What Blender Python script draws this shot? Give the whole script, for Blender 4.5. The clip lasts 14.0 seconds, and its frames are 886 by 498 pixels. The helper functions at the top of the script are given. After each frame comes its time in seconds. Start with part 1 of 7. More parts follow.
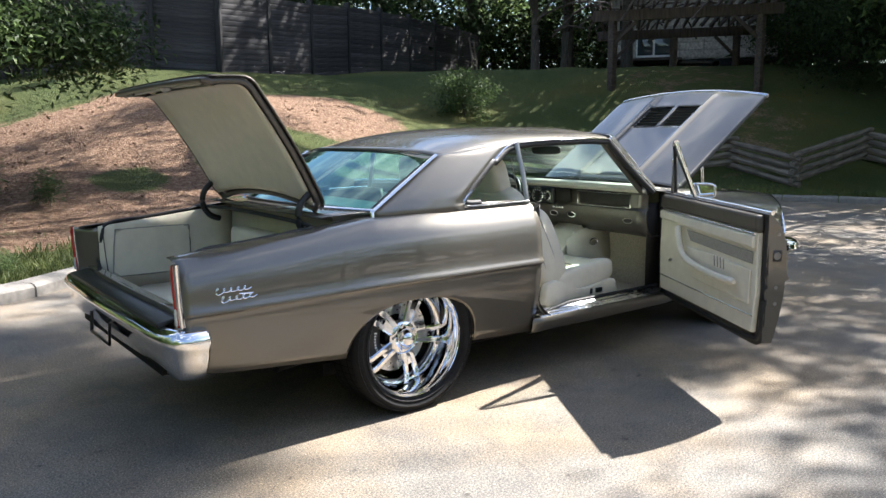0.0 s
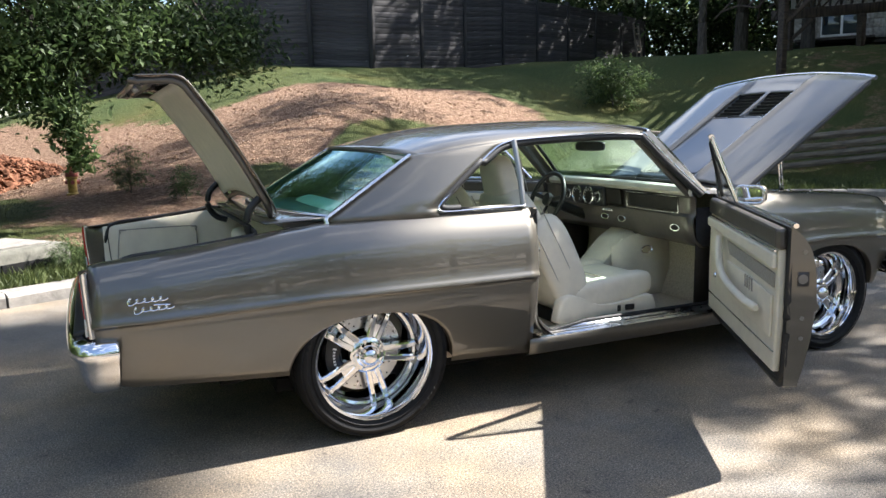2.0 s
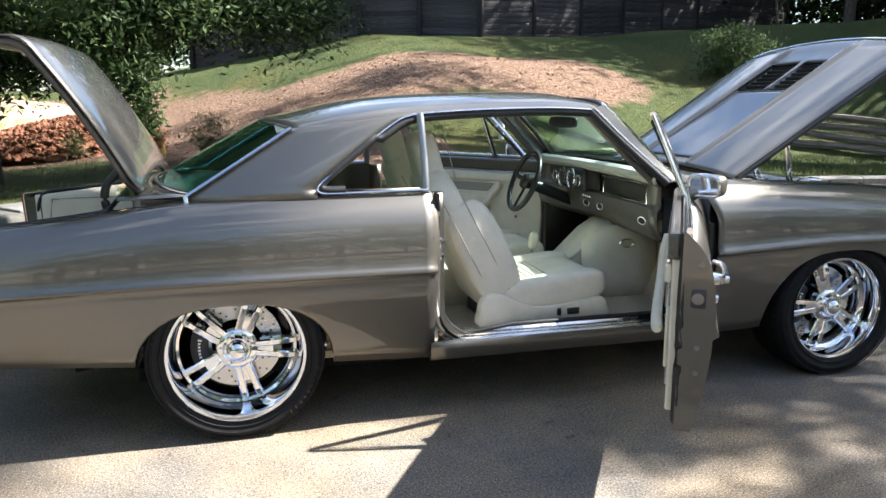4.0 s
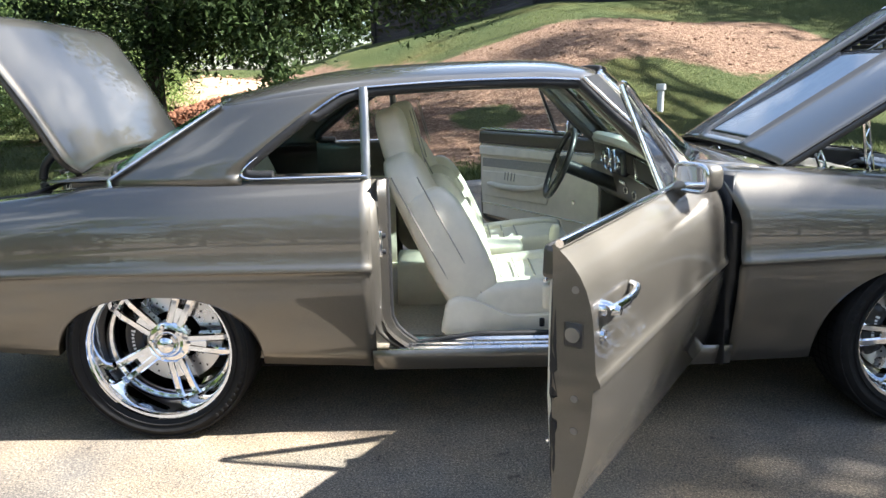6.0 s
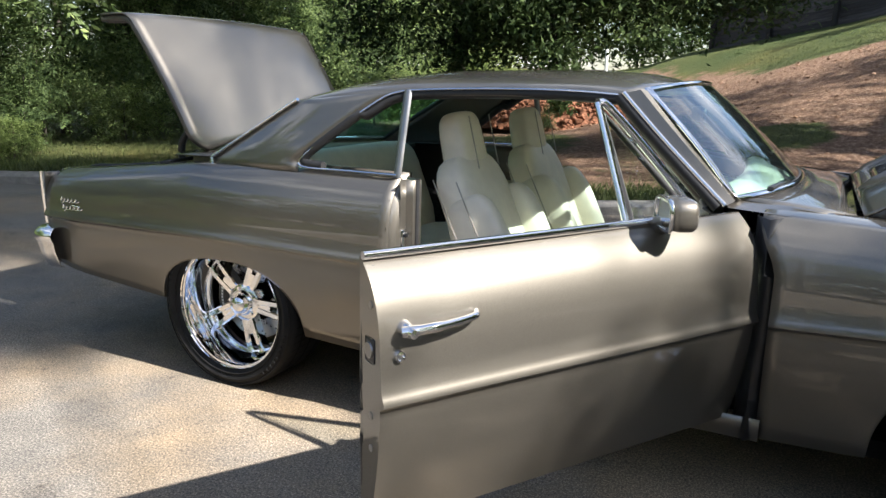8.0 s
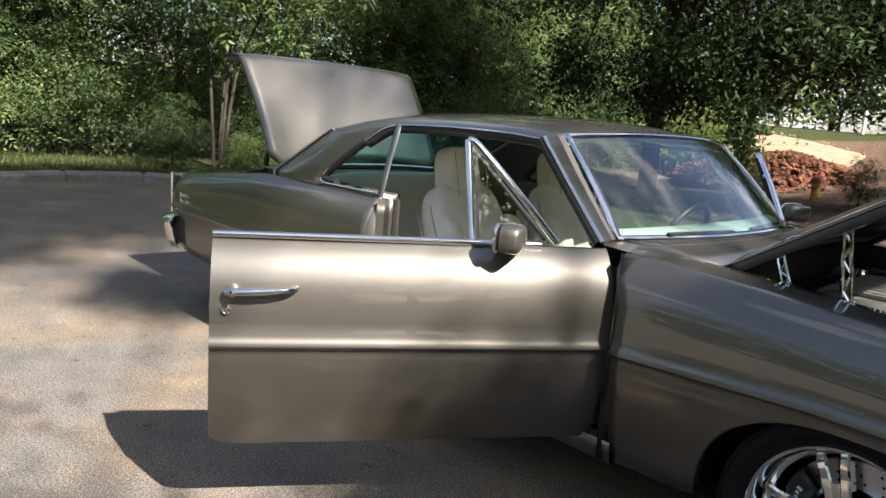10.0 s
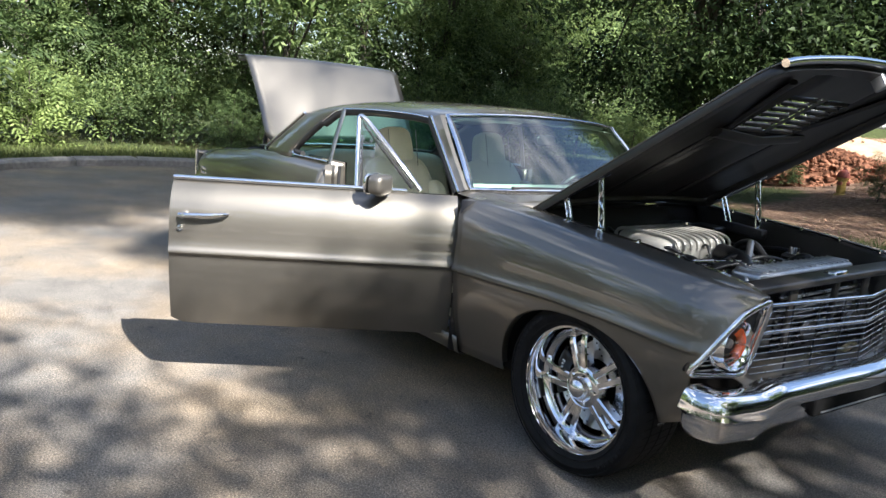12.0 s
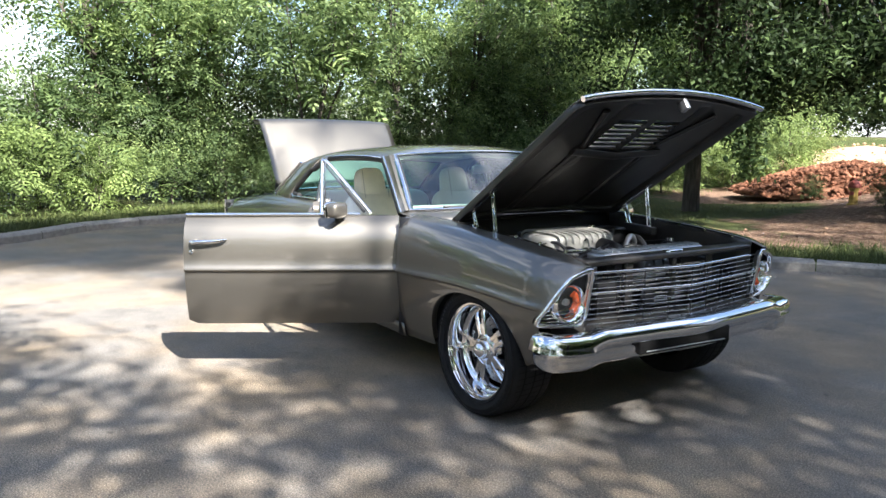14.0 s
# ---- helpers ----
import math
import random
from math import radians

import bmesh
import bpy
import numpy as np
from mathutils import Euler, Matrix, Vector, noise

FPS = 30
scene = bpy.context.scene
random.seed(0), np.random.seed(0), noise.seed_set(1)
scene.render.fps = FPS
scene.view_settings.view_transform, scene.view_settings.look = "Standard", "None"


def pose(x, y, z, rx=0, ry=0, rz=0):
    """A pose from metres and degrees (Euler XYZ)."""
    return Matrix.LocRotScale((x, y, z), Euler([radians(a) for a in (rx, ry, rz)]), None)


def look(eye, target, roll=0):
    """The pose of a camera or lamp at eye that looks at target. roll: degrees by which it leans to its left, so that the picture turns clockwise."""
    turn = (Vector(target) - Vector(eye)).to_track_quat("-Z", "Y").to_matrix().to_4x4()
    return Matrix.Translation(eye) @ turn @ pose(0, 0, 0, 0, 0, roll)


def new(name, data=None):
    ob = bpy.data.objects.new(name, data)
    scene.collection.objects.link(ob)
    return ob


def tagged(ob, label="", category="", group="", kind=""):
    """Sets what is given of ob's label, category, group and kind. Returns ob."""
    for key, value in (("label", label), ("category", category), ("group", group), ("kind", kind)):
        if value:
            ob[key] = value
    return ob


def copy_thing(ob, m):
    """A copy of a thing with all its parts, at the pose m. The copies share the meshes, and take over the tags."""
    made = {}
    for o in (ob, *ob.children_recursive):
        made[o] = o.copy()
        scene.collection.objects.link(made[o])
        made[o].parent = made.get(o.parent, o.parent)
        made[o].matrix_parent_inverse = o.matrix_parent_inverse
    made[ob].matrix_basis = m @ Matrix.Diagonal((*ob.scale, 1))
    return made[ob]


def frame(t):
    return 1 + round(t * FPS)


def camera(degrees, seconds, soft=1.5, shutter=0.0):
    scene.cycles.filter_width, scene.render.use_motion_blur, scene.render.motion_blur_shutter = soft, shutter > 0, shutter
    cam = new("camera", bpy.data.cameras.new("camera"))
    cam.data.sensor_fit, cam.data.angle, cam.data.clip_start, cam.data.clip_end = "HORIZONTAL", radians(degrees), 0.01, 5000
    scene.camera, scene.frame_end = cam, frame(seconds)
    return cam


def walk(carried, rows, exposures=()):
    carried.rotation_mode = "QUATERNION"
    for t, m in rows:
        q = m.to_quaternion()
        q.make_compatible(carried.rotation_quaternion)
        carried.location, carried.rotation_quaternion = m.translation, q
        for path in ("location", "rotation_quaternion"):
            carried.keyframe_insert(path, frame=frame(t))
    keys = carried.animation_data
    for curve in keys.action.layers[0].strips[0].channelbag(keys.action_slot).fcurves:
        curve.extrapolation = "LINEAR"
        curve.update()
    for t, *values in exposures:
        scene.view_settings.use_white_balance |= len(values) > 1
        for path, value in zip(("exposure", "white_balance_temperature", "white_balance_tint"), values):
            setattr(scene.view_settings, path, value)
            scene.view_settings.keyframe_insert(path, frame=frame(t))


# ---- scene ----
cam = camera(60.5, 14.0)
PATH = [
    (0, (-2.093, -3.763, 1.336), (-0.879, -2.201, 1.042), -0.3),
    (0.5, (-1.834, -3.768, 1.331), (-0.689, -2.154, 1.041), -0.4),
    (1, (-1.563, -3.764, 1.337), (-0.509, -2.092, 1.037), -0.7),
    (1.5, (-1.315, -3.852, 1.347), (-0.371, -2.115, 1.048), -0.6),
    (2, (-1.073, -3.934, 1.353), (-0.25, -2.137, 1.043), -1.1),
    (2.5, (-0.792, -3.925, 1.351), (-0.034, -2.102, 1.031), 0.2),
    (5, (0.611, -3.754, 1.328), (0.846, -1.811, 0.916), -1.7),
    (5.5, (0.86, -3.656, 1.317), (0.961, -1.704, 0.893), -1.6),
    (6, (1.099, -3.533, 1.333), (1.078, -1.583, 0.889), -1.2),
    (6.5, (1.379, -3.499, 1.338), (1.158, -1.564, 0.885), -1.4),
    (7, (1.65, -3.435, 1.346), (1.195, -1.545, 0.876), -1.3),
    (9.5, (3.081, -3.038, 1.376), (1.797, -1.552, 0.997), 5.8),
    (10, (3.39, -2.994, 1.399), (2.009, -1.595, 1.03), 5.2),
    (10.5, (3.731, -2.988, 1.392), (2.284, -1.658, 1.024), 5.9),
    (11, (4.074, -2.93, 1.396), (2.571, -1.666, 1.017), 5.8),
    (11.5, (4.384, -2.961, 1.41), (2.898, -1.675, 1.039), 5.6),
    (12, (4.697, -3.072, 1.417), (3.18, -1.829, 1.027), 5.3),
    (12.5, (5.029, -3.099, 1.428), (3.49, -1.871, 1.076), 4.2),
    (13, (5.342, -3.124, 1.443), (3.792, -1.905, 1.11), 2.6),
    (13.5, (5.657, -3.18, 1.426), (4.064, -2.014, 1.102), 1.3),
    (14, (5.961, -3.154, 1.431), (4.32, -2.046, 1.147), 0.8),
]
walk(cam, [(t, look(eye, target, roll)) for t, eye, target, roll in PATH],
     exposures=[(0, 2.2, 6300, 11), (2.5, 2.2, 6300, 11), (5, 2.38, 6150, 10), (7, 2.2, 6250, 10), (9.5, 1.54, 6600, 13), (11, 1.78, 6400, 12), (12.5, 2.25, 6150, 11), (14, 2.44, 6200, 11)])

# ---------------------------------------------------------------- light
world = bpy.data.worlds.new("sky")
scene.world = world
world.use_nodes = True
wn = world.node_tree.nodes
sky = wn.new("ShaderNodeTexSky")
sky.sky_type = "NISHITA"
sky.sun_disc = False
SUN_TO = Vector((1.0, -0.07, 0.945)).normalized()
sky.sun_elevation = math.asin(SUN_TO.z)
sky.sun_rotation = math.atan2(SUN_TO.x, SUN_TO.y)
wn["Background"].inputs["Strength"].default_value = 0.068
# Broken white summer cloud over the blue.
wtc = wn.new("ShaderNodeTexCoord")
wmap = wn.new("ShaderNodeMapping")
wmap.inputs["Scale"].default_value = (1.0, 1.0, 2.2)
cloud = wn.new("ShaderNodeTexNoise")
cloud.inputs["Scale"].default_value = 2.6
cloud.inputs["Detail"].default_value = 7
cloud.inputs["Roughness"].default_value = 0.55
cover = wn.new("ShaderNodeMapRange")
cover.inputs["From Min"].default_value, cover.inputs["From Max"].default_value = 0.52, 0.74
wmix = wn.new("ShaderNodeMix")
wmix.data_type = "RGBA"
wmix.inputs[7].default_value = (9.0, 9.0, 9.1, 1)
wl = world.node_tree.links
wl.new(wtc.outputs["Generated"], wmap.inputs["Vector"])
wl.new(wmap.outputs["Vector"], cloud.inputs["Vector"])
wl.new(cloud.outputs["Fac"], cover.inputs["Value"])
wl.new(cover.outputs["Result"], wmix.inputs[0])
wl.new(sky.outputs["Color"], wmix.inputs[6])
wl.new(wmix.outputs[2], wn["Background"].inputs["Color"])
sun = new("sun", bpy.data.lights.new("sun", "SUN"))
sun.data.energy = 5.0
sun.data.angle = radians(0.53)
sun.data.color = (1.0, 0.955, 0.89)
sun.matrix_world = look(SUN_TO * 60, (0, 0, 0))


# ---------------------------------------------------------------- materials
def mat_nodes(name):
    m = bpy.data.materials.new(name)
    m.use_nodes = True
    nt = m.node_tree
    return m, nt, nt.nodes["Principled BSDF"]


def ramp(nt, fac, stops):
    r = nt.nodes.new("ShaderNodeValToRGB")
    while len(r.color_ramp.elements) < len(stops):
        r.color_ramp.elements.new(0.5)
    for e, (p, c) in zip(r.color_ramp.elements, stops):
        e.position, e.color = p, (*c, 1)
    nt.links.new(fac, r.inputs["Fac"])
    return r.outputs["Color"]


def noise_tex(nt, scale, detail=4, rough=0.55, coord="Object"):
    tc = nt.nodes.new("ShaderNodeTexCoord")
    n = nt.nodes.new("ShaderNodeTexNoise")
    n.inputs["Scale"].default_value = scale
    n.inputs["Detail"].default_value = detail
    n.inputs["Roughness"].default_value = rough
    nt.links.new(tc.outputs[coord], n.inputs["Vector"])
    return n.outputs["Fac"]


def bump(nt, bsdf, height, strength, distance):
    b = nt.nodes.new("ShaderNodeBump")
    b.inputs["Strength"].default_value = strength
    b.inputs["Distance"].default_value = distance
    nt.links.new(height, b.inputs["Height"])
    nt.links.new(b.outputs["Normal"], bsdf.inputs["Normal"])


def mul(nt, a, b, kind="MULTIPLY", fac=1.0):
    m = nt.nodes.new("ShaderNodeMix")
    m.data_type, m.blend_type = "RGBA", kind
    m.inputs[0].default_value = fac
    nt.links.new(a, m.inputs[6])
    nt.links.new(b, m.inputs[7])
    return m.outputs[2]


def plain(name, colour, rough=0.5, metal=0.0, coat=0.0, vary=0.12, scale=30.0, bumps=0.0, spec=0.5):
    """A surface of one colour with slight mottling and relief."""
    m, nt, b = mat_nodes(name)
    lo, hi = [max(0, c * (1 - vary)) for c in colour], [min(1, c * (1 + vary)) for c in colour]
    f = noise_tex(nt, scale)
    nt.links.new(ramp(nt, f, [(0.3, lo), (0.7, hi)]), b.inputs["Base Color"])
    b.inputs["Roughness"].default_value = rough
    b.inputs["Metallic"].default_value = metal
    b.inputs["Coat Weight"].default_value = coat
    b.inputs["Coat Roughness"].default_value = 0.03
    b.inputs["Specular IOR Level"].default_value = spec
    if bumps:
        bump(nt, b, noise_tex(nt, scale * 4), 0.6, bumps)
    return m


def chrome_mat(name, tone=0.82, rough=0.04):
    m, nt, b = mat_nodes(name)
    b.inputs["Base Color"].default_value = (tone, tone, tone * 1.01, 1)
    b.inputs["Metallic"].default_value = 1
    r = nt.nodes.new("ShaderNodeMapRange")
    r.inputs["To Min"].default_value, r.inputs["To Max"].default_value = rough * 0.6, rough * 1.8
    nt.links.new(noise_tex(nt, 6), r.inputs["Value"])
    nt.links.new(r.outputs["Result"], b.inputs["Roughness"])
    return m


def glass_mat(name, tint, gloss=(1.0, 1.0, 1.0)):
    """Thin glass: a tinted clear sheet with a Fresnel reflection."""
    m = bpy.data.materials.new(name)
    m.use_nodes = True
    nt = m.node_tree
    nt.nodes.clear()
    out = nt.nodes.new("ShaderNodeOutputMaterial")
    t = nt.nodes.new("ShaderNodeBsdfTransparent")
    t.inputs["Color"].default_value = (*tint, 1)
    g = nt.nodes.new("ShaderNodeBsdfGlossy")
    g.inputs["Roughness"].default_value = 0.01
    g.inputs["Color"].default_value = (*gloss, 1)
    lw = nt.nodes.new("ShaderNodeLayerWeight")
    lw.inputs["Blend"].default_value = 0.5
    pw = nt.nodes.new("ShaderNodeMath")
    pw.operation = "POWER"
    pw.inputs[1].default_value = 3.2
    nt.links.new(lw.outputs["Facing"], pw.inputs[0])
    fr = nt.nodes.new("ShaderNodeMath")
    fr.operation = "MULTIPLY_ADD"
    fr.inputs[1].default_value, fr.inputs[2].default_value = 0.75, 0.11
    nt.links.new(pw.outputs[0], fr.inputs[0])
    mx = nt.nodes.new("ShaderNodeMixShader")
    nt.links.new(fr.outputs[0], mx.inputs[0])
    nt.links.new(t.outputs[0], mx.inputs[1])
    nt.links.new(g.outputs[0], mx.inputs[2])
    nt.links.new(mx.outputs[0], out.inputs["Surface"])
    return m


def paint_mat():
    """Warm grey metallic lacquer under clear coat, with a fine flake."""
    m, nt, b = mat_nodes("taupe_metallic_paint")
    f = noise_tex(nt, 900, 2)
    nt.links.new(ramp(nt, f, [(0.35, (0.112, 0.102, 0.086)), (0.65, (0.164, 0.150, 0.127))]), b.inputs["Base Color"])
    b.inputs["Metallic"].default_value = 0.85
    b.inputs["Roughness"].default_value = 0.5
    b.inputs["Coat Weight"].default_value = 1.0
    b.inputs["Coat Roughness"].default_value = 0.012
    b.inputs["Coat IOR"].default_value = 1.65
    return m


def reflected_sky_mat():
    """Darkened lacquer of the bonnet's sunken centre panel: its sky reflection is in the colour."""
    m, nt, b = mat_nodes("paint_reflected_sky")
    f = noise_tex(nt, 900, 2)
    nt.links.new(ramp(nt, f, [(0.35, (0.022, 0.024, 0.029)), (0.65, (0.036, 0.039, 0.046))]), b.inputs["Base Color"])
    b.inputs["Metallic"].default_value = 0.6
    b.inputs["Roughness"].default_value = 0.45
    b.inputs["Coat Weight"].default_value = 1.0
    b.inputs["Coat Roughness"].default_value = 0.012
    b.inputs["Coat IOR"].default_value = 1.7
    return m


def leaf_mat(name, dark, light, pass_light=0.35):
    m, nt, b = mat_nodes(name)
    geo = nt.nodes.new("ShaderNodeNewGeometry")
    col = ramp(nt, geo.outputs["Random Per Island"], [(0.0, dark), (0.6, [(a + c) / 2 for a, c in zip(dark, light)]), (1.0, light)])
    # Broad blotches put lit and shaded clumps into the leaf colour.
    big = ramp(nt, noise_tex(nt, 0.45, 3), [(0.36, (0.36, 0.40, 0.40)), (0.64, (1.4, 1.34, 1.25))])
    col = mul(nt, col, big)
    nt.links.new(col, b.inputs["Base Color"])
    b.inputs["Roughness"].default_value = 0.6
    b.inputs["Specular IOR Level"].default_value = 0.25
    tr = nt.nodes.new("ShaderNodeBsdfTranslucent")
    nt.links.new(col, tr.inputs["Color"])
    mx = nt.nodes.new("ShaderNodeMixShader")
    mx.inputs[0].default_value = pass_light
    nt.links.new(b.outputs[0], mx.inputs[1])
    nt.links.new(tr.outputs[0], mx.inputs[2])
    nt.links.new(mx.outputs[0], nt.nodes["Material Output"].inputs["Surface"])
    return m


def asphalt_mat():
    """Old asphalt: fine stone grain, dark pits, oil spots, sandy wash and faint lanes of wear."""
    m, nt, b = mat_nodes("worn_asphalt")
    fine = ramp(nt, noise_tex(nt, 130, 4, 0.75), [(0.34, (0.038, 0.036, 0.035)), (0.5, (0.114, 0.108, 0.100)), (0.65, (0.270, 0.255, 0.233))])
    grit = ramp(nt, noise_tex(nt, 60, 3, 0.6), [(0.30, (0.58, 0.57, 0.56)), (0.42, (1, 1, 1)), (0.66, (1.20, 1.18, 1.15))])
    mid = ramp(nt, noise_tex(nt, 2.2, 6, 0.65), [(0.3, (0.74, 0.73, 0.72)), (0.7, (1.25, 1.22, 1.16))])
    sand = ramp(nt, noise_tex(nt, 0.7, 5, 0.6), [(0.40, (1, 1, 1)), (0.62, (1.55, 1.29, 0.97))])
    spots = ramp(nt, noise_tex(nt, 9, 3, 0.6), [(0.27, (0.50, 0.49, 0.48)), (0.34, (1, 1, 1)), (0.62, (1.06, 1.05, 1.04))])
    col = mul(nt, mul(nt, mul(nt, mul(nt, fine, mid), sand), spots), grit)
    nt.links.new(col, b.inputs["Base Color"])
    b.inputs["Roughness"].default_value = 0.85
    bump(nt, b, noise_tex(nt, 150, 4, 0.7), 0.45, 0.003)
    return m


def ground_mat():
    """Mown grass with bare red earth where the bank was dug, and litter under the trees."""
    m, nt, b = mat_nodes("grass_and_earth")
    grass = ramp(nt, noise_tex(nt, 40, 4), [(0.3, (0.036, 0.050, 0.018)), (0.55, (0.078, 0.098, 0.036)), (0.75, (0.150, 0.155, 0.068))])
    gbig = ramp(nt, noise_tex(nt, 0.35, 4), [(0.3, (0.75, 0.85, 0.75)), (0.52, (1.1, 1.05, 0.95)), (0.7, (1.5, 1.15, 0.95))])
    grass = mul(nt, grass, gbig)
    earth = ramp(nt, noise_tex(nt, 13, 9, 0.8), [(0.32, (0.055, 0.031, 0.020)), (0.5, (0.215, 0.132, 0.086)), (0.66, (0.46, 0.33, 0.235))])
    att = nt.nodes.new("ShaderNodeVertexColor")
    att.layer_name = "earth"
    wob = nt.nodes.new("ShaderNodeMath")
    wob.operation = "ADD"
    nt.links.new(att.outputs["Color"], wob.inputs[0])
    k = nt.nodes.new("ShaderNodeMapRange")
    k.inputs["To Min"].default_value, k.inputs["To Max"].default_value = -0.45, 0.45
    nt.links.new(noise_tex(nt, 1.6, 7, 0.7), k.inputs["Value"])
    nt.links.new(k.outputs["Result"], wob.inputs[1])
    step = nt.nodes.new("ShaderNodeMapRange")
    step.inputs["From Min"].default_value, step.inputs["From Max"].default_value = 0.42, 0.58
    nt.links.new(wob.outputs[0], step.inputs["Value"])
    mx = nt.nodes.new("ShaderNodeMix")
    mx.data_type = "RGBA"
    nt.links.new(step.outputs["Result"], mx.inputs[0])
    nt.links.new(grass, mx.inputs[6])
    nt.links.new(earth, mx.inputs[7])
    nt.links.new(mx.outputs[2], b.inputs["Base Color"])
    b.inputs["Roughness"].default_value = 0.95
    b.inputs["Specular IOR Level"].default_value = 0.15
    bump(nt, b, noise_tex(nt, 22, 8, 0.8), 1.0, 0.09)
    return m


def wood_mat(name, dark, light, rough=0.8, stretch=(1, 1, 12), scale=3.0, spread=0.35):
    """Weathered timber: streaks along the length, and each board a little different."""
    m, nt, b = mat_nodes(name)
    tc = nt.nodes.new("ShaderNodeTexCoord")
    mp = nt.nodes.new("ShaderNodeMapping")
    mp.inputs["Scale"].default_value = stretch
    n = nt.nodes.new("ShaderNodeTexNoise")
    n.inputs["Scale"].default_value = scale
    n.inputs["Detail"].default_value = 6
    nt.links.new(tc.outputs["Object"], mp.inputs["Vector"])
    nt.links.new(mp.outputs["Vector"], n.inputs["Vector"])
    col = ramp(nt, n.outputs["Fac"], [(0.3, dark), (0.7, light)])
    inf = nt.nodes.new("ShaderNodeObjectInfo")
    each = ramp(nt, inf.outputs["Random"], [(0.0, (1 - spread,) * 3), (1.0, (1 + spread,) * 3)])
    nt.links.new(mul(nt, col, each), b.inputs["Base Color"])
    b.inputs["Roughness"].default_value = rough
    bump(nt, b, n.outputs["Fac"], 0.6, 0.01)
    return m


PAINT = paint_mat()
REFLECTED_SKY = reflected_sky_mat()
CHROME = chrome_mat("chrome")
BRUSHED = chrome_mat("brushed_aluminium", 0.68, 0.22)
STEEL = chrome_mat("brake_steel", 0.62, 0.25)
SATIN = chrome_mat("satin_grey_metal", 0.26, 0.3)
RUBBER = plain("black_rubber", (0.012, 0.012, 0.013), 0.6, vary=0.3, scale=60, bumps=0.0006)
TYRE = plain("tyre_rubber", (0.008, 0.008, 0.0085), 0.7, vary=0.35, scale=25, bumps=0.001, spec=0.25)
BLACK = plain("satin_black", (0.012, 0.012, 0.013), 0.38, vary=0.3, scale=20)
BAY = plain("engine_bay_black", (0.022, 0.0205, 0.0195), 0.36, vary=0.4, scale=5, spec=0.55)
DARKMETAL = plain("cast_dark_metal", (0.06, 0.06, 0.065), 0.42, 0.7, vary=0.4, scale=14, bumps=0.002)
SILVER = plain("cast_silver", (0.42, 0.43, 0.44), 0.36, 0.85, vary=0.15, scale=20, bumps=0.001)
PLENUM = plain("pale_cast_plenum", (0.33, 0.32, 0.29), 0.45, 0.15, vary=0.08, scale=25)
LEATHER = plain("cream_leather", (0.70, 0.645, 0.53), 0.42, vary=0.07, scale=12, bumps=0.0012)
LEATHER_D = plain("cream_leather_seam", (0.30, 0.28, 0.24), 0.5, vary=0.1)
CARPET = plain("beige_carpet", (0.50, 0.44, 0.345), 0.95, vary=0.2, scale=90, bumps=0.004)
INSERT = plain("grey_woven_insert", (0.30, 0.285, 0.25), 0.9, vary=0.15, scale=120, bumps=0.001)
TRIM = plain("taupe_trim", (0.092, 0.080, 0.067), 0.38, 0.35, vary=0.1, scale=40, coat=0.4)
WALNUT = plain("dark_dash_inlay", (0.016, 0.013, 0.011), 0.5, vary=0.4, scale=14, spec=0.3)
DASHPAD = plain("cream_dash_pad", (0.58, 0.55, 0.47), 0.5, vary=0.06, bumps=0.001)
UNDER = plain("underbody_black", (0.008, 0.008, 0.008), 0.85, vary=0.3, spec=0.12)
GLASS = glass_mat("green_tinted_glass", (0.64, 0.82, 0.77))
REARGLASS = glass_mat("deep_green_tinted_glass", (0.42, 0.80, 0.74), (0.66, 0.97, 0.93))
CLEAR = glass_mat("clear_glass", (0.93, 0.97, 0.96))
MIRROR = chrome_mat("mirror_silver", 0.9, 0.005)
CLEARLENS = plain("frosted_lens", (0.62, 0.62, 0.60), 0.15, coat=0.6, vary=0.1, scale=60)
RED = plain("red_lens", (0.36, 0.015, 0.012), 0.12, coat=0.6, vary=0.2, scale=60)
AMBER = plain("amber_lens", (0.55, 0.09, 0.03), 0.15, coat=0.6, vary=0.2, scale=60)
YELLOW = plain("yellow_cap", (0.6, 0.45, 0.05), 0.4)
ASPHALT = asphalt_mat()
GROUND = ground_mat()
CONCRETE = plain("old_concrete", (0.21, 0.195, 0.175), 0.9, vary=0.22, scale=16, bumps=0.006)
EARTH = plain("red_clay", (0.170, 0.078, 0.046), 0.95, vary=0.7, scale=6, bumps=0.03, spec=0.1)
BARK = wood_mat("bark", (0.026, 0.021, 0.016), (0.085, 0.070, 0.055), 0.95, (6, 6, 1), 4.0)
FENCEWOOD = wood_mat("dark_stained_fence", (0.016, 0.015, 0.017), (0.060, 0.056, 0.057), 0.8, (0.7, 9, 9), 2.6, 0.45)
POSTWOOD = wood_mat("black_stained_post", (0.008, 0.008, 0.009), (0.024, 0.023, 0.023), 0.8, (6, 6, 1), 3.0, 0.2)
LOGWOOD = wood_mat("weathered_log", (0.075, 0.062, 0.048), (0.24, 0.205, 0.165), 0.9, (1, 8, 8), 2.5, 0.25)
PERGOLA = wood_mat("old_brown_timber", (0.026, 0.019, 0.015), (0.085, 0.062, 0.046), 0.85, (8, 8, 1), 2.0, 0.2)
CLADDING = wood_mat("stone_grey_cladding", (0.16, 0.14, 0.12), (0.36, 0.33, 0.29), 0.8, (3, 3, 3), 3.0, 0.2)
ROOFING = plain("dark_roofing", (0.05, 0.05, 0.055), 0.7, vary=0.3, scale=4)
WHITEPAINT = plain("white_paint", (0.72, 0.72, 0.70), 0.5, vary=0.08)
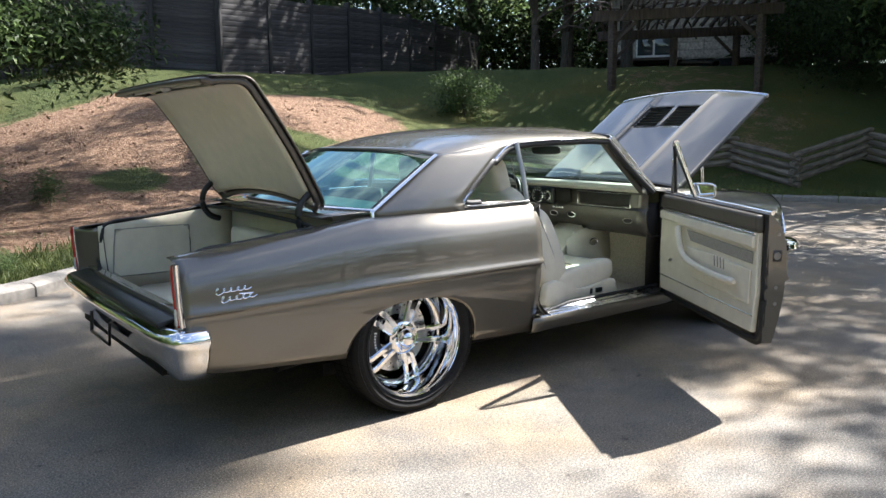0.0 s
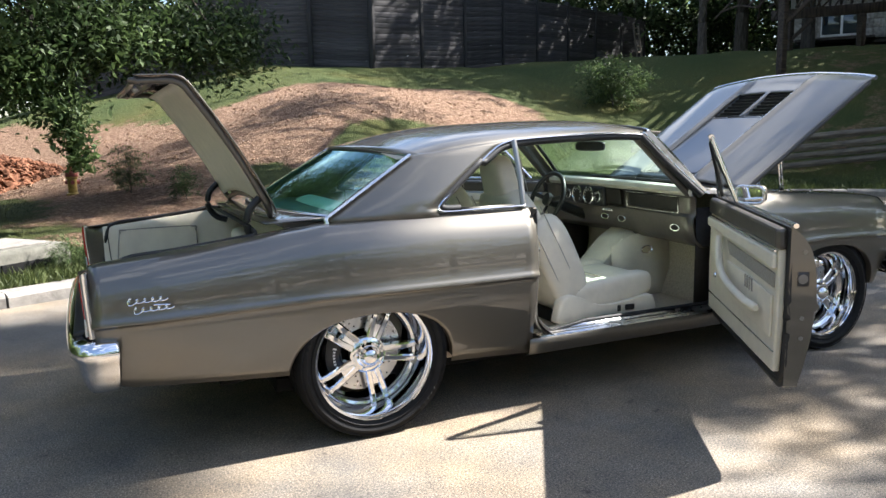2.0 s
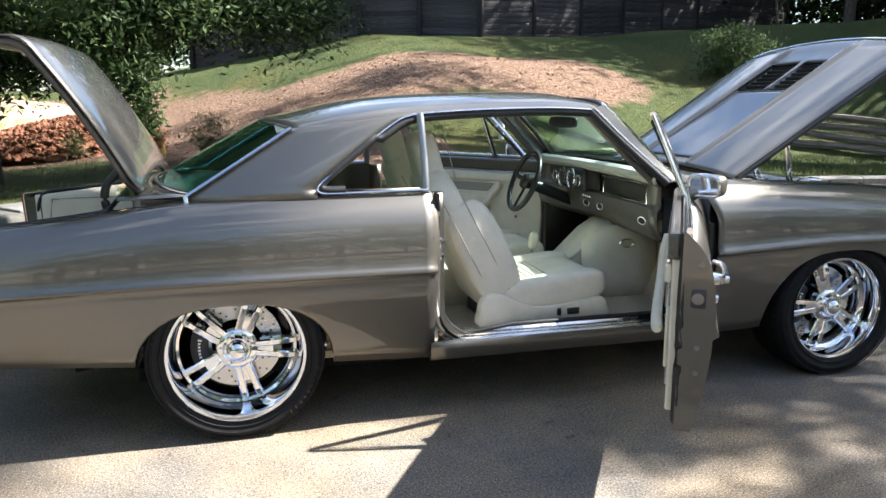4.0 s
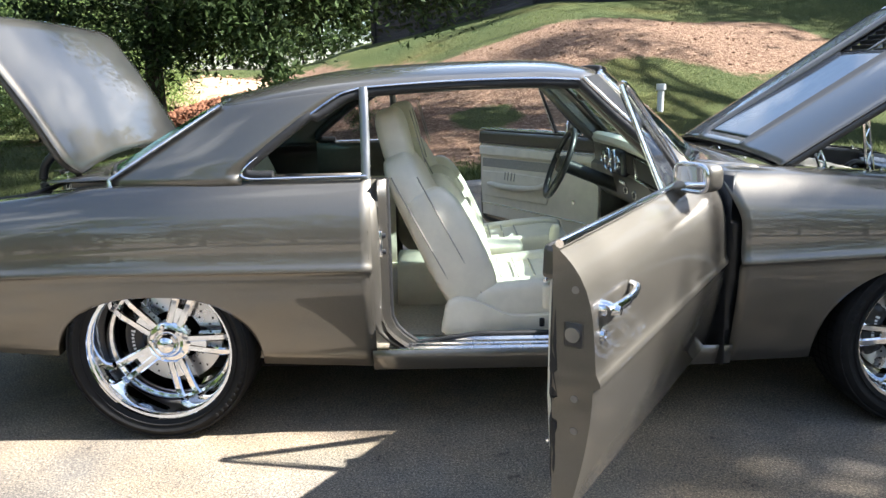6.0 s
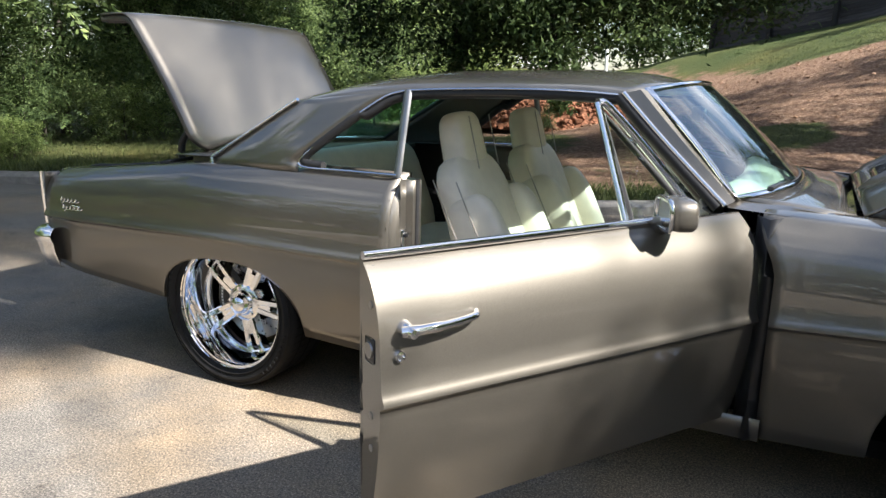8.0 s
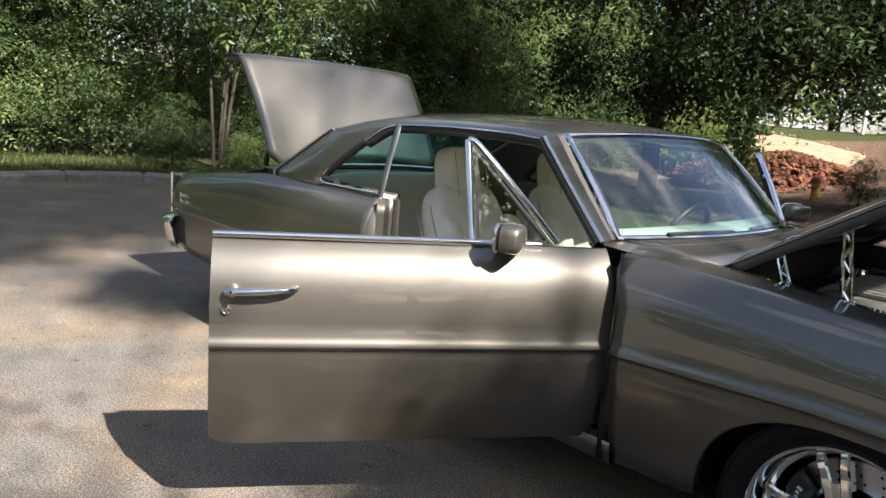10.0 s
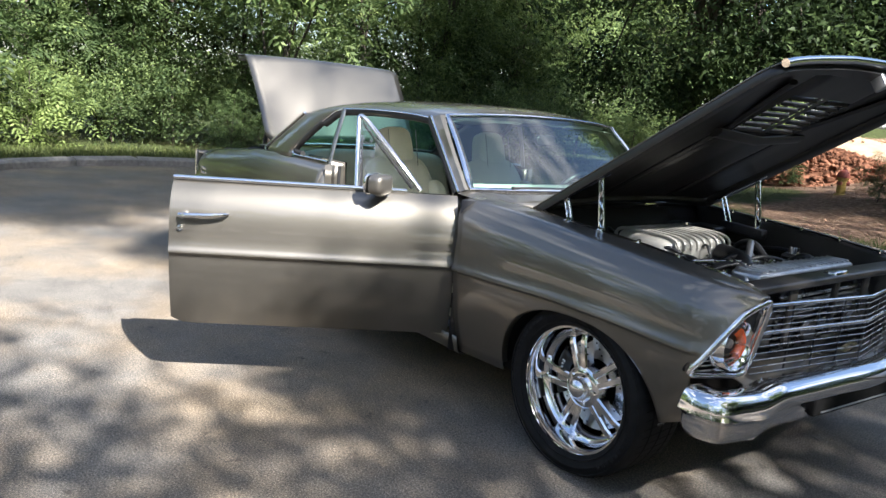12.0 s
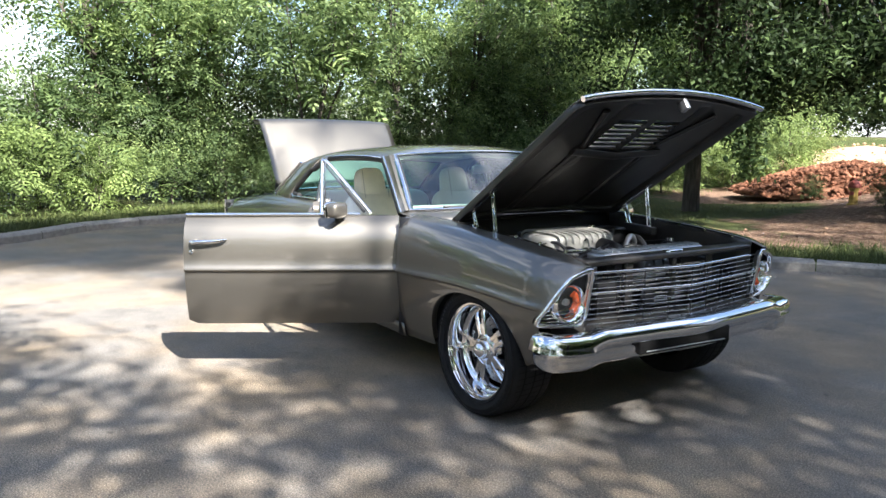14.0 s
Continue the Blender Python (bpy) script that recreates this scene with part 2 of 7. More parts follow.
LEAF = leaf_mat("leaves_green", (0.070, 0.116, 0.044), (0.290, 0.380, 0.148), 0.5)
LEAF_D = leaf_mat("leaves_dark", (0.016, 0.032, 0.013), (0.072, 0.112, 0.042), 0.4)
# Darker leaf copy: the overhanging tree's shade is put into the colour.
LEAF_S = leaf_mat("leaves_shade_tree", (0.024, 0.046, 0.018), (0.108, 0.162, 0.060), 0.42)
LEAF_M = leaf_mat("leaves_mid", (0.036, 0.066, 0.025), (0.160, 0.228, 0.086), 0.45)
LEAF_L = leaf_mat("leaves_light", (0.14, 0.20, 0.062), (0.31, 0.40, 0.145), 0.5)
GRASSBLADE = leaf_mat("grass_blades", (0.060, 0.088, 0.026), (0.170, 0.195, 0.070), 0.3)
RNG = np.random.default_rng(7)


# ---------------------------------------------------------------- mesh tools
def link(name, verts, faces, mat, parent=None, label="", smooth=True, angle=40):
    me = bpy.data.meshes.new(name)
    me.from_pydata([tuple(v) for v in verts], [], faces)
    bm = bmesh.new()
    bm.from_mesh(me)
    bmesh.ops.recalc_face_normals(bm, faces=bm.faces)
    if smooth:
        lim = radians(angle)
        for f in bm.faces:
            f.smooth = True
        for e in bm.edges:
            if len(e.link_faces) == 2 and e.calc_face_angle(0) > lim:
                e.smooth = False
    bm.to_mesh(me)
    bm.free()
    me.materials.append(mat)
    ob = new(name, me)
    ob.parent = parent
    if label:
        ob["label"] = label
    return ob


def quads(nu, nv, base=0, closed_u=False, closed_v=False):
    """Faces of a grid of nu rows by nv points."""
    out = []
    for i in range(nu if closed_u else nu - 1):
        for j in range(nv if closed_v else nv - 1):
            a, b = i, (i + 1) % nu
            c, d = j, (j + 1) % nv
            out.append((base + a * nv + c, base + a * nv + d, base + b * nv + d, base + b * nv + c))
    return out


def sheet(name, rows, mat, parent=None, thick=0.0, label="", angle=40):
    """A curved panel through rows of points; thick grows it to both sides."""
    nu, nv = len(rows), len(rows[0])
    ob = link(name, [p for r in rows for p in r], quads(nu, nv), mat, parent, label, True, angle)
    if thick:
        s = ob.modifiers.new("thickness", "SOLIDIFY")
        s.thickness, s.offset = thick, 0.0
    return ob


def spline(pts, n=6, closed=False):
    """A smooth line through the given points."""
    P = [Vector(p) for p in pts]
    m = len(P)
    out = []
    for i in range(m if closed else m - 1):
        p0 = P[(i - 1) % m] if closed or i else P[0]
        p1, p2 = P[i], P[(i + 1) % m]
        p3 = P[(i + 2) % m] if closed or i + 2 < m else P[-1]
        for k in range(n):
            t = k / n
            out.append(0.5 * ((2 * p1) + (p2 - p0) * t + (2 * p0 - 5 * p1 + 4 * p2 - p3) * t * t + (3 * p1 - p0 - 3 * p2 + p3) * t ** 3))
    if not closed:
        out.append(P[-1])
    return out


def tube_geo(pts, r, n=8, closed=False, flat=1.0, up=(0, 0, 1)):
    """Vertices and faces of a pipe along points; r is one radius or one for each point."""
    P = [Vector(p) for p in pts]
    m = len(P)
    verts, faces = [], []
    upv = Vector(up)
    for i, p in enumerate(P):
        a = P[(i - 1) % m] if closed else P[max(i - 1, 0)]
        b = P[(i + 1) % m] if closed else P[min(i + 1, m - 1)]
        t = (b - a).normalized()
        s = t.cross(upv)
        if s.length < 1e-3:
            s = t.cross(Vector((1, 0, 0)))
        s.normalize()
        w = s.cross(t)
        rr = r[i] if isinstance(r, (list, tuple)) else r
        for k in range(n):
            g = 2 * math.pi * k / n
            verts.append(p + s * (rr * math.cos(g)) + w * (rr * flat * math.sin(g)))
    faces = quads(m, n, 0, closed, True)
    if not closed:
        faces += [tuple(range(n)), tuple(reversed(range((m - 1) * n, m * n)))]
    return verts, faces


def tube(name, pts, r, mat, parent=None, n=8, closed=False, flat=1.0, up=(0, 0, 1), label=""):
    v, f = tube_geo(pts, r, n, closed, flat, up)
    return link(name, v, f, mat, parent, label, True, 50)


def lathe_geo(profile, centre, n=48, axis=1, closed=False):
    """Turns (radius, offset along axis) pairs round an axis."""
    verts = []
    for k in range(n):
        g = 2 * math.pi * k / n
        for r, h in profile:
            v = [0, 0, 0]
            v[axis] = h
            v[(axis + 1) % 3], v[(axis + 2) % 3] = r * math.cos(g), r * math.sin(g)
            verts.append(Vector(v) + Vector(centre))
    return verts, quads(n, len(profile), 0, True, closed)


def lathe(name, profile, centre, mat, parent=None, n=48, axis=1, closed=False, label="", angle=35):
    v, f = lathe_geo(profile, centre, n, axis, closed)
    return link(name, v, f, mat, parent, label, True, angle)


def box_geo(size, loc, rot=(0, 0, 0), bevel=0.0, seg=2):
    bm = bmesh.new()
    bmesh.ops.create_cube(bm, size=1.0)
    bmesh.ops.scale(bm, vec=size, verts=bm.verts)
    if bevel:
        bmesh.ops.bevel(bm, geom=bm.edges[:], offset=bevel, segments=seg, affect="EDGES", profile=0.5)
    bmesh.ops.transform(bm, matrix=pose(*loc, *rot), verts=bm.verts)
    bm.verts.index_update()
    v = [x.co.copy() for x in bm.verts]
    f = [tuple(x.index for x in fc.verts) for fc in bm.faces]
    bm.free()
    return v, f


def box(name, size, loc, mat, parent=None, rot=(0, 0, 0), bevel=0.0, label="", seg=2):
    v, f = box_geo(size, loc, rot, bevel, seg)
    return link(name, v, f, mat, parent, label, bool(bevel), 60)


def join_geo(parts):
    V, F = [], []
    for v, f in parts:
        o = len(V)
        V += list(v)
        F += [tuple(i + o for i in q) for q in f]
    return V, F


def pad_geo(size, loc, rot=(0, 0, 0), e=0.35, nu=28, nv=14, taper=0.0, bow=0.0):
    """A stuffed cushion: a rounded block, narrowed by taper towards its top and bowed along y."""
    verts = []
    sg = lambda c, p: math.copysign(abs(c) ** p, c)  # noqa: E731
    m = pose(*loc, *rot)
    for i in range(nv):
        a = -math.pi / 2 + math.pi * (i + 0.02) / (nv - 0.96)
        for j in range(nu):
            b = 2 * math.pi * j / nu
            x, y, z = sg(math.cos(a), e) * sg(math.cos(b), e), sg(math.cos(a), e) * sg(math.sin(b), e), sg(math.sin(a), e)
            k = 1 - taper * (z + 1) / 2
            verts.append(m @ Vector((x * size[0] / 2, y * k * size[1] / 2, z * size[2] / 2 + bow * (1 - y * y))))
    return verts, quads(nv, nu, 0, False, True) + [tuple(reversed(range(nu))), tuple(range((nv - 1) * nu, nv * nu))]


def pad(name, size, loc, mat, parent=None, rot=(0, 0, 0), e=0.35, label="", taper=0.0, bow=0.0):
    v, f = pad_geo(size, loc, rot, e, taper=taper, bow=bow)
    return link(name, v, f, mat, parent, label, True, 70)


def sstep(a, b, x):
    t = min(1.0, max(0.0, (x - a) / (b - a)))
    return t * t * (3 - 2 * t)


def lin(x, *pts):
    """Straight lines through (x, value) pairs."""
    return float(np.interp(x, [p[0] for p in pts], [p[1] for p in pts]))


# ---------------------------------------------------------------- ground
EDGE = spline([(-3.6, -14, 0), (-4.2, -6.5, 0), (-5.3, -2.6, 0), (-6.5, -1.2, 0), (-7.05, 0.4, 0), (-6.7, 1.9, 0), (-5.0, 2.75, 0), (-2.8, 2.75, 0),
               (-1.3, 3.15, 0), (-0.5, 3.8, 0), (1.0, 5.0, 0), (2.4, 5.75, 0), (5.0, 6.3, 0), (9.0, 6.6, 0), (11.4, 5.9, 0), (12.8, 4.0, 0), (13.7, 1.4, 0), (14.6, -4, 0), (15.0, -14, 0)], 6)


def height(x, y):
    """The bank behind the road; the rest is level."""
    e = max(0.0, (y - 6.1) + 1.05 * max(0.0, x - 12.4))
    h = 4.0 * (1 - math.exp(-((e / 10.5) ** 1.9)))
    h *= sstep(-5.5, 5.0, x)
    h += 1.65 * sstep(15, 27, y) * sstep(3, -3, x)
    h += 0.55 * math.exp(-(((x - 5.2) / 3.6) ** 2 + ((y - 13.0) / 2.6) ** 2))
    return 0.075 + h


def earthy(x, y):
    """1 where the bank is bare earth; about a half where grass and litter mix."""
    def spot(cx, cy, rx, ry, k=1.0):
        return k * math.exp(-((((x - cx) / rx) ** 2 + ((y - cy) / ry) ** 2) ** 2))
    a = max(spot(6.3, 13.6, 3.6, 2.7), spot(0.6, 11.6, 4.3, 4.9), spot(-4.0, 15.5, 5.0, 5.0), spot(4.2, 14.6, 2.6, 2.0), spot(-5.5, 20.0, 4.0, 4.0, 0.9),
            spot(-0.6, 6.6, 1.5, 1.2, 0.75), spot(16.5, 8.0, 5.0, 2.6, 0.46), spot(13.0, 9.5, 3.0, 2.0, 0.42), spot(20.0, 11.5, 4.0, 3.0, 0.44))
    a -= spot(1.75, 10.1, 0.75, 0.75, 0.9) + spot(4.6, 10.6, 1.5, 1.1, 0.8) + spot(-3.4, 10.2, 2.2, 1.6, 0.5)
    return min(1.0, max(0.0, a))


def on_road(x, y):
    inside = False
    for p, q in zip(EDGE, EDGE[1:] + EDGE[:1]):
        if (p.y > y) != (q.y > y) and x < (q.x - p.x) * (y - p.y) / (q.y - p.y) + p.x:
            inside = not inside
    return inside


def build_ground():
    xs = np.concatenate([[-2500, -600, -150, -60], np.arange(-30, 45.01, 0.5), [70, 160, 600, 2500]])
    ys = np.concatenate([[-2500, -600, -150, -60], np.arange(-20, 45.01, 0.5), [70, 160, 600, 2500]])
    poly = [(p.x, p.y) for p in EDGE]

    V, C = [], []
    for y in ys:
        for x in xs:
            h = height(x, y) if abs(x) < 100 and abs(y) < 100 else (4.5 if y > 100 and x > 0 else 0.05)
            h += 0.10 * noise.noise(Vector((x * 0.5, y * 0.5, 0))) * (1 if h > 0.4 else 0)
            if -20 < y < 9 and -12 < x < 18:
                near = min((x - a) ** 2 + (y - b) ** 2 for a, b in poly)
                if on_road(x, y) or y < -13:
                    h = -0.25
                elif near < 0.075:
                    h = -0.12
            elif y < -13:
                h = -0.25
            V.append((x, y, h))
            C.append(earthy(x, y))
    nx = len(xs)
    ob = link("ground", V, quads(len(ys), nx), GROUND, smooth=True, angle=180)
    layer = ob.data.color_attributes.new("earth", "FLOAT_COLOR", "POINT")
    layer.data.foreach_set("color", np.repeat(np.array(C, np.float32)[:, None], 4, 1).ravel())
    tagged(ob, "mown grass bank with bare reddish dug earth patches", "ground", kind="structure")
    # The paved turning area, inside its kerb.
    c = Vector((4, -3, 0))
    ring = EDGE + [Vector((x, -14, 0)) for x in np.linspace(15, -3.6, 12)[1:-1]]
    rows = [[tuple(p.lerp(c, 1 - k)) for p in ring] for k in (0.02, 0.25, 0.5, 0.75, 0.9, 1.0)]
    road = link("road", [q for r in rows for q in r], quads(6, len(ring), 0, False, True) + [tuple(range(len(ring)))], ASPHALT, smooth=False)
    far = link("road_apron", [(-60, -14, -0.004), (60, -14, -0.004), (60, -60, -0.004), (-60, -60, -0.004)], [(0, 1, 2, 3)], ASPHALT, smooth=False)
    tagged(road, "worn grey asphalt turning area with sandy stains", "road", kind="structure")
    tagged(far, "worn grey asphalt road running past the turning area", "road", kind="structure")


build_ground()


# ---------------------------------------------------------------- the car
car = new("car")
tagged(car, "taupe metallic two-door coupe with doors, bonnet and boot open", "car")
WB = 2.860          # wheelbase
CREASE_LINE = ((-1.3, 0.630), (-1.1, 0.636), (-0.25, 0.656), (0.8, 0.654), (2.1, 0.651), (2.16, 0.655), (2.75, 0.680), (3.05, 0.676), (3.38, 0.658))   # height of the side crease


def half_width(x):
    return lin(x, (-1.14, 0.862), (-0.9, 0.892), (-0.4, 0.902), (0.8, 0.902), (2.2, 0.905), (2.9, 0.905), (3.2, 0.898), (3.42, 0.882), (3.6, 0.86))


def shoulder(x):
    return lin(x, (-1.14, 0.850), (-0.9, 0.874), (-0.6, 0.907), (-0.36, 0.934), (-0.2, 0.952), (0.35, 0.968), (0.8, 0.975), (2.1, 0.975), (2.5, 0.955), (3.0, 0.925), (3.4, 0.888), (3.6, 0.865))


def crease(x):
    return lin(x, *CREASE_LINE)


def side_y(x, z):
    """How far out the body side is."""
    w, top = half_width(x), shoulder(x)
    if z >= crease(x):
        h = (z - crease(x)) / (top - crease(x))
        return w - 0.004 - 0.018 * h - 0.085 * h ** 5
    g = (crease(x) - z) / 0.38
    return w - 0.012 - 0.072 * g ** 1.7


def side_rows(x, s, low, inner, rise=0.006):
    """One upright line of the body side, from its lower edge over the shoulder to the inner edge."""
    pts = []
    m = 0.600
    for k in range(7):
        z = low + (m - low) * k / 6 if low < m else low + 0.0005 * k
        pts.append((x, s * side_y(x, z), z))
    base = max(m, low + 0.004)
    top = shoulder(x)
    for dz, out in ((-0.028, 0.0), (-0.010, -0.001), (-0.003, 0.003), (0.005, 0.0095), (0.013, 0.0100), (0.023, 0.0050), (0.036, 0.0)):
        z = max(base, crease(x) + dz)
        pts.append((x, s * (side_y(x, z) + out), z))
    for k in range(1, 11):
        z = crease(x) + 0.036 + (top - crease(x) - 0.036) * (1 - (1 - k / 10) ** 1.6)
        pts.append((x, s * side_y(x, z), z))
    y0 = side_y(x, top)
    for k in (0.25, 0.5, 0.75, 1.0):
        pts.append((x, s * (y0 + (inner - y0) * k), top + rise * math.sin(k * math.pi / 2)))
    return pts


def arch(x, cx, hw, top, zb, p=2.5):
    t = abs(x - cx) / hw
    return None if t >= 1 else zb + (top - zb) * (1 - t ** p) ** (1 / 2.1)


def stations(a, b, n, extra):
    return sorted(set([round(a + (b - a) * i / n, 4) for i in range(n + 1)] + [round(e, 4) for e in extra if a < e < b]))


def arch_cuts(cx, hw):
    return [cx + sgn * hw * t for sgn in (-1, 1) for t in (1.001, 0.999, 0.995, 0.985, 0.97, 0.94, 0.9, 0.85, 0.8, 0.7, 0.6, 0.5, 0.35, 0.2, 0.0)]


def quarter_low(x):
    base = lin(x, (-1.14, 0.42), (-1.0, 0.385), (-0.38, 0.335), (0.36, 0.285), (0.85, 0.262))
    a = arch(x, 0.0, 0.385, 0.568, 0.30)
    return max(base, a) if a else base


def fender_low(x):
    base = lin(x, (2.13, 0.262), (2.4, 0.27), (3.2, 0.36), (3.6, 0.40))
    a = arch(x, 2.85, 0.41, 0.642, 0.29)
    return max(base, a) if a else base


def inner_quarter(x):
    return lin(x, (-1.14, 0.70), (-0.2, 0.69), (0.3, 0.74), (0.37, 0.79), (0.85, 0.795))


def arch_lip(name, s, cx, hw, low_f):
    xs = [cx - hw * math.cos(math.pi * i / 28) * 0.999 for i in range(29)]
    rows = [[(x, s * (side_y(x, low_f(x)) + 0.002), low_f(x) + 0.004) for x in xs],
            [(x, s * (side_y(x, low_f(x)) - 0.008), low_f(x) - 0.004) for x in xs],
            [(x, s * (side_y(x, low_f(x)) - 0.03), low_f(x) + 0.0) for x in xs],
            [(x, s * 0.60, low_f(x) + 0.02) for x in xs]]
    sheet(name, rows[:3], PAINT, car)
    sheet("wheel_housing", rows[2:], UNDER, car)


def nose_row(s, u):
    """A line of the front wing where it rolls in and slants back to the lamp surround; u runs from 0 to 1."""
    out = []
    for _, y, z in side_rows(3.27 + 0.19 * u, s, lin(u, (0, 0.37), (1, 0.40)), 0.66, 0.012):
        end = lin(z, (0.40, 3.350), (0.585, 3.366), (0.62, 3.378), (0.745, 3.436), (0.81, 3.462), (0.85, 3.482), (0.90, 3.488))
        edge = lin(z, (0.40, 0.80), (0.56, 0.866), (0.605, 0.884), (0.65, 0.868), (0.745, 0.819), (0.81, 0.776), (0.84, 0.735), (0.865, 0.70))
        a = abs(y)
        out.append((3.27 + (end - 3.27) * u, s * (a + (min(a, edge) - a) * u ** 2.4), z - (0.028 * u ** 2 if z > 0.84 else 0.0)))
    return out


def build_sides():
    for s in (-1, 1):
        xs = stations(-1.12, 0.815, 44, arch_cuts(0.0, 0.385))
        sheet("quarter_panel", [side_rows(x, s, quarter_low(x), inner_quarter(x)) for x in xs], PAINT, car, 0.004)
        xs = stations(2.13, 3.27, 30, arch_cuts(2.85, 0.41))
        sheet("front_wing", [[(px - 0.055 * sstep(0.80, 0.96, pz) * max(0.0, 1 - (x - 2.13) / 0.25), py, pz) for px, py, pz in side_rows(x, s, fender_low(x), 0.66, 0.012)] for x in xs] + [nose_row(s, u) for u in (0.2, 0.4, 0.6, 0.75, 0.88, 0.96, 1.0)], PAINT, car, 0.004)
        arch_lip("arch_lip", s, 0.0, 0.385, quarter_low)
        arch_lip("arch_lip", s, 2.85, 0.41, fender_low)
        # Rocker under the door, with the bare sill plate on it.
        xs = [0.80 + (2.14 - 0.80) * i / 12 for i in range(13)]
        prof = [(0.78, 0.240), (0.820, 0.250), (0.834, 0.262), (0.842, 0.30), (0.848, 0.336)]
        sheet("rocker", [[(x, s * y, z) for y, z in prof] for x in xs], PAINT, car, 0.003)
        ribs = [(0.848, 0.337), (0.842, 0.341), (0.838, 0.346), (0.822, 0.346), (0.818, 0.342), (0.806, 0.342), (0.802, 0.347), (0.786, 0.347), (0.782, 0.343), (0.765, 0.343), (0.755, 0.352), (0.72, 0.352), (0.715, 0.30)]
        sheet("sill_plate", [[(x, s * y, z) for y, z in ribs] for x in (0.86, 1.3, 1.7, 2.02)], BRUSHED, car, 0.002, "ribbed bare aluminium sill plate", 15)
        # Lock pillar: the rear jamb of the doorway, swept forward at its foot.
        def sweep(z):
            return 0.815 + 0.10 * max(0.0, (0.47 - z) / 0.13) ** 2.2
        zs = [0.338, 0.345, 0.36, 0.38, 0.41, 0.45, 0.5, 0.6, 0.7, 0.8, 0.9, 0.972]
        rows = []
        for z in zs:
            x = sweep(z)
            rows.append([(x - 0.012, s * (side_y(0.8, z) + 0.001), z), (x, s * (side_y(0.8, z) - 0.004), z), (x + 0.018, s * (side_y(0.8, z) - 0.022), z), (x + 0.024, s * 0.845, z),
                         (x + 0.022, s * 0.80, z), (x + 0.05, s * 0.795, z), (x + 0.055, s * 0.74, z), (x - 0.02, s * 0.72, z)])
        sheet("lock_pillar", rows, PAINT, car, 0.003, "painted lock pillar with stepped flange", 25)
        tube("door_seal", [(sweep(z) + 0.052, s * 0.768, z) for z in reversed(zs)] + [(1.2, s * 0.742, 0.36), (2.05, s * 0.742, 0.36)], 0.011, RUBBER, car)
        st = box("striker", (0.016, 0.035, 0.10), (0.842, s * 0.825, 0.74), CHROME, car, bevel=0.004, label="chrome latch striker")
        for d in (-0.03, 0.03):
            lathe("lock_nut", [(0, 0.012), (0.009, 0.012), (0.01, 0)], (0.85, s * 0.825, 0.74 + d), BLACK, st, 10, 0)
        # Front pillar of the doorway, under the dash.
        sheet("hinge_pillar", [[(2.135, s * (side_y(2.13, z) - 0.006), z), (2.10, s * 0.86, z), (2.06, s * 0.80, z), (2.06, s * 0.72, z)] for z in (0.262, 0.4, 0.6, 0.8, 0.97)], BLACK, car, 0.003)


def dlo(s):
    """The line round the side window opening, from the belt over the rear corner and along the drip rail to the front."""
    return spline([(0.80, s * 0.803, 0.988), (0.55, s * 0.802, 0.986), (0.395, s * 0.80, 0.984), (0.352, s * 0.797, 0.992), (0.350, s * 0.793, 1.012), (0.40, s * 0.785, 1.058),
                   (0.55, s * 0.752, 1.172), (0.68, s * 0.722, 1.262), (0.745, s * 0.712, 1.288), (0.83, s * 0.705, 1.300), (1.1, s * 0.70, 1.314), (1.4, s * 0.694, 1.318), (1.58, s * 0.686, 1.310)], 5)


def roof_edge(x):
    return lin(x, (0.0, 1.07), (0.15, 1.16), (0.27, 1.236), (0.45, 1.272), (0.6, 1.291), (0.8, 1.308), (1.1, 1.320), (1.4, 1.323), (1.6, 1.316), (1.7, 1.306))


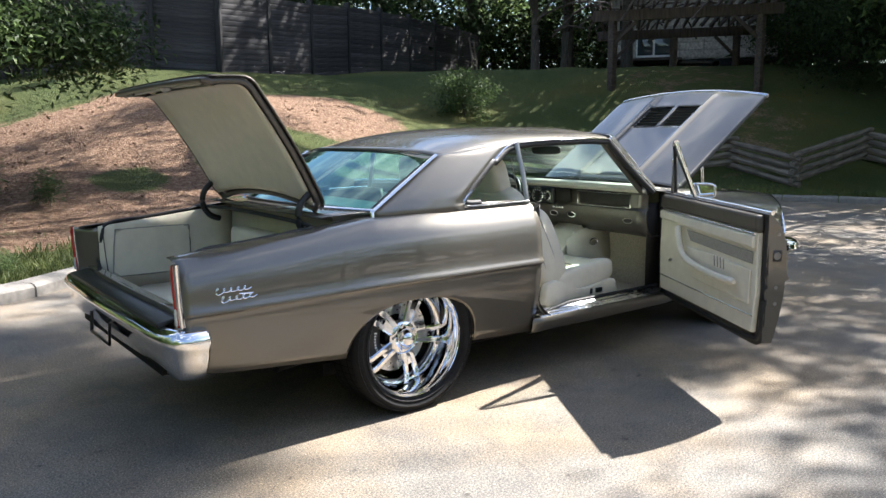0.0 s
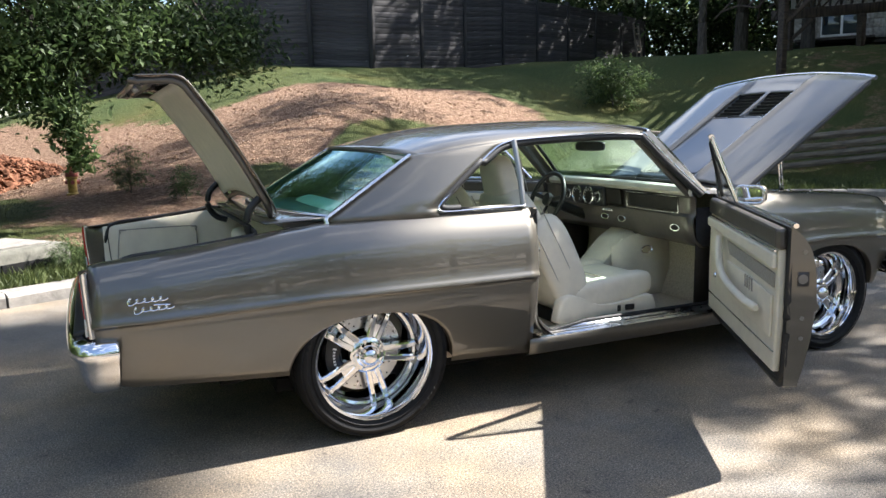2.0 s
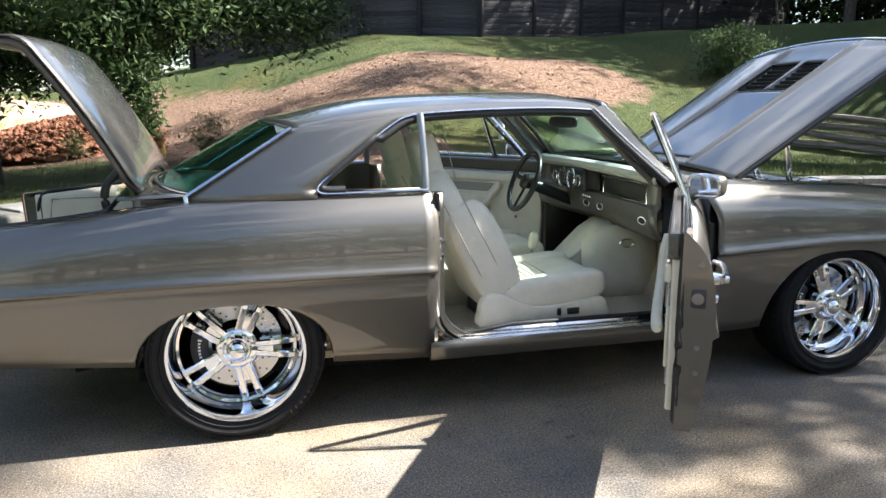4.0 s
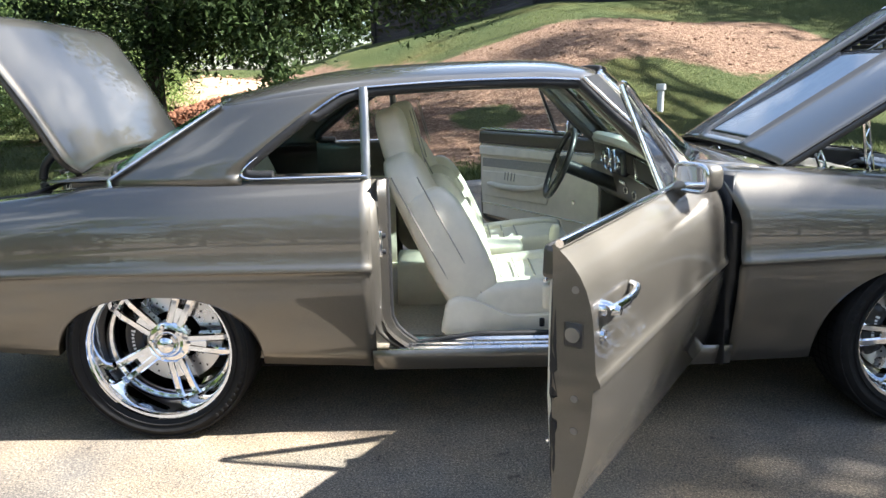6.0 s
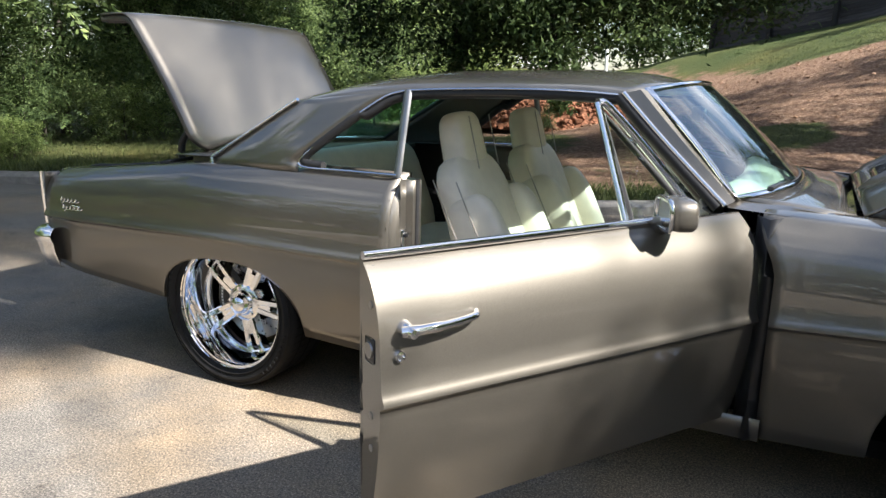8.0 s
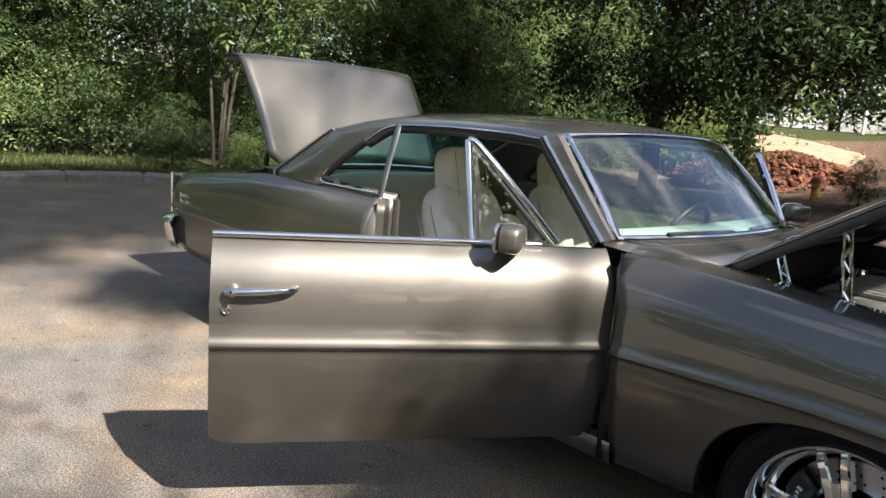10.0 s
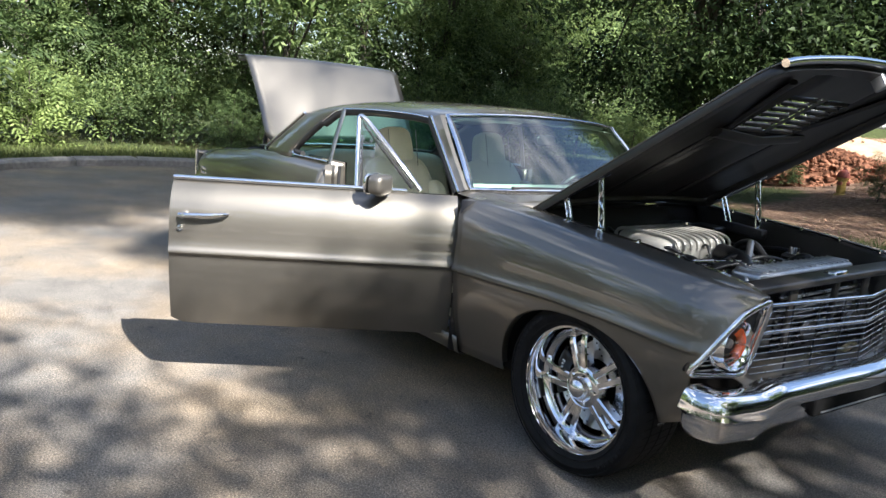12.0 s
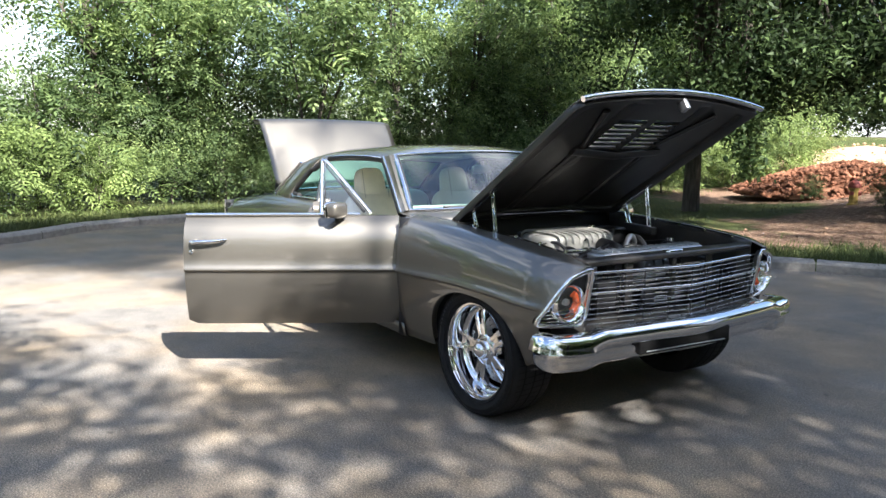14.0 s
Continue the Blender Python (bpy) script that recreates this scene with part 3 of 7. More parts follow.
def build_roof():
    rows = []
    n = 26
    for i in range(n + 1):
        u = i / n
        row = []
        for k in range(21):
            v = -1 + 2 * k / 20
            a = abs(v)
            x0 = 0.265 - 0.13 * (1 - a ** 2)
            x1 = 1.63 + 0.105 * (1 - a ** 2.2)
            x = x0 + (x1 - x0) * u
            ye = lin(x, (0.2, 0.672), (0.7, 0.694), (1.2, 0.688), (1.65, 0.668))
            y = v * ye
            crown = 0.058 * (1 - a ** 2.6) + 0.012 * (1 - a ** 12)
            z = roof_edge(max(x, 0.265 + 0.0 * a)) + crown * min(1, 0.75 + 0.25 * sstep(0.2, 0.7, x))
            if x < 0.27:
                z = 1.236 + crown * 0.75 - (0.265 - x) * 0.16
            z -= 0.03 * sstep(1.5, 1.76, x) * (1 - a ** 4)
            row.append((x, y, z))
        for end, sgn in ((0, -1), (-1, 1)):
            p = row[end]
            side = [(p[0], sgn * (abs(p[1]) + 0.010), p[2] - 0.010), (p[0], sgn * (abs(p[1]) + 0.015), p[2] - 0.030)]
            row = side[::-1] + row if end == 0 else row + side
        rows.append(row)
    sheet("roof", rows, PAINT, car, 0.006, "", 60)
    # Headliner under the roof.
    sheet("headliner", [[(x, v * 0.66, roof_edge(max(x, 0.3)) - 0.018 + 0.045 * (1 - v * v)) for v in np.linspace(-1, 1, 9)] for x in np.linspace(0.2, 1.66, 10)], DASHPAD, car, 0.004, "cream headliner")
    for s in (-1, 1):
        line = dlo(s)
        edge = [p for p in line if p.x <= 0.83 and p.z > 0.99]
        edge = [p for i, p in enumerate(edge) if i == 0 or p.z > edge[i - 1].z]
        rows = []
        for p in edge:
            t = (p.z - 0.985) / (1.30 - 0.985)
            bx, bz = -0.17 + (0.262 + 0.17) * min(1, t * 1.20), 0.972 + (1.240 - 0.972) * min(1, t * 1.20)
            if t > 0.833:
                q = (t - 0.833) / 0.167
                bx += q * 0.10
                bz += q * 0.012
            row = []
            for k in range(9):
                v = k / 8
                y0 = 0.73 - 0.058 * min(1, t * 1.1)
                y = y0 + (abs(p.y) - y0) * v + 0.020 * math.sin(math.pi * v) * (1 - 0.3 * t)
                row.append((bx + (p.x - 0.006 - bx) * v, s * (y + 0.004), bz + (p.z - bz) * v))
            rows.append(row)
        foot = [(a[0], s * (abs(a[1]) + 0.005), shoulder(a[0]) - 0.006) for a in rows[0]]
        sheet("sail_panel", [foot] + rows, PAINT, car, 0.004, "", 60)
        tube("rear_window_trim", [(r[0][0] - 0.006, s * (abs(r[0][1]) + 0.003), r[0][2] + 0.002) for r in [foot] + rows if r[0][2] < 1.243], 0.012, CHROME, car, 8, flat=0.7, label="chrome rear window edge trim")
        tube("window_trim", line, 0.0095, CHROME, car, flat=0.6, label="chrome window surround")
        inner = [Vector((p.x + 0.014, p.y * 0.985, p.z - (0.016 if p.z > 1.2 else -0.01))) for p in line[8:]]
        tube("window_seal", inner, 0.019, RUBBER, car)
        # Front pillar.
        a = [Vector((1.60, s * 0.682, 1.318)), Vector((1.76, s * 0.712, 1.165)), Vector((1.965, s * 0.762, 0.985))]
        b = [Vector((1.665, s * 0.655, 1.328)), Vector((1.80, s * 0.690, 1.185)), Vector((1.985, s * 0.728, 1.000))]
        c = [Vector((1.60, s * 0.645, 1.300)), Vector((1.74, s * 0.672, 1.16)), Vector((1.92, s * 0.705, 0.985))]
        A, B, C = spline(a, 6), spline(b, 6), spline(c, 6)
        sheet("front_pillar", [list(r) for r in zip(*[[tuple(p) for p in L] for L in (C, A, [(q * 0.4 + w * 0.6) + Vector((0.008, s * 0.008, 0.006)) for q, w in zip(A, B)], B, C)])], PAINT, car)
        tube("drip_moulding", [p + Vector((-0.006, s * 0.004, 0)) for p in A], 0.008, CHROME, car)
        tube("pillar_seal", [p + Vector((-0.026, s * -0.006, -0.010)) for p in A], 0.020, RUBBER, car)
        tube("pillar_lining", [p + Vector((-0.02, 0, -0.01)) for p in C], 0.02, TRIM, car)
        # Fixed post at the front of the rear side window, and the window itself.
        tube("window_post", [(0.795, s * 0.795, 0.975), (0.795, s * 0.76, 1.13), (0.79, s * 0.71, 1.298)], 0.017, SATIN, car, flat=0.6, label="satin grey window post")
    # Glass front and rear.
    def screen(top, bottom, n=16):
        rows = []
        for j in range(9):
            w = j / 8
            row = []
            for k in range(n + 1):
                v = -1 + 2 * k / n
                r = 1 - abs(v) ** 2.3
                t = Vector((top[0] + top[3] * r, v * top[1], top[2] + top[4] * r))
                b = Vector((bottom[0] + bottom[3] * r, v * bottom[1], bottom[2] + bottom[4] * r))
                p = t.lerp(b, w)
                p.x += bottom[5] * math.sin(math.pi * w)
                row.append(tuple(p))
            rows.append(row)
        return rows
    ws = screen((1.665, 0.640, 1.332, 0.085, 0.028), (1.985, 0.715, 1.004, 0.165, 0.012, 0.012))
    rw = screen((0.285, 0.655, 1.238, -0.13, 0.03), (-0.135, 0.705, 0.985, -0.20, 0.012, -0.010))
    for name, rows, g in (("windscreen", ws, GLASS), ("rear_window", rw, REARGLASS)):
        w = sheet(name, rows, g, car, 0, "green-tinted curved glass")
        loop = rows[0] + [r[-1] for r in rows[1:]] + rows[-1][::-1][1:] + [r[0] for r in rows[::-1][1:-1]]
        tube("glass_trim", loop, 0.013, CHROME, w, closed=True, flat=0.6)
        tube("glass_seal", [(p[0] - 0.004, p[1] * 0.975, p[2] * 0.997) for p in loop], 0.012, RUBBER, w, closed=True)
    # Panel between the rear window and the boot, and the cowl before the windscreen.
    rows = []
    for k in range(17):
        v = -1 + 2 * k / 16
        r = 1 - abs(v) ** 2.3
        xa, xb = -0.135 - 0.20 * r - 0.005, -0.42 - 0.06 * r
        rows.append([(xa + (xb - xa) * w, v * 0.70, 0.980 + 0.014 * r - 0.010 * w) for w in (0, 0.33, 0.66, 1)])
    sheet("rear_deck_panel", rows, PAINT, car, 0.004)
    rows = []
    for k in range(17):
        v = -1 + 2 * k / 16
        r = 1 - abs(v) ** 2.3
        xa = 1.985 + 0.165 * r + 0.006
        rows.append([(xa + (2.33 - xa) * w, v * 0.70, 1.000 + 0.012 * r - 0.030 * w) for w in (0, 0.33, 0.66, 1)])
    sheet("cowl", rows, PAINT, car, 0.004)
    for s in (-1, 1):
        link("cowl_corner", [(1.96, s * 0.70, 0.998), (2.15, s * 0.69, 0.992), (2.34, s * 0.665, 0.972), (2.14, s * side_y(2.14, 0.975), 0.975), (1.97, s * 0.78, 0.982), (2.33, s * 0.66, 0.968)], [(0, 1, 2, 3, 4)], PAINT, car)


def build_wheel(cx, cy, cz, rim, tyre, s, width, dish):
    """Five double-spoke polished wheel; s is the side, dish the depth of the rim lip."""
    o = s * width / 2
    prof = [(rim * 0.985, 0.0), (rim, 0.004), (rim * 0.985, 0.012), (rim * 0.945, 0.014), (rim * 0.915, 0.030), (rim * 0.90, dish * 0.9), (rim * 0.87, dish), (rim * 0.83, dish + 0.004), (rim * 0.80, dish + 0.016), (rim * 0.795, dish + 0.05), (rim * 0.80, width - 0.02), (rim * 0.90, width)]
    wheel = lathe("wheel", [(r, cy + o - s * h) for r, h in prof], (cx, 0, cz), CHROME, car, 64, label="polished five-spoke alloy wheel with chrome barrel")
    tp = [(rim * 0.985, 0.004), (rim + 0.008, -0.004), ((rim + tyre) / 2, -0.016), (tyre - 0.02, -0.008), (tyre - 0.006, 0.010), (tyre, 0.035), (tyre, width - 0.035), (tyre - 0.006, width - 0.01), (rim + 0.01, width), (rim * 0.93, width)]
    lathe("tyre", [(r, cy + o - s * h) for r, h in tp], (cx, 0, cz), TYRE, wheel, 72, label="black low-profile tyre")
    # Tread grooves.
    V, F = [], []
    for gy in (0.25, 0.5, 0.75):
        v, f = lathe_geo([(tyre + 0.0012, cy + o - s * (width * gy - 0.005)), (tyre + 0.0012, cy + o - s * (width * gy + 0.005))], (cx, 0, cz), 72)
        V, F = join_geo([(V, F), (v, f)])
    link("tread_groove", V, F, UNDER, wheel)
    yf = cy + o - s * (dish - 0.026)
    lathe("hub", [(0, yf + s * 0.024), (0.050, yf + s * 0.022), (0.058, yf + s * 0.012), (0.074, yf + s * 0.009), (0.084, yf + s * 0.002), (0.086, yf - s * 0.012), (0.080, yf - s * 0.06), (0, yf - s * 0.06)], (cx, 0, cz), CHROME, wheel, 40)
    lathe("centre_cap", [(0, yf + s * 0.062), (0.018, yf + s * 0.060), (0.034, yf + s * 0.052), (0.043, yf + s * 0.038), (0.046, yf + s * 0.022)], (cx, 0, cz), CHROME, wheel, 32)
    for k in range(5):
        g = math.pi / 2 + 2 * math.pi * k / 5 + (-0.384 if cx < 1 else 0.314)
        c, n = Vector((math.cos(g), 0, math.sin(g))), Vector((-math.sin(g), 0, math.cos(g)))
        parts = []
        for side in (-1, 1):
            rows = []
            for t in (0.0, 0.3, 0.55, 0.8, 1.0):
                r = 0.055 + (rim * 0.84 - 0.055) * t
                off = side * (0.0170 + 0.0155 * t)
                wd = 0.0165 - 0.002 * t
                yy = yf + s * (0.006 - 0.004 * t) - s * (0.010 if t == 1.0 else 0)
                p = Vector((cx, 0, cz)) + c * r
                rows.append([p + n * (off - wd) + Vector((0, yy - s * 0.006, 0)), p + n * (off - wd * 0.6) + Vector((0, yy, 0)), p + n * (off + wd * 0.6) + Vector((0, yy, 0)), p + n * (off + wd) + Vector((0, yy - s * 0.006, 0)),
                             p + n * (off + wd) + Vector((0, yy - s * 0.045, 0)), p + n * (off - wd) + Vector((0, yy - s * 0.045, 0))])
            parts.append(([q for r_ in rows for q in r_], quads(5, 6, 0, False, True) + [tuple(range(24, 30))]))
        # Web that joins the two limbs near the hub.
        p0, p1 = Vector((cx, 0, cz)) + c * 0.05, Vector((cx, 0, cz)) + c * (rim * 0.52)
        w = [p0 - n * 0.022, p0 + n * 0.022, p1 + n * 0.016, p1 - n * 0.016]
        parts.append(([q + Vector((0, yf + s * 0.002, 0)) for q in w] + [q + Vector((0, yf - s * 0.05, 0)) for q in w], [(0, 1, 2, 3), (4, 5, 6, 7), (0, 1, 5, 4), (1, 2, 6, 5), (2, 3, 7, 6), (3, 0, 4, 7)]))
        link("spoke", *join_geo(parts), CHROME, wheel, angle=25)
        b = Vector((cx, yf + s * 0.010, cz)) + (c * math.cos(0.63) + n * math.sin(0.63)) * 0.066
        lathe("wheel_nut", [(0, b.y + s * 0.010), (0.007, b.y + s * 0.009), (0.009, b.y)], (b.x, 0, b.z), CHROME, wheel, 8)
    yd = yf - s * 0.075
    lathe("brake_disc", [(0.105, yd), (0.186, yd), (0.186, yd - s * 0.022), (0.105, yd - s * 0.022)], (cx, 0, cz), STEEL, wheel, 48, closed=True, label="drilled steel brake disc")
    V, F = [], []
    for k in range(15):
        for r in (0.125, 0.147, 0.169):
            g = 2 * math.pi * (k + r * 12) / 15
            v, f = lathe_geo([(0, yd + s * 0.0012), (0.0048, yd + s * 0.0012)], (cx + r * math.cos(g), 0, cz + r * math.sin(g)), 6)
            V, F = join_geo([(V, F), (v, f)])
    tagged(link("drilled_holes", V, F, BLACK, wheel), kind="stuff")
    # Near-black disc that stands in for the shadow inside the barrel.
    lathe("hub_shadow_plate", [(0, yd - s * 0.05), (rim * 0.62, yd - s * 0.05)], (cx, 0, cz), UNDER, wheel, 32)
    # Caliper behind the spokes, with its raised lettering as plain bars.
    V, F = [], []
    rows = []
    for k in range(9):
        g = math.radians(150 + 70 * k / 8) if cx < 1 else math.radians(140 + 70 * k / 8)
        c = Vector((math.cos(g), 0, math.sin(g)))
        base = Vector((cx, 0, cz))
        rows.append([base + c * r + Vector((0, yd + s * h, 0)) for r, h in ((0.118, 0.0), (0.118, 0.034), (0.135, 0.044), (0.168, 0.044), (0.185, 0.03), (0.185, -0.03))])
    cal = sheet("caliper", rows, BLACK, wheel, 0.004, "black brake caliper with pale lettering")
    for k in range(7):
        g = math.radians((166 if cx < 1 else 156) + 5.5 * k)
        tall = 0.016 if k in (0, 6) else 0.010
        box("letter_bar", (tall, 0.002, 0.008), (cx + 0.151 * math.cos(g), yd + s * 0.0475, cz + 0.151 * math.sin(g)), WHITEPAINT, cal, (0, -math.degrees(g), 0))
    # Raised ring and letter-like blocks on the sidewall.
    rm = rim + (tyre - rim) * 0.55
    ys_ = cy + o + s * 0.0165
    for rr in (rim + 0.014, tyre - 0.016):
        tube("sidewall_ring", [(cx + rr * math.cos(g), ys_ - s * 0.006, cz + rr * math.sin(g)) for g in np.linspace(0, 2 * math.pi, 65)[:-1]], 0.003, TYRE, wheel, 6, True, up=(0, 1, 0))
    for g0 in (-0.9, 2.2):
        for k in range(9):
            g = g0 + 0.085 * k
            box("sidewall_block", (0.017, 0.003, 0.013), (cx + rm * math.cos(g), ys_ - s * 0.0018, cz + rm * math.sin(g)), TYRE, wheel, (0, -math.degrees(g), 0), 0.001)
    # Cross cuts in the tread.
    V, F = [], []
    for k in range(60):
        g = 2 * math.pi * k / 60
        a = Vector((cx + (tyre + 0.0008) * math.cos(g), cy + o - s * 0.02, cz + (tyre + 0.0008) * math.sin(g)))
        b = Vector((cx + (tyre + 0.0008) * math.cos(g + 0.05), cy + o - s * (width - 0.03), cz + (tyre + 0.0008) * math.sin(g + 0.05)))
        t = Vector((-math.sin(g), 0, math.cos(g))) * 0.0022
        F.append((len(V), len(V) + 1, len(V) + 2, len(V) + 3))
        V += [a - t, a + t, b + t, b - t]
    tagged(link("tread_cut", V, F, UNDER, wheel, smooth=False), kind="stuff")
    return wheel


def build_wheels():
    for s in (-1, 1):
        build_wheel(0.0, s * 0.720, 0.350, 0.278, 0.354, s, 0.275, 0.135)
        build_wheel(WB, s * 0.725, 0.340, 0.258, 0.343, s, 0.255, 0.095)


def turned(ob, m):
    """Turns a part with all that hangs from it."""
    ob.matrix_basis = m
    return ob


def build_door(s):
    ax = Vector((2.08, s * 0.83, 0))
    x0, x1, zb = 0.822, 2.095, 0.318
    skin = []
    for x in [x0 + (x1 - x0) * i / 26 for i in range(27)]:
        low = zb + 0.028 * max(0, (0.90 - x) / 0.08) ** 2
        skin.append(side_rows(x, s, low, 0.80, 0.002))
    nv = len(skin[0])
    V = [Vector(p) for r in skin for p in r]
    back = [Vector((p[0], s * min(abs(p[1]) - 0.01, 0.790), p[2])) for r in skin for p in r]
    n = len(skin)
    F = quads(n, nv)
    ring = [i * nv for i in range(n)] + [(n - 1) * nv + j for j in range(1, nv)] + [i * nv + nv - 1 for i in range(n - 2, -1, -1)] + [j for j in range(nv - 2, 0, -1)]
    o = len(V)
    F += [(a, b, b + o, a + o) for a, b in zip(ring, ring[1:] + ring[:1])]
    F += [tuple(i + o for i in f) for f in quads(n, nv)]
    door = link("door", V + back, F, PAINT, car, "open door in taupe metallic paint", True, 35)
    # Hung a little low at its free end.
    rel = Matrix.Translation(ax + Vector((-0.05, 0, 0))) @ Matrix.Rotation(radians(58.1) * (-s), 4, "Z") @ Matrix.Rotation(radians(-0.65), 4, "Y") @ Matrix.Translation(-ax)
    # Trim panel: cream below, taupe band along the top.
    def flat(name, pts, y, t, mat, label="", bev=0.008):
        v = [Vector((x, s * y, z)) for x, z in pts] + [Vector((x, s * (y - t), z)) for x, z in pts]
        k = len(pts)
        ob = link(name, v, [tuple(range(k)), tuple(range(k, 2 * k))] + [(i, (i + 1) % k, (i + 1) % k + k, i + k) for i in range(k)], mat, door, label, False)
        b = ob.modifiers.new("edge", "BEVEL")
        b.width, b.segments = bev, 2
        return ob
    flat("trim_panel", [(0.875, 0.385), (2.04, 0.37), (2.06, 0.60), (2.05, 0.885), (0.865, 0.885), (0.855, 0.60)], 0.790, 0.03, LEATHER, "cream leather door trim")
    flat("upper_band", [(0.872, 0.805), (1.30, 0.81), (1.82, 0.815), (2.03, 0.82), (2.03, 0.868), (0.872, 0.868)], 0.760, 0.022, LEATHER, "cream padded band", 0.009)
    flat("insert_band", [(0.89, 0.725), (1.60, 0.735), (1.66, 0.795), (0.89, 0.785)], 0.760, 0.006, INSERT, "grey woven insert band", 0.003)
    flat("top_rail", [(0.85, 0.885), (2.05, 0.885), (2.03, 0.968), (0.86, 0.968)], 0.79, 0.045, TRIM, "", 0.015)
    flat("pad", [(0.90, 0.52), (1.60, 0.53), (1.64, 0.70), (1.30, 0.705), (0.90, 0.695)], 0.760, 0.012, LEATHER, "", 0.006)
    # Arm rest that bends up into a pull.
    tube("arm_rest", spline([(1.00, s * 0.722, 0.615), (1.20, s * 0.715, 0.61), (1.48, s * 0.715, 0.625), (1.62, s * 0.718, 0.66), (1.69, s * 0.722, 0.74), (1.735, s * 0.735, 0.80)], 5), [0.012] + [0.019] * 25, LEATHER, door, 10, label="cream arm rest with raised pull")
    tube("chrome_line", [(0.87, s * 0.757, 0.472), (2.03, s * 0.757, 0.46)], 0.004, CHROME, door)
    tube("chrome_strip", [(0.87, s * 0.748, 0.877), (2.03, s * 0.748, 0.877)], 0.005, CHROME, door)
    for k in range(4):
        tube("pleat", [(1.16 + 0.035 * k, s * 0.746, 0.65), (1.17 + 0.035 * k, s * 0.746, 0.705)], 0.004, LEATHER_D, door, 6)
    lathe("door_button", [(0, s * 0.742), (0.012, s * 0.744), (0.014, s * 0.752)], (1.86, 0, 0.58), CHROME, door, 14)
    # Edge seal, latch, and screws on the rear edge.
    tube("edge_seal", spline([(0.842, s * 0.80, 0.960), (0.836, s * 0.795, 0.75), (0.836, s * 0.795, 0.5), (0.85, s * 0.795, 0.385), (0.95, s * 0.797, 0.345), (1.5, s * 0.797, 0.34), (2.08, s * 0.797, 0.34)], 4), 0.016, RUBBER, door)
    lathe("latch", [(0, 0.816), (0.018, 0.817), (0.021, 0.826)], (0, s * 0.84, 0.775), SATIN, door, 16, 0, label="chrome door latch")
    box("latch_plate", (0.006, 0.046, 0.060), (0.8235, s * 0.842, 0.775), DARKMETAL, door, bevel=0.006)
    for z in (0.88, 0.62, 0.54):
        lathe("edge_screw", [(0, 0.8205), (0.009, 0.8205), (0.010, 0.826)], (0, s * 0.845, z), SATIN, door, 10, 0)
    # Belt chrome, handle and lock on the skin.
    tube("belt_moulding", [(x0, s * 0.806, 0.981), (1.2, s * 0.807, 0.982), (1.86, s * 0.80, 0.982)], 0.0105, CHROME, door, label="chrome belt moulding")
    yh = side_y(0.95, 0.83)
    tube("handle", spline([(0.868, s * (yh + 0.018), 0.826), (0.90, s * (yh + 0.030), 0.829), (0.95, s * (yh + 0.036), 0.832), (1.01, s * (yh + 0.034), 0.835), (1.055, s * (yh + 0.024), 0.838), (1.072, s * (yh + 0.004), 0.839)], 4),
              [0.013] * 5 + [0.012] * 4 + [0.010] * 4 + [0.009] * 4 + [0.008] * 4, CHROME, door, 12, label="chrome pull door handle")
    v, f = lathe_geo([(0, s * (yh + 0.046)), (0.010, s * (yh + 0.044)), (0.013, s * (yh + 0.030)), (0.018, s * (yh + 0.016)), (0.021, s * (yh - 0.004))], (0.885, 0, 0.826), 20)
    link("push_button", v, f, CHROME, door)
    yl = side_y(0.87, 0.77)
    lathe("door_lock", [(0, s * (yl + 0.004)), (0.006, s * (yl + 0.005)), (0.008, s * (yl + 0.009)), (0.0125, s * (yl + 0.008)), (0.0155, s * (yl - 0.003))], (0.868, 0, 0.768), CHROME, door, 20, label="chrome key lock")
    # Quarter light: chrome frame and glass.
    top, rear, front = Vector((1.622, s * 0.655, 1.300)), Vector((1.628, s * 0.790, 0.985)), Vector((1.925, s * 0.775, 0.985))
    nose = Vector((1.660, s * 0.665, 1.285))
    tube("vent_frame", [rear, top], 0.012, CHROME, door, flat=0.8, label="chrome quarter-light frame")
    tube("vent_rail", spline([top, nose, (nose + front) / 2 + Vector((0.004, s * 0.006, 0)), front], 4), 0.015, CHROME, door, flat=0.8)
    tube("vent_seal", [rear + Vector((0.018, 0, 0)), top + Vector((0.02, 0, -0.03)), front + Vector((-0.04, 0, 0.01))], 0.010, RUBBER, door)
    link("vent_glass", [rear, front, nose, top], [(0, 1, 2, 3)], CLEAR, door)
    box("vent_catch", (0.03, 0.016, 0.02), tuple(nose.lerp(front, 0.32) + Vector((-0.01, s * -0.012, 0))), CHROME, door, bevel=0.004)
    # Mirror on a stalk.
    c = Vector((1.715, s * 0.872, 1.014))
    tube("mirror_stalk", [(1.735, s * 0.815, 0.972), (1.725, s * 0.84, 0.985), (1.722, s * 0.858, 0.992)], [0.03, 0.022, 0.016], PAINT, door, 10)
    toe = Matrix.Translation(c) @ Matrix.Rotation(radians(-30) * (-s), 4, "Z") @ Matrix.Translation(-c)
    v, f = pad_geo((0.080, 0.140, 0.092), (c.x + 0.02, c.y, c.z), (0, 0, 0), 0.55)
    v = [toe @ Vector(q) for q in v]
    link("mirror_housing", v, f, PAINT, door, "painted round-backed door mirror")
    tube("mirror_rim", [toe @ Vector((c.x - 0.022, c.y + 0.067 * math.copysign(abs(math.cos(g)) ** 0.5, math.cos(g)), c.z + 0.042 * math.copysign(abs(math.sin(g)) ** 0.5, math.sin(g)))) for g in np.linspace(0, 2 * math.pi, 33)[:-1]], 0.0075, CHROME, door, closed=True, up=(1, 0, 0))
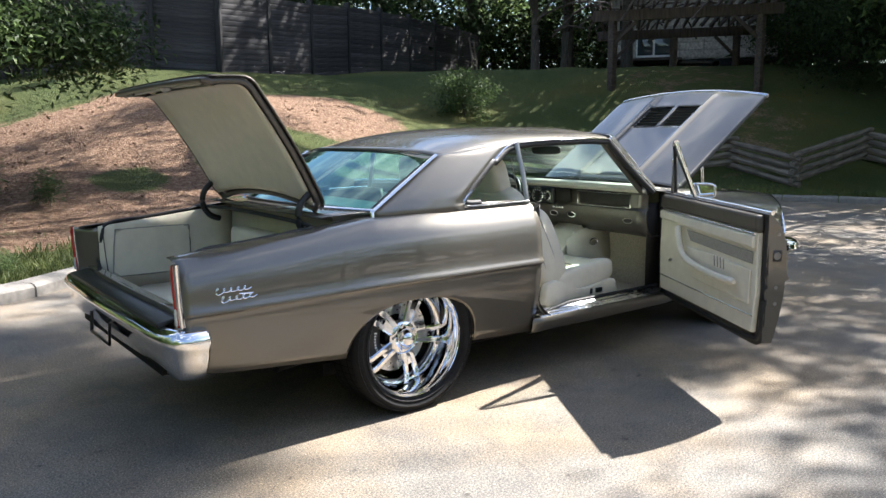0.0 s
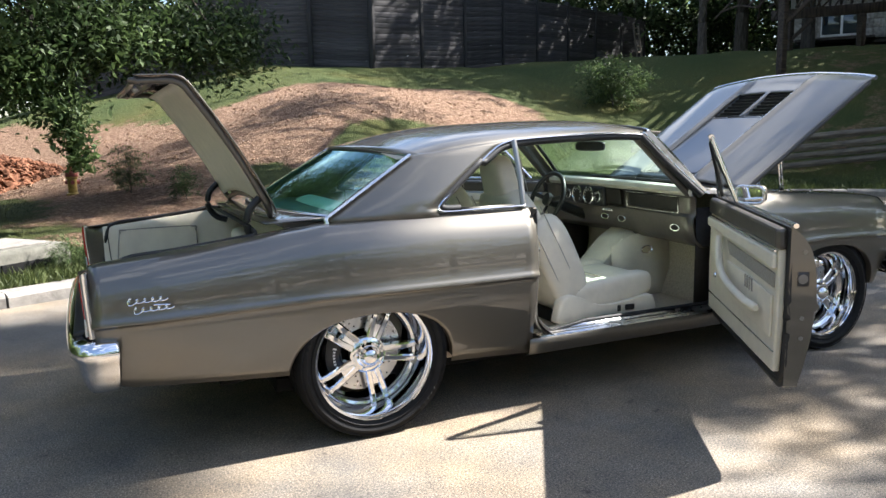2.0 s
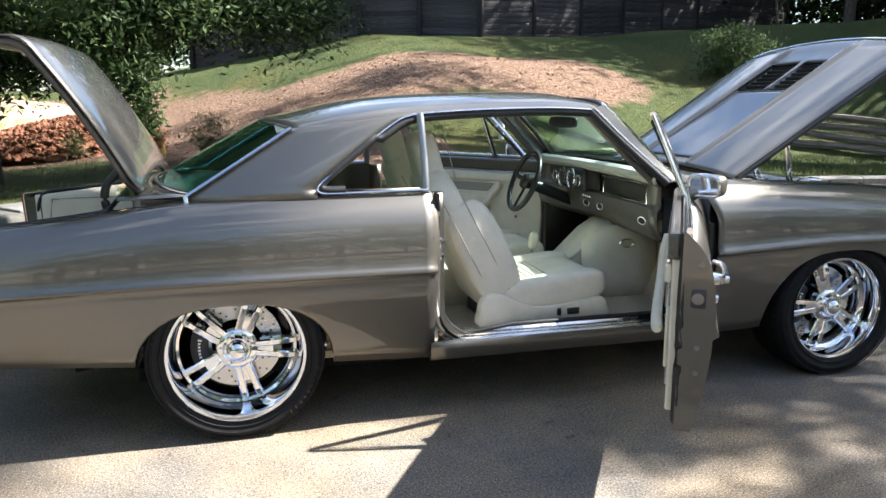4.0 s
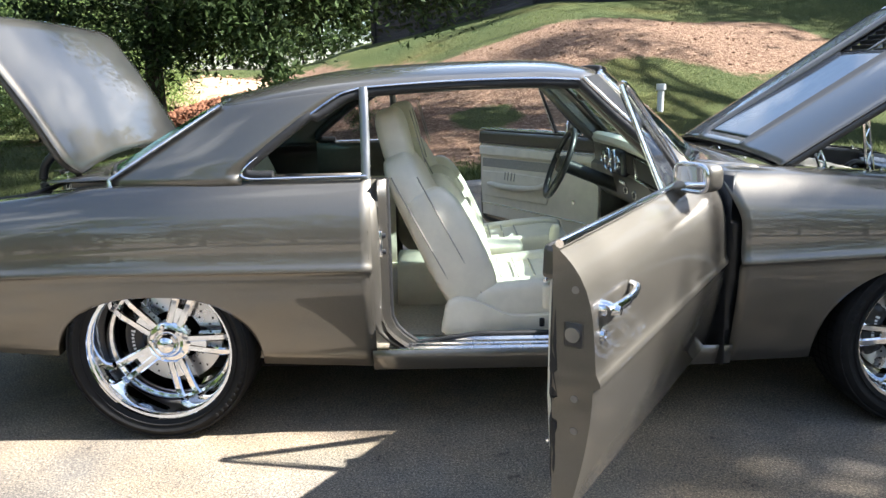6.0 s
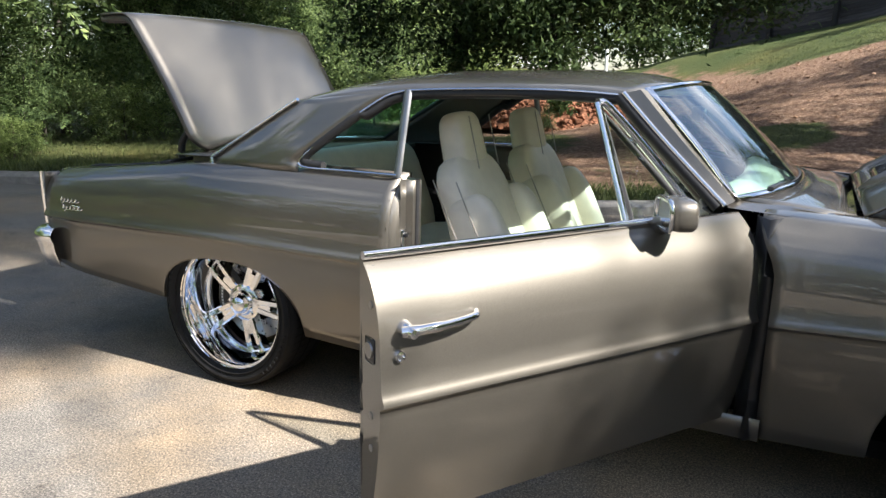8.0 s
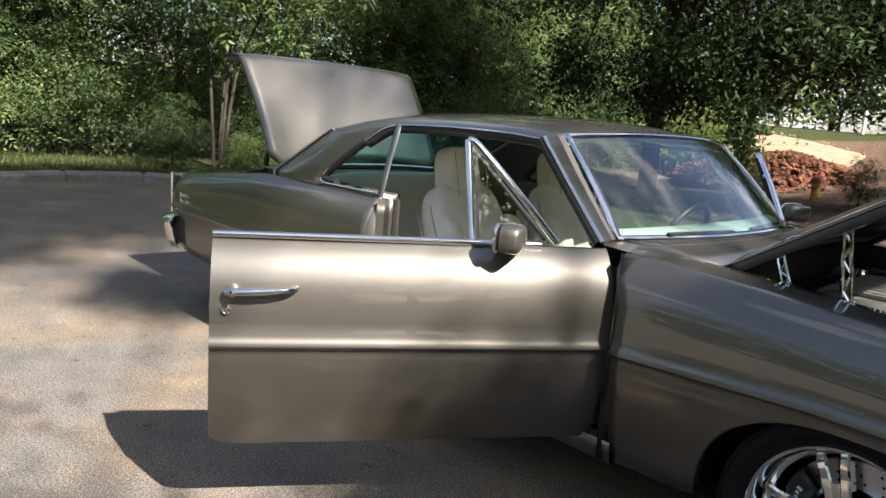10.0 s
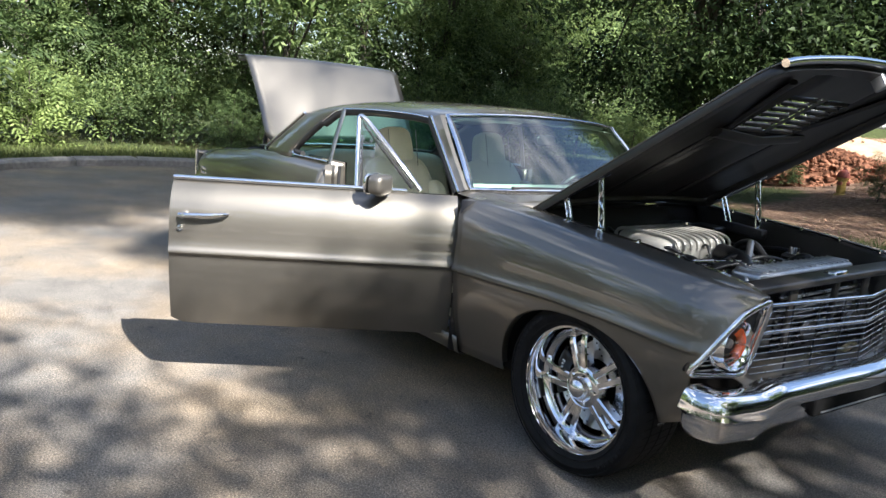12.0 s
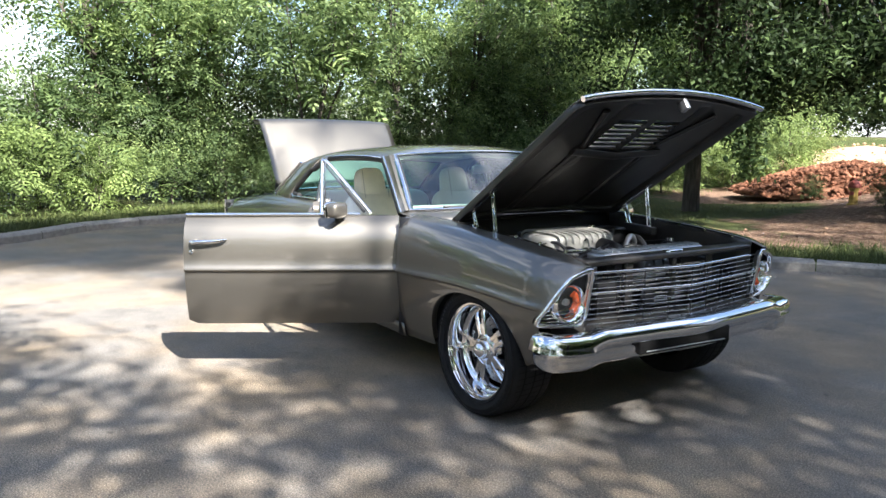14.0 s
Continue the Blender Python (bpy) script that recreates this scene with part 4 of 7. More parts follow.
    k = [toe @ Vector((c.x - 0.0225, c.y + 0.064 * math.copysign(abs(math.cos(g)) ** 0.5, math.cos(g)), c.z + 0.039 * math.copysign(abs(math.sin(g)) ** 0.5, math.sin(g)))) for g in np.linspace(0, 2 * math.pi, 33)[:-1]]
    link("mirror_glass", k, [tuple(range(32))], MIRROR, door)
    turned(door, rel)
    return door


def build_hood():
    """The raised bonnet, built level along its length and then tipped up on its rear edge."""
    L, w0, w1 = 1.235, 0.655, 0.675
    ang = math.atan2(1.662 - 0.985, 3.41 - 2.345)
    def surf(u, v):
        a = abs(v)
        x = u * (L + 0.055 * (1 - a ** 1.4) * u)
        y = v * (w0 + (w1 - w0) * u)
        b = max(a, 0.37)
        z = 0.034 * (1 - b ** (2 - 0.8 * u)) - 0.012 * a ** 8
        ends = sstep(0.0, 0.06, u) * sstep(0.99, 0.90, u)
        z += (0.016 * math.exp(-(((a - 0.40) / 0.030) ** 2)) - 0.014 * sstep(0.375, 0.345, a) * sstep(0.02, 0.55, u)) * ends - 0.4 * max(0, u - 0.93) ** 1.3
        return x, y, z
    us, vs = np.linspace(0, 1, 41), np.linspace(-1, 1, 85)
    def opening(u, v):
        return 0.60 < u < 0.82 and 0.035 < abs(v) < 0.355
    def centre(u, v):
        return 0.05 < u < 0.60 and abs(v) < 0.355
    V = [surf(u, v) for u in us for v in vs]
    F, G = [], []
    for i in range(40):
        for j in range(84):
            mid = (us[i] + us[i + 1]) / 2, (vs[j] + vs[j + 1]) / 2
            a = i * 85 + j
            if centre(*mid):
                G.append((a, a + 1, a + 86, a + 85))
            elif not opening(*mid):
                F.append((a, a + 1, a + 86, a + 85))
    hood = link("bonnet", V, F, PAINT, car, "raised bonnet with a vented centre panel", True, 30)
    # The centre faces take the darker paint that holds their sky reflection.
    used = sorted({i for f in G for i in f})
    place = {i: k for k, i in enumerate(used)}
    panel = link("centre_panel", [V[i] for i in used], [tuple(place[i] for i in f) for f in G], REFLECTED_SKY, hood, "sunken centre panel with its dark sky reflection put into the colour", True, 30)
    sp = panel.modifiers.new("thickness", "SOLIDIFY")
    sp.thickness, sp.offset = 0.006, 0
    sol = hood.modifiers.new("thickness", "SOLIDIFY")
    sol.thickness, sol.offset = 0.006, 0
    # Inner frame, in black.
    def under(u, v, d):
        x, y, z = surf(u, v)
        return (x, y, z - d)
    rim = []
    for d, k in ((0.004, 1.0), (0.032, 0.99), (0.036, 0.90), (0.020, 0.86)):
        loop = [(0.012, -k)] + [(u, -k) for u in np.linspace(0.03, 0.96, 20)] + [(0.985, v * k) for v in np.linspace(-0.97, 0.97, 25)] + [(u, k) for u in np.linspace(0.96, 0.03, 20)] + [(0.012, v * k) for v in np.linspace(0.97, -0.97, 25)]
        cx = 0.5
        rim.append([under(cx + (u - cx) * (k + (1 - k) * 0.3), v, d) for u, v in loop])
    sheet("inner_frame", rim, BAY, hood, 0.003)
    V = [under(u, v, 0.016 + 0.005 * abs(math.sin(v * 5)) * (0.4 + 0.6 * sstep(0.1, 0.3, u) * sstep(0.66, 0.5, u))) for u in us for v in np.linspace(-0.9, 0.9, 57)]
    F = []
    v2 = np.linspace(-0.9, 0.9, 57)
    for i in range(40):
        for j in range(56):
            if not (0.59 < (us[i] + us[i + 1]) / 2 < 0.83 and 0.03 < abs((v2[j] + v2[j + 1]) / 2) < 0.36):
                a = i * 57 + j
                F.append((a, a + 1, a + 58, a + 57))
    link("inner_skin", V, F, BAY, hood, "black bonnet underside with pressed ribs")
    for sg in (-1, 1):
        for a in np.linspace(0.615, 0.805, 7):
            x, _, z = surf(a, 0.15)
            box("louvre", (0.004, 0.212, 0.020), (x, sg * 0.131, z - 0.012), BLACK, hood, (0, 20, 0), 0.001)
        tube("stiffener", [under(0.08, sg * 0.42, 0.03), under(0.62, sg * 0.40, 0.034), under(0.9, sg * 0.62, 0.03)], 0.02, BAY, hood, 8, flat=0.6)
    tube("cross_brace", [under(0.60, -0.5, 0.034), under(0.58, 0, 0.04), under(0.60, 0.5, 0.034)], 0.03, BAY, hood, 8, flat=0.5)
    nose = [surf(1.0, v) for v in np.linspace(-1, 1, 33)]
    tube("nose_moulding", [(p[0] + 0.004, p[1], p[2] - 0.006) for p in nose], 0.015, CHROME, hood, 8, label="chrome nose moulding", up=(1, 0, 0))
    box("safety_catch", (0.05, 0.03, 0.07), under(0.965, 0.02, 0.05), SILVER, hood, bevel=0.006)
    turned(hood, Matrix.Translation((2.345, 0, 0.985)) @ Matrix.Rotation(-ang, 4, "Y"))
    # Drilled billet hinge arms, two a side.
    mt = Matrix.Translation((2.345, 0, 0.985)) @ Matrix.Rotation(-ang, 4, "Y")
    for sg in (-1, 1):
        for u, x0, z0 in ((0.13, 2.555, 0.900), (0.30, 2.72, 0.885)):
            top = mt @ Vector(under(u, sg * 0.93, 0.03))
            low = Vector((x0, sg * 0.615, z0))
            d = top - low
            n = Vector((0, 1, 0))
            side = d.cross(n).normalized()
            V, F = [], []
            for a in (-1, 1):
                v, f = tube_geo([low + side * 0.013 * a, top + side * 0.010 * a], 0.0055, 6)
                V, F = join_geo([(V, F), (v, f)])
            k = 6
            for i in range(k + 1):
                p, q = low + d * i / k, low + d * min(1, (i + 1) / k)
                v, f = tube_geo([p + side * 0.012 * (-1) ** i, q - side * 0.012 * (-1) ** i], 0.0045, 6) if i < k else tube_geo([p - side * 0.012, p + side * 0.012], 0.006, 6)
                V, F = join_geo([(V, F), (v, f)])
            link("hinge_arm", V, F, CHROME, car, "drilled polished hinge arm")
        tube("hinge_rail", [mt @ Vector(under(0.09, sg * 0.93, 0.034)), mt @ Vector(under(0.34, sg * 0.93, 0.034))], 0.012, CHROME, car, 8, flat=0.6)
        box("hinge_base", (0.24, 0.05, 0.05), (2.64, sg * 0.615, 0.885), DARKMETAL, car, (0, 3, 0), 0.008)


def build_boot():
    """Boot lid standing open, the lined boot and its seal."""
    hx, hz = -0.335, 0.995
    ang = radians(58.8)
    def profile(u):
        """Length and drop of the lid's skin, closed: a nearly flat deck, a rounded bend, and the lip below it."""
        d = u * 0.885
        if d < 0.655:
            return -d, 0.016 * math.sin(math.pi * d / 0.655)
        b = min(1.0, (d - 0.655) / 0.09)
        a = b * radians(60)
        r = 0.09 / radians(60)
        x, z = -0.655 - r * math.sin(a), -r * (1 - math.cos(a))
        if d > 0.745:
            x -= (d - 0.745) * math.cos(radians(60))
            z -= (d - 0.745) * math.sin(radians(60))
        return x, z
    rows = []
    for i in range(34):
        u = i / 33
        x0, z0 = profile(u)
        w = lin(u, (0, 0.648), (0.8, 0.668), (1.0, 0.655)) - 0.075 * max(0.0, 1 - u / 0.085) ** 2
        row = []
        for k in range(25):
            v = -1 + 2 * k / 24
            a = abs(v)
            x = x0 - 0.05 * (1 - a ** 2) * (1 - min(1, u * 5))
            row.append((x, v * w, z0 + 0.022 * (1 - a ** 2) - 0.008 * a ** 10))
        rows.append(row)
    lid = sheet("boot_lid", rows, PAINT, car, 0.006, "open boot lid with cream lining", 45)
    inner = [[(p[0] * 0.95 - 0.02, p[1] * 0.93, p[2] - 0.032) for p in r[::2]] for r in rows[1:28]]
    sheet("lid_lining", inner, LEATHER, lid, 0.004, "cream lid lining")
    edge = [r[0] for r in rows] + rows[-1][1:] + [r[-1] for r in rows[::-1][1:]] + rows[0][::-1][1:-1]
    tube("lid_frame", [(q[0] * 0.965 - 0.014, q[1] * 0.965, q[2] - 0.020) for q in edge], 0.014, TRIM, lid, 8, closed=True)
    sheet("lid_return", [[(p[0] + 0.004, p[1], p[2] - 0.002) for p in rows[-1]], [(p[0] + 0.05, p[1] * 0.98, p[2] + 0.005) for p in rows[-1]], [(p[0] + 0.06, p[1] * 0.96, p[2] + 0.06) for p in rows[-1]]], TRIM, lid, 0.003)
    tip = rows[-1][12]
    for y in (-0.5, 0.5):
        lathe("lid_buffer", [(0, tip[2] - 0.022), (0.012, tip[2] - 0.02), (0.014, tip[2] + 0.002)], (tip[0] + 0.035, y, 0), RUBBER, lid, 12, 2)
    box("lid_latch", (0.03, 0.07, 0.03), (tip[0] + 0.04, 0, tip[2] - 0.004), SILVER, lid, bevel=0.006)
    turned(lid, Matrix.Translation((hx, 0, hz)) @ Matrix.Rotation(ang, 4, "Y"))
    for s in (-1, 1):
        tube("lid_hinge", spline([(-0.38, s * 0.60, 0.86), (-0.44, s * 0.60, 0.885), (-0.478, s * 0.60, 0.945), (-0.47, s * 0.60, 1.02), (-0.42, s * 0.60, 1.075)], 5), 0.017, BLACK, car, 8, label="black gooseneck hinge")
    # Lined boot.
    zf = 0.50
    def lining_panel(name, pts, label=""):
        sheet(name, pts, LEATHER, car, 0.006, label)
    lining_panel("boot_floor", [[(x, y, zf) for y in np.linspace(-0.66, 0.66, 5)] for x in np.linspace(-1.07, -0.26, 5)], "cream boot carpet")
    lining_panel("boot_bulkhead", [[(-0.28, y, z) for y in np.linspace(-0.66, 0.66, 5)] for z in np.linspace(zf, 0.955, 4)])
    for s in (-1, 1):
        lining_panel("boot_side", [[(x, s * 0.675, z) for x in np.linspace(-1.045, -0.275, 8)] for z in (zf, 0.65, 0.78, 0.845)] + [[(x, s * 0.682, shoulder(x) - 0.006) for x in np.linspace(-1.045, -0.275, 8)]], "cream boot side panel")
        pan = [(-0.98, 0.60), (-0.95, 0.57), (-0.58, 0.57), (-0.55, 0.60), (-0.55, 0.80), (-0.58, 0.83), (-0.92, 0.83), (-0.96, 0.81)]
        link("boot_pad", [(x, s * 0.668, z) for x, z in pan] + [(x, s * 0.655, z) for x, z in pan], [tuple(range(8)), tuple(range(8, 16))] + [(i, (i + 1) % 8, (i + 1) % 8 + 8, i + 8) for i in range(8)], LEATHER, car, smooth=False)
        tube("pad_piping", spline([(x, s * 0.660, z) for x, z in pan], 3, True), 0.005, LEATHER_D, car, 6, True)
    box("boot_box", (0.10, 0.9, 0.26), (-0.34, 0.0, 0.70), LEATHER, car, bevel=0.03)
    seal = spline([(-1.055, -0.655, 0.635), (-1.030, -0.672, 0.80), (-0.985, -0.685, 0.868), (-0.8, -0.69, 0.888), (-0.55, -0.69, 0.916), (-0.46, -0.66, 0.935), (-0.47, 0, 0.952),
                   (-0.46, 0.66, 0.935), (-0.55, 0.69, 0.916), (-0.8, 0.69, 0.888), (-0.985, 0.685, 0.868), (-1.030, 0.672, 0.80), (-1.055, 0.655, 0.635), (-1.10, 0, 0.632)], 5, True)
    tube("boot_seal", seal, 0.010, RUBBER, car, 8, True, label="black boot weatherstrip")
    # Tail panel, lamps and bumper.
    sheet("tail_panel", [[(-1.10 - 0.015 * (1 - (y / 0.7) ** 2), y, z) for y in np.linspace(-0.70, 0.70, 9)] for z in (0.43, 0.47, 0.55, 0.625, 0.64)] + [[(-1.06, y, 0.635) for y in np.linspace(-0.70, 0.70, 9)]], PAINT, car, 0.004)
    # Black slab in place of the dark reflection on the bumper's chrome top.
    box("bumper_dark_reflection", (0.10, 1.5, 0.02), (-1.14, 0, 0.604), BLACK, car, (0, -10, 0), 0.006)
    for s in (-1, 1):
        zs = np.linspace(0.596, 0.846, 9)
        back = [-1.120 - 0.014 * math.sin((z - 0.6) * 6) for z in zs]
        # The panel round the lamp turns in and forward to the boot's opening.
        sheet("lamp_panel", [[(x0 + dx, s * y, z) for dx, y in ((0.115, 0.672), (0.085, 0.690), (0.020, 0.775), (0.004, 0.800), (0.0, 0.822), (0.004, 0.856))] for x0, z in zip(back, zs)], PAINT, car, 0.006)
        out = [(x0 - 0.010, s * 0.834, z) for x0, z in zip(back, zs)]
        lamp = tube("tail_lamp", out, [0.006] + [0.0105] * 7 + [0.006], RED, car, 10, flat=0.9, label="narrow red tail lamp")
        tube("lamp_bezel", [(p[0] + 0.008, s * 0.853, p[2] + 0.004) for p in out], 0.0125, CHROME, lamp, 8)
        tube("inner_bezel", [(p[0] + 0.006, s * 0.820, p[2]) for p in out], 0.0045, CHROME, lamp, 8)
        box("reversing_lens", (0.010, 0.018, 0.070), (out[1][0] - 0.008, s * 0.834, 0.640), CLEARLENS, lamp, bevel=0.003, label="clear lower lens")


def front_bumper():
    """A chromed blade with a shallow point, stepped down to the corner pieces that wrap round."""
    path = [(3.385, -0.895), (3.44, -0.905), (3.505, -0.885), (3.535, -0.80), (3.555, -0.70), (3.575, -0.55), (3.60, -0.28), (3.625, 0)]
    path = path + [(x, -y) for x, y in path[::-1][1:]]
    P = spline([(x, y, 0) for x, y in path], 6)
    prof = [(-0.075, 0.97), (-0.040, 1.0), (-0.008, 0.985), (0.014, 0.92), (0.027, 0.80), (0.029, 0.68), (0.020, 0.56), (0.004, 0.48), (-0.004, 0.42), (-0.005, 0.30), (-0.010, 0.14), (-0.022, 0.03), (-0.050, 0.0)]
    rows = []
    for i, p in enumerate(P):
        t = (P[min(i + 1, len(P) - 1)] - P[max(i - 1, 0)]).normalized()
        n = Vector((t.y, -t.x, 0))
        k = sstep(0.62, 0.73, abs(p.y))
        top, low = 0.582 - 0.018 * k, 0.415 - 0.022 * k
        rows.append([(p.x + n.x * (d + 0.014 * k * (q < 0.6)), p.y + n.y * (d + 0.014 * k * (q < 0.6)), low + (top - low) * q) for d, q in prof])
    return sheet("front_bumper", rows, CHROME, car, 0.004, "chrome wrap-round front bumper", 50)


def build_bumpers():
    front_bumper()
    # The rear blade runs the other way round, so that its face looks back.
    path = [(-1.035, 0.895), (-1.11, 0.902), (-1.170, 0.868), (-1.195, 0.74), (-1.207, 0.4), (-1.212, 0)]
    path = path + [(x, -y) for x, y in path[::-1][1:]]
    P = spline([(x, y, 0) for x, y in path], 5)
    prof = [(-0.06, 0.98), (-0.03, 1.0), (0.0, 0.95), (0.016, 0.84), (0.018, 0.74), (0.004, 0.62), (-0.004, 0.42), (-0.020, 0.20), (-0.036, 0.03), (-0.055, 0.0)]
    rows = []
    for i, p in enumerate(P):
        t = (P[min(i + 1, len(P) - 1)] - P[max(i - 1, 0)]).normalized()
        n = Vector((t.y, -t.x, 0))
        rows.append([(p.x + n.x * d, p.y + n.y * d, 0.405 + 0.185 * q - 0.020 * sstep(0.6, 0.88, abs(p.y)) * (1 - q)) for d, q in prof])
    sheet("rear_bumper", rows, CHROME, car, 0.004, "chrome wrap-round rear bumper", 50)
    tube("plate_bracket", [(-1.222, 0.16, 0.50), (-1.228, 0.16, 0.40), (-1.228, -0.16, 0.40), (-1.222, -0.16, 0.50)], 0.008, BLACK, car, 6)
    box("plate_recess", (0.034, 0.62, 0.080), (3.606, -0.12, 0.476), UNDER, car, (0, 0, -4), 0.008, "black empty plate holder")
    box("plate_bar", (0.012, 0.54, 0.006), (3.622, -0.12, 0.450), SILVER, car, (0, 0, -4), 0.002)
    box("front_valance", (0.05, 1.46, 0.10), (3.38, 0, 0.42), UNDER, car, (0, 8, 0), 0.012)
    for s in (-1, 1):
        tube("exhaust_tip", [(-0.50, s * 0.62, 0.305), (-0.64, s * 0.64, 0.295)], 0.026, UNDER, car, 16)


def build_front():
    """Grille, headlamps and the surround between the wings."""
    for s in (-1, 1):
        c = Vector((3.430, s * 0.738, 0.692))
        bez = lathe("headlamp", [(0.062, c.x - 0.03), (0.076, c.x + 0.010), (0.086, c.x + 0.018), (0.092, c.x + 0.006), (0.096, c.x - 0.03)], (0, c.y, c.z), CHROME, car, 40, 0, label="round headlamp in chrome bezel")
        lathe("reflector", [(0, c.x - 0.055), (0.03, c.x - 0.052), (0.055, c.x - 0.036), (0.074, c.x - 0.004)], (0, c.y, c.z), CHROME, bez, 32, 0)
        lathe("lens", [(0, c.x + 0.020), (0.04, c.x + 0.016), (0.068, c.x + 0.004), (0.076, c.x - 0.002)], (0, c.y, c.z), CLEAR, bez, 32, 0)
        lathe("bulb", [(0, c.x - 0.005), (0.016, c.x - 0.01), (0.018, c.x - 0.045)], (0, c.y, c.z), SILVER, bez, 16, 0)
        arc = [(c.x - 0.002, c.y - s * 0.047 * math.cos(g), c.z + 0.047 * math.sin(g)) for g in np.linspace(-1.05, 1.05, 14)]
        tube("indicator_segment", arc, 0.018, AMBER, bez, 8, label="amber-red lamp segment")
        # Kite-shaped chrome surround with its horizontal bars.
        kite = spline([(3.485, s * 0.650, 0.838), (3.480, s * 0.700, 0.838), (3.466, s * 0.768, 0.808), (3.440, s * 0.814, 0.745), (3.398, s * 0.862, 0.650), (3.373, s * 0.880, 0.606), (3.378, s * 0.862, 0.588), (3.41, s * 0.75, 0.580), (3.435, s * 0.655, 0.584), (3.462, s * 0.646, 0.71)], 5, True)
        tube("lamp_surround", kite, 0.0115, CHROME, car, 8, True, label="chrome kite-shaped lamp surround")
        tube("lamp_inner_line", [(p.x - 0.012, s * 0.742 + (p.y - s * 0.742) * 0.90, 0.70 + (p.z - 0.70) * 0.90) for p in kite], 0.005, CHROME, car, 6, True)
        link("lamp_backing", [(p.x - 0.03, p.y, p.z) for p in kite], [tuple(range(len(kite)))], BLACK, car, smooth=False)
        for z in (0.602, 0.620, 0.638, 0.656):
            tube("lamp_bar", [(3.432, s * 0.655, z), (3.378 + 0.35 * (z - 0.6), s * (0.868 - 0.45 * (z - 0.6)), z)], 0.0035, CHROME, car, 6)
    for k in range(-2, 9):
        z = 0.628 + 0.0245 * k
        r = 0.0019
        if k == 4:
            r = 0.0075
        if k == 8:
            r = 0.007
        tube("grille_bar", [(3.452 + 0.095 * (1 - abs(y) / 0.64), y, z) for y in np.linspace(-0.64, 0.64, 17)], r, CHROME if k == 8 else BRUSHED, car, 8)
    for y in np.linspace(-0.45, 0.45, 7):
        box("grille_stay", (0.006, 0.004, 0.26), (3.445 + 0.095 * (1 - abs(y) / 0.64), y, 0.70), BLACK, car)
    sheet("grille_pan", [[(3.36 + 0.02 * w + (0.10 + 0.085 * w) * (1 - abs(y) / 0.70) + 0.12 * w, y, 0.585 - 0.035 * w) for w in (0, 0.3, 0.6, 0.8, 1.0)] for y in np.linspace(-0.70, 0.70, 15)], PAINT, car, 0.006)
    box("radiator", (0.05, 0.95, 0.26), (3.33, 0, 0.62), BLACK, car, (0, 0, 0), 0.006)
    for k in range(10):
        box("cooler_fin", (0.012, 0.70, 0.008), (3.37, 0, 0.60 + 0.022 * k), BRUSHED, car)


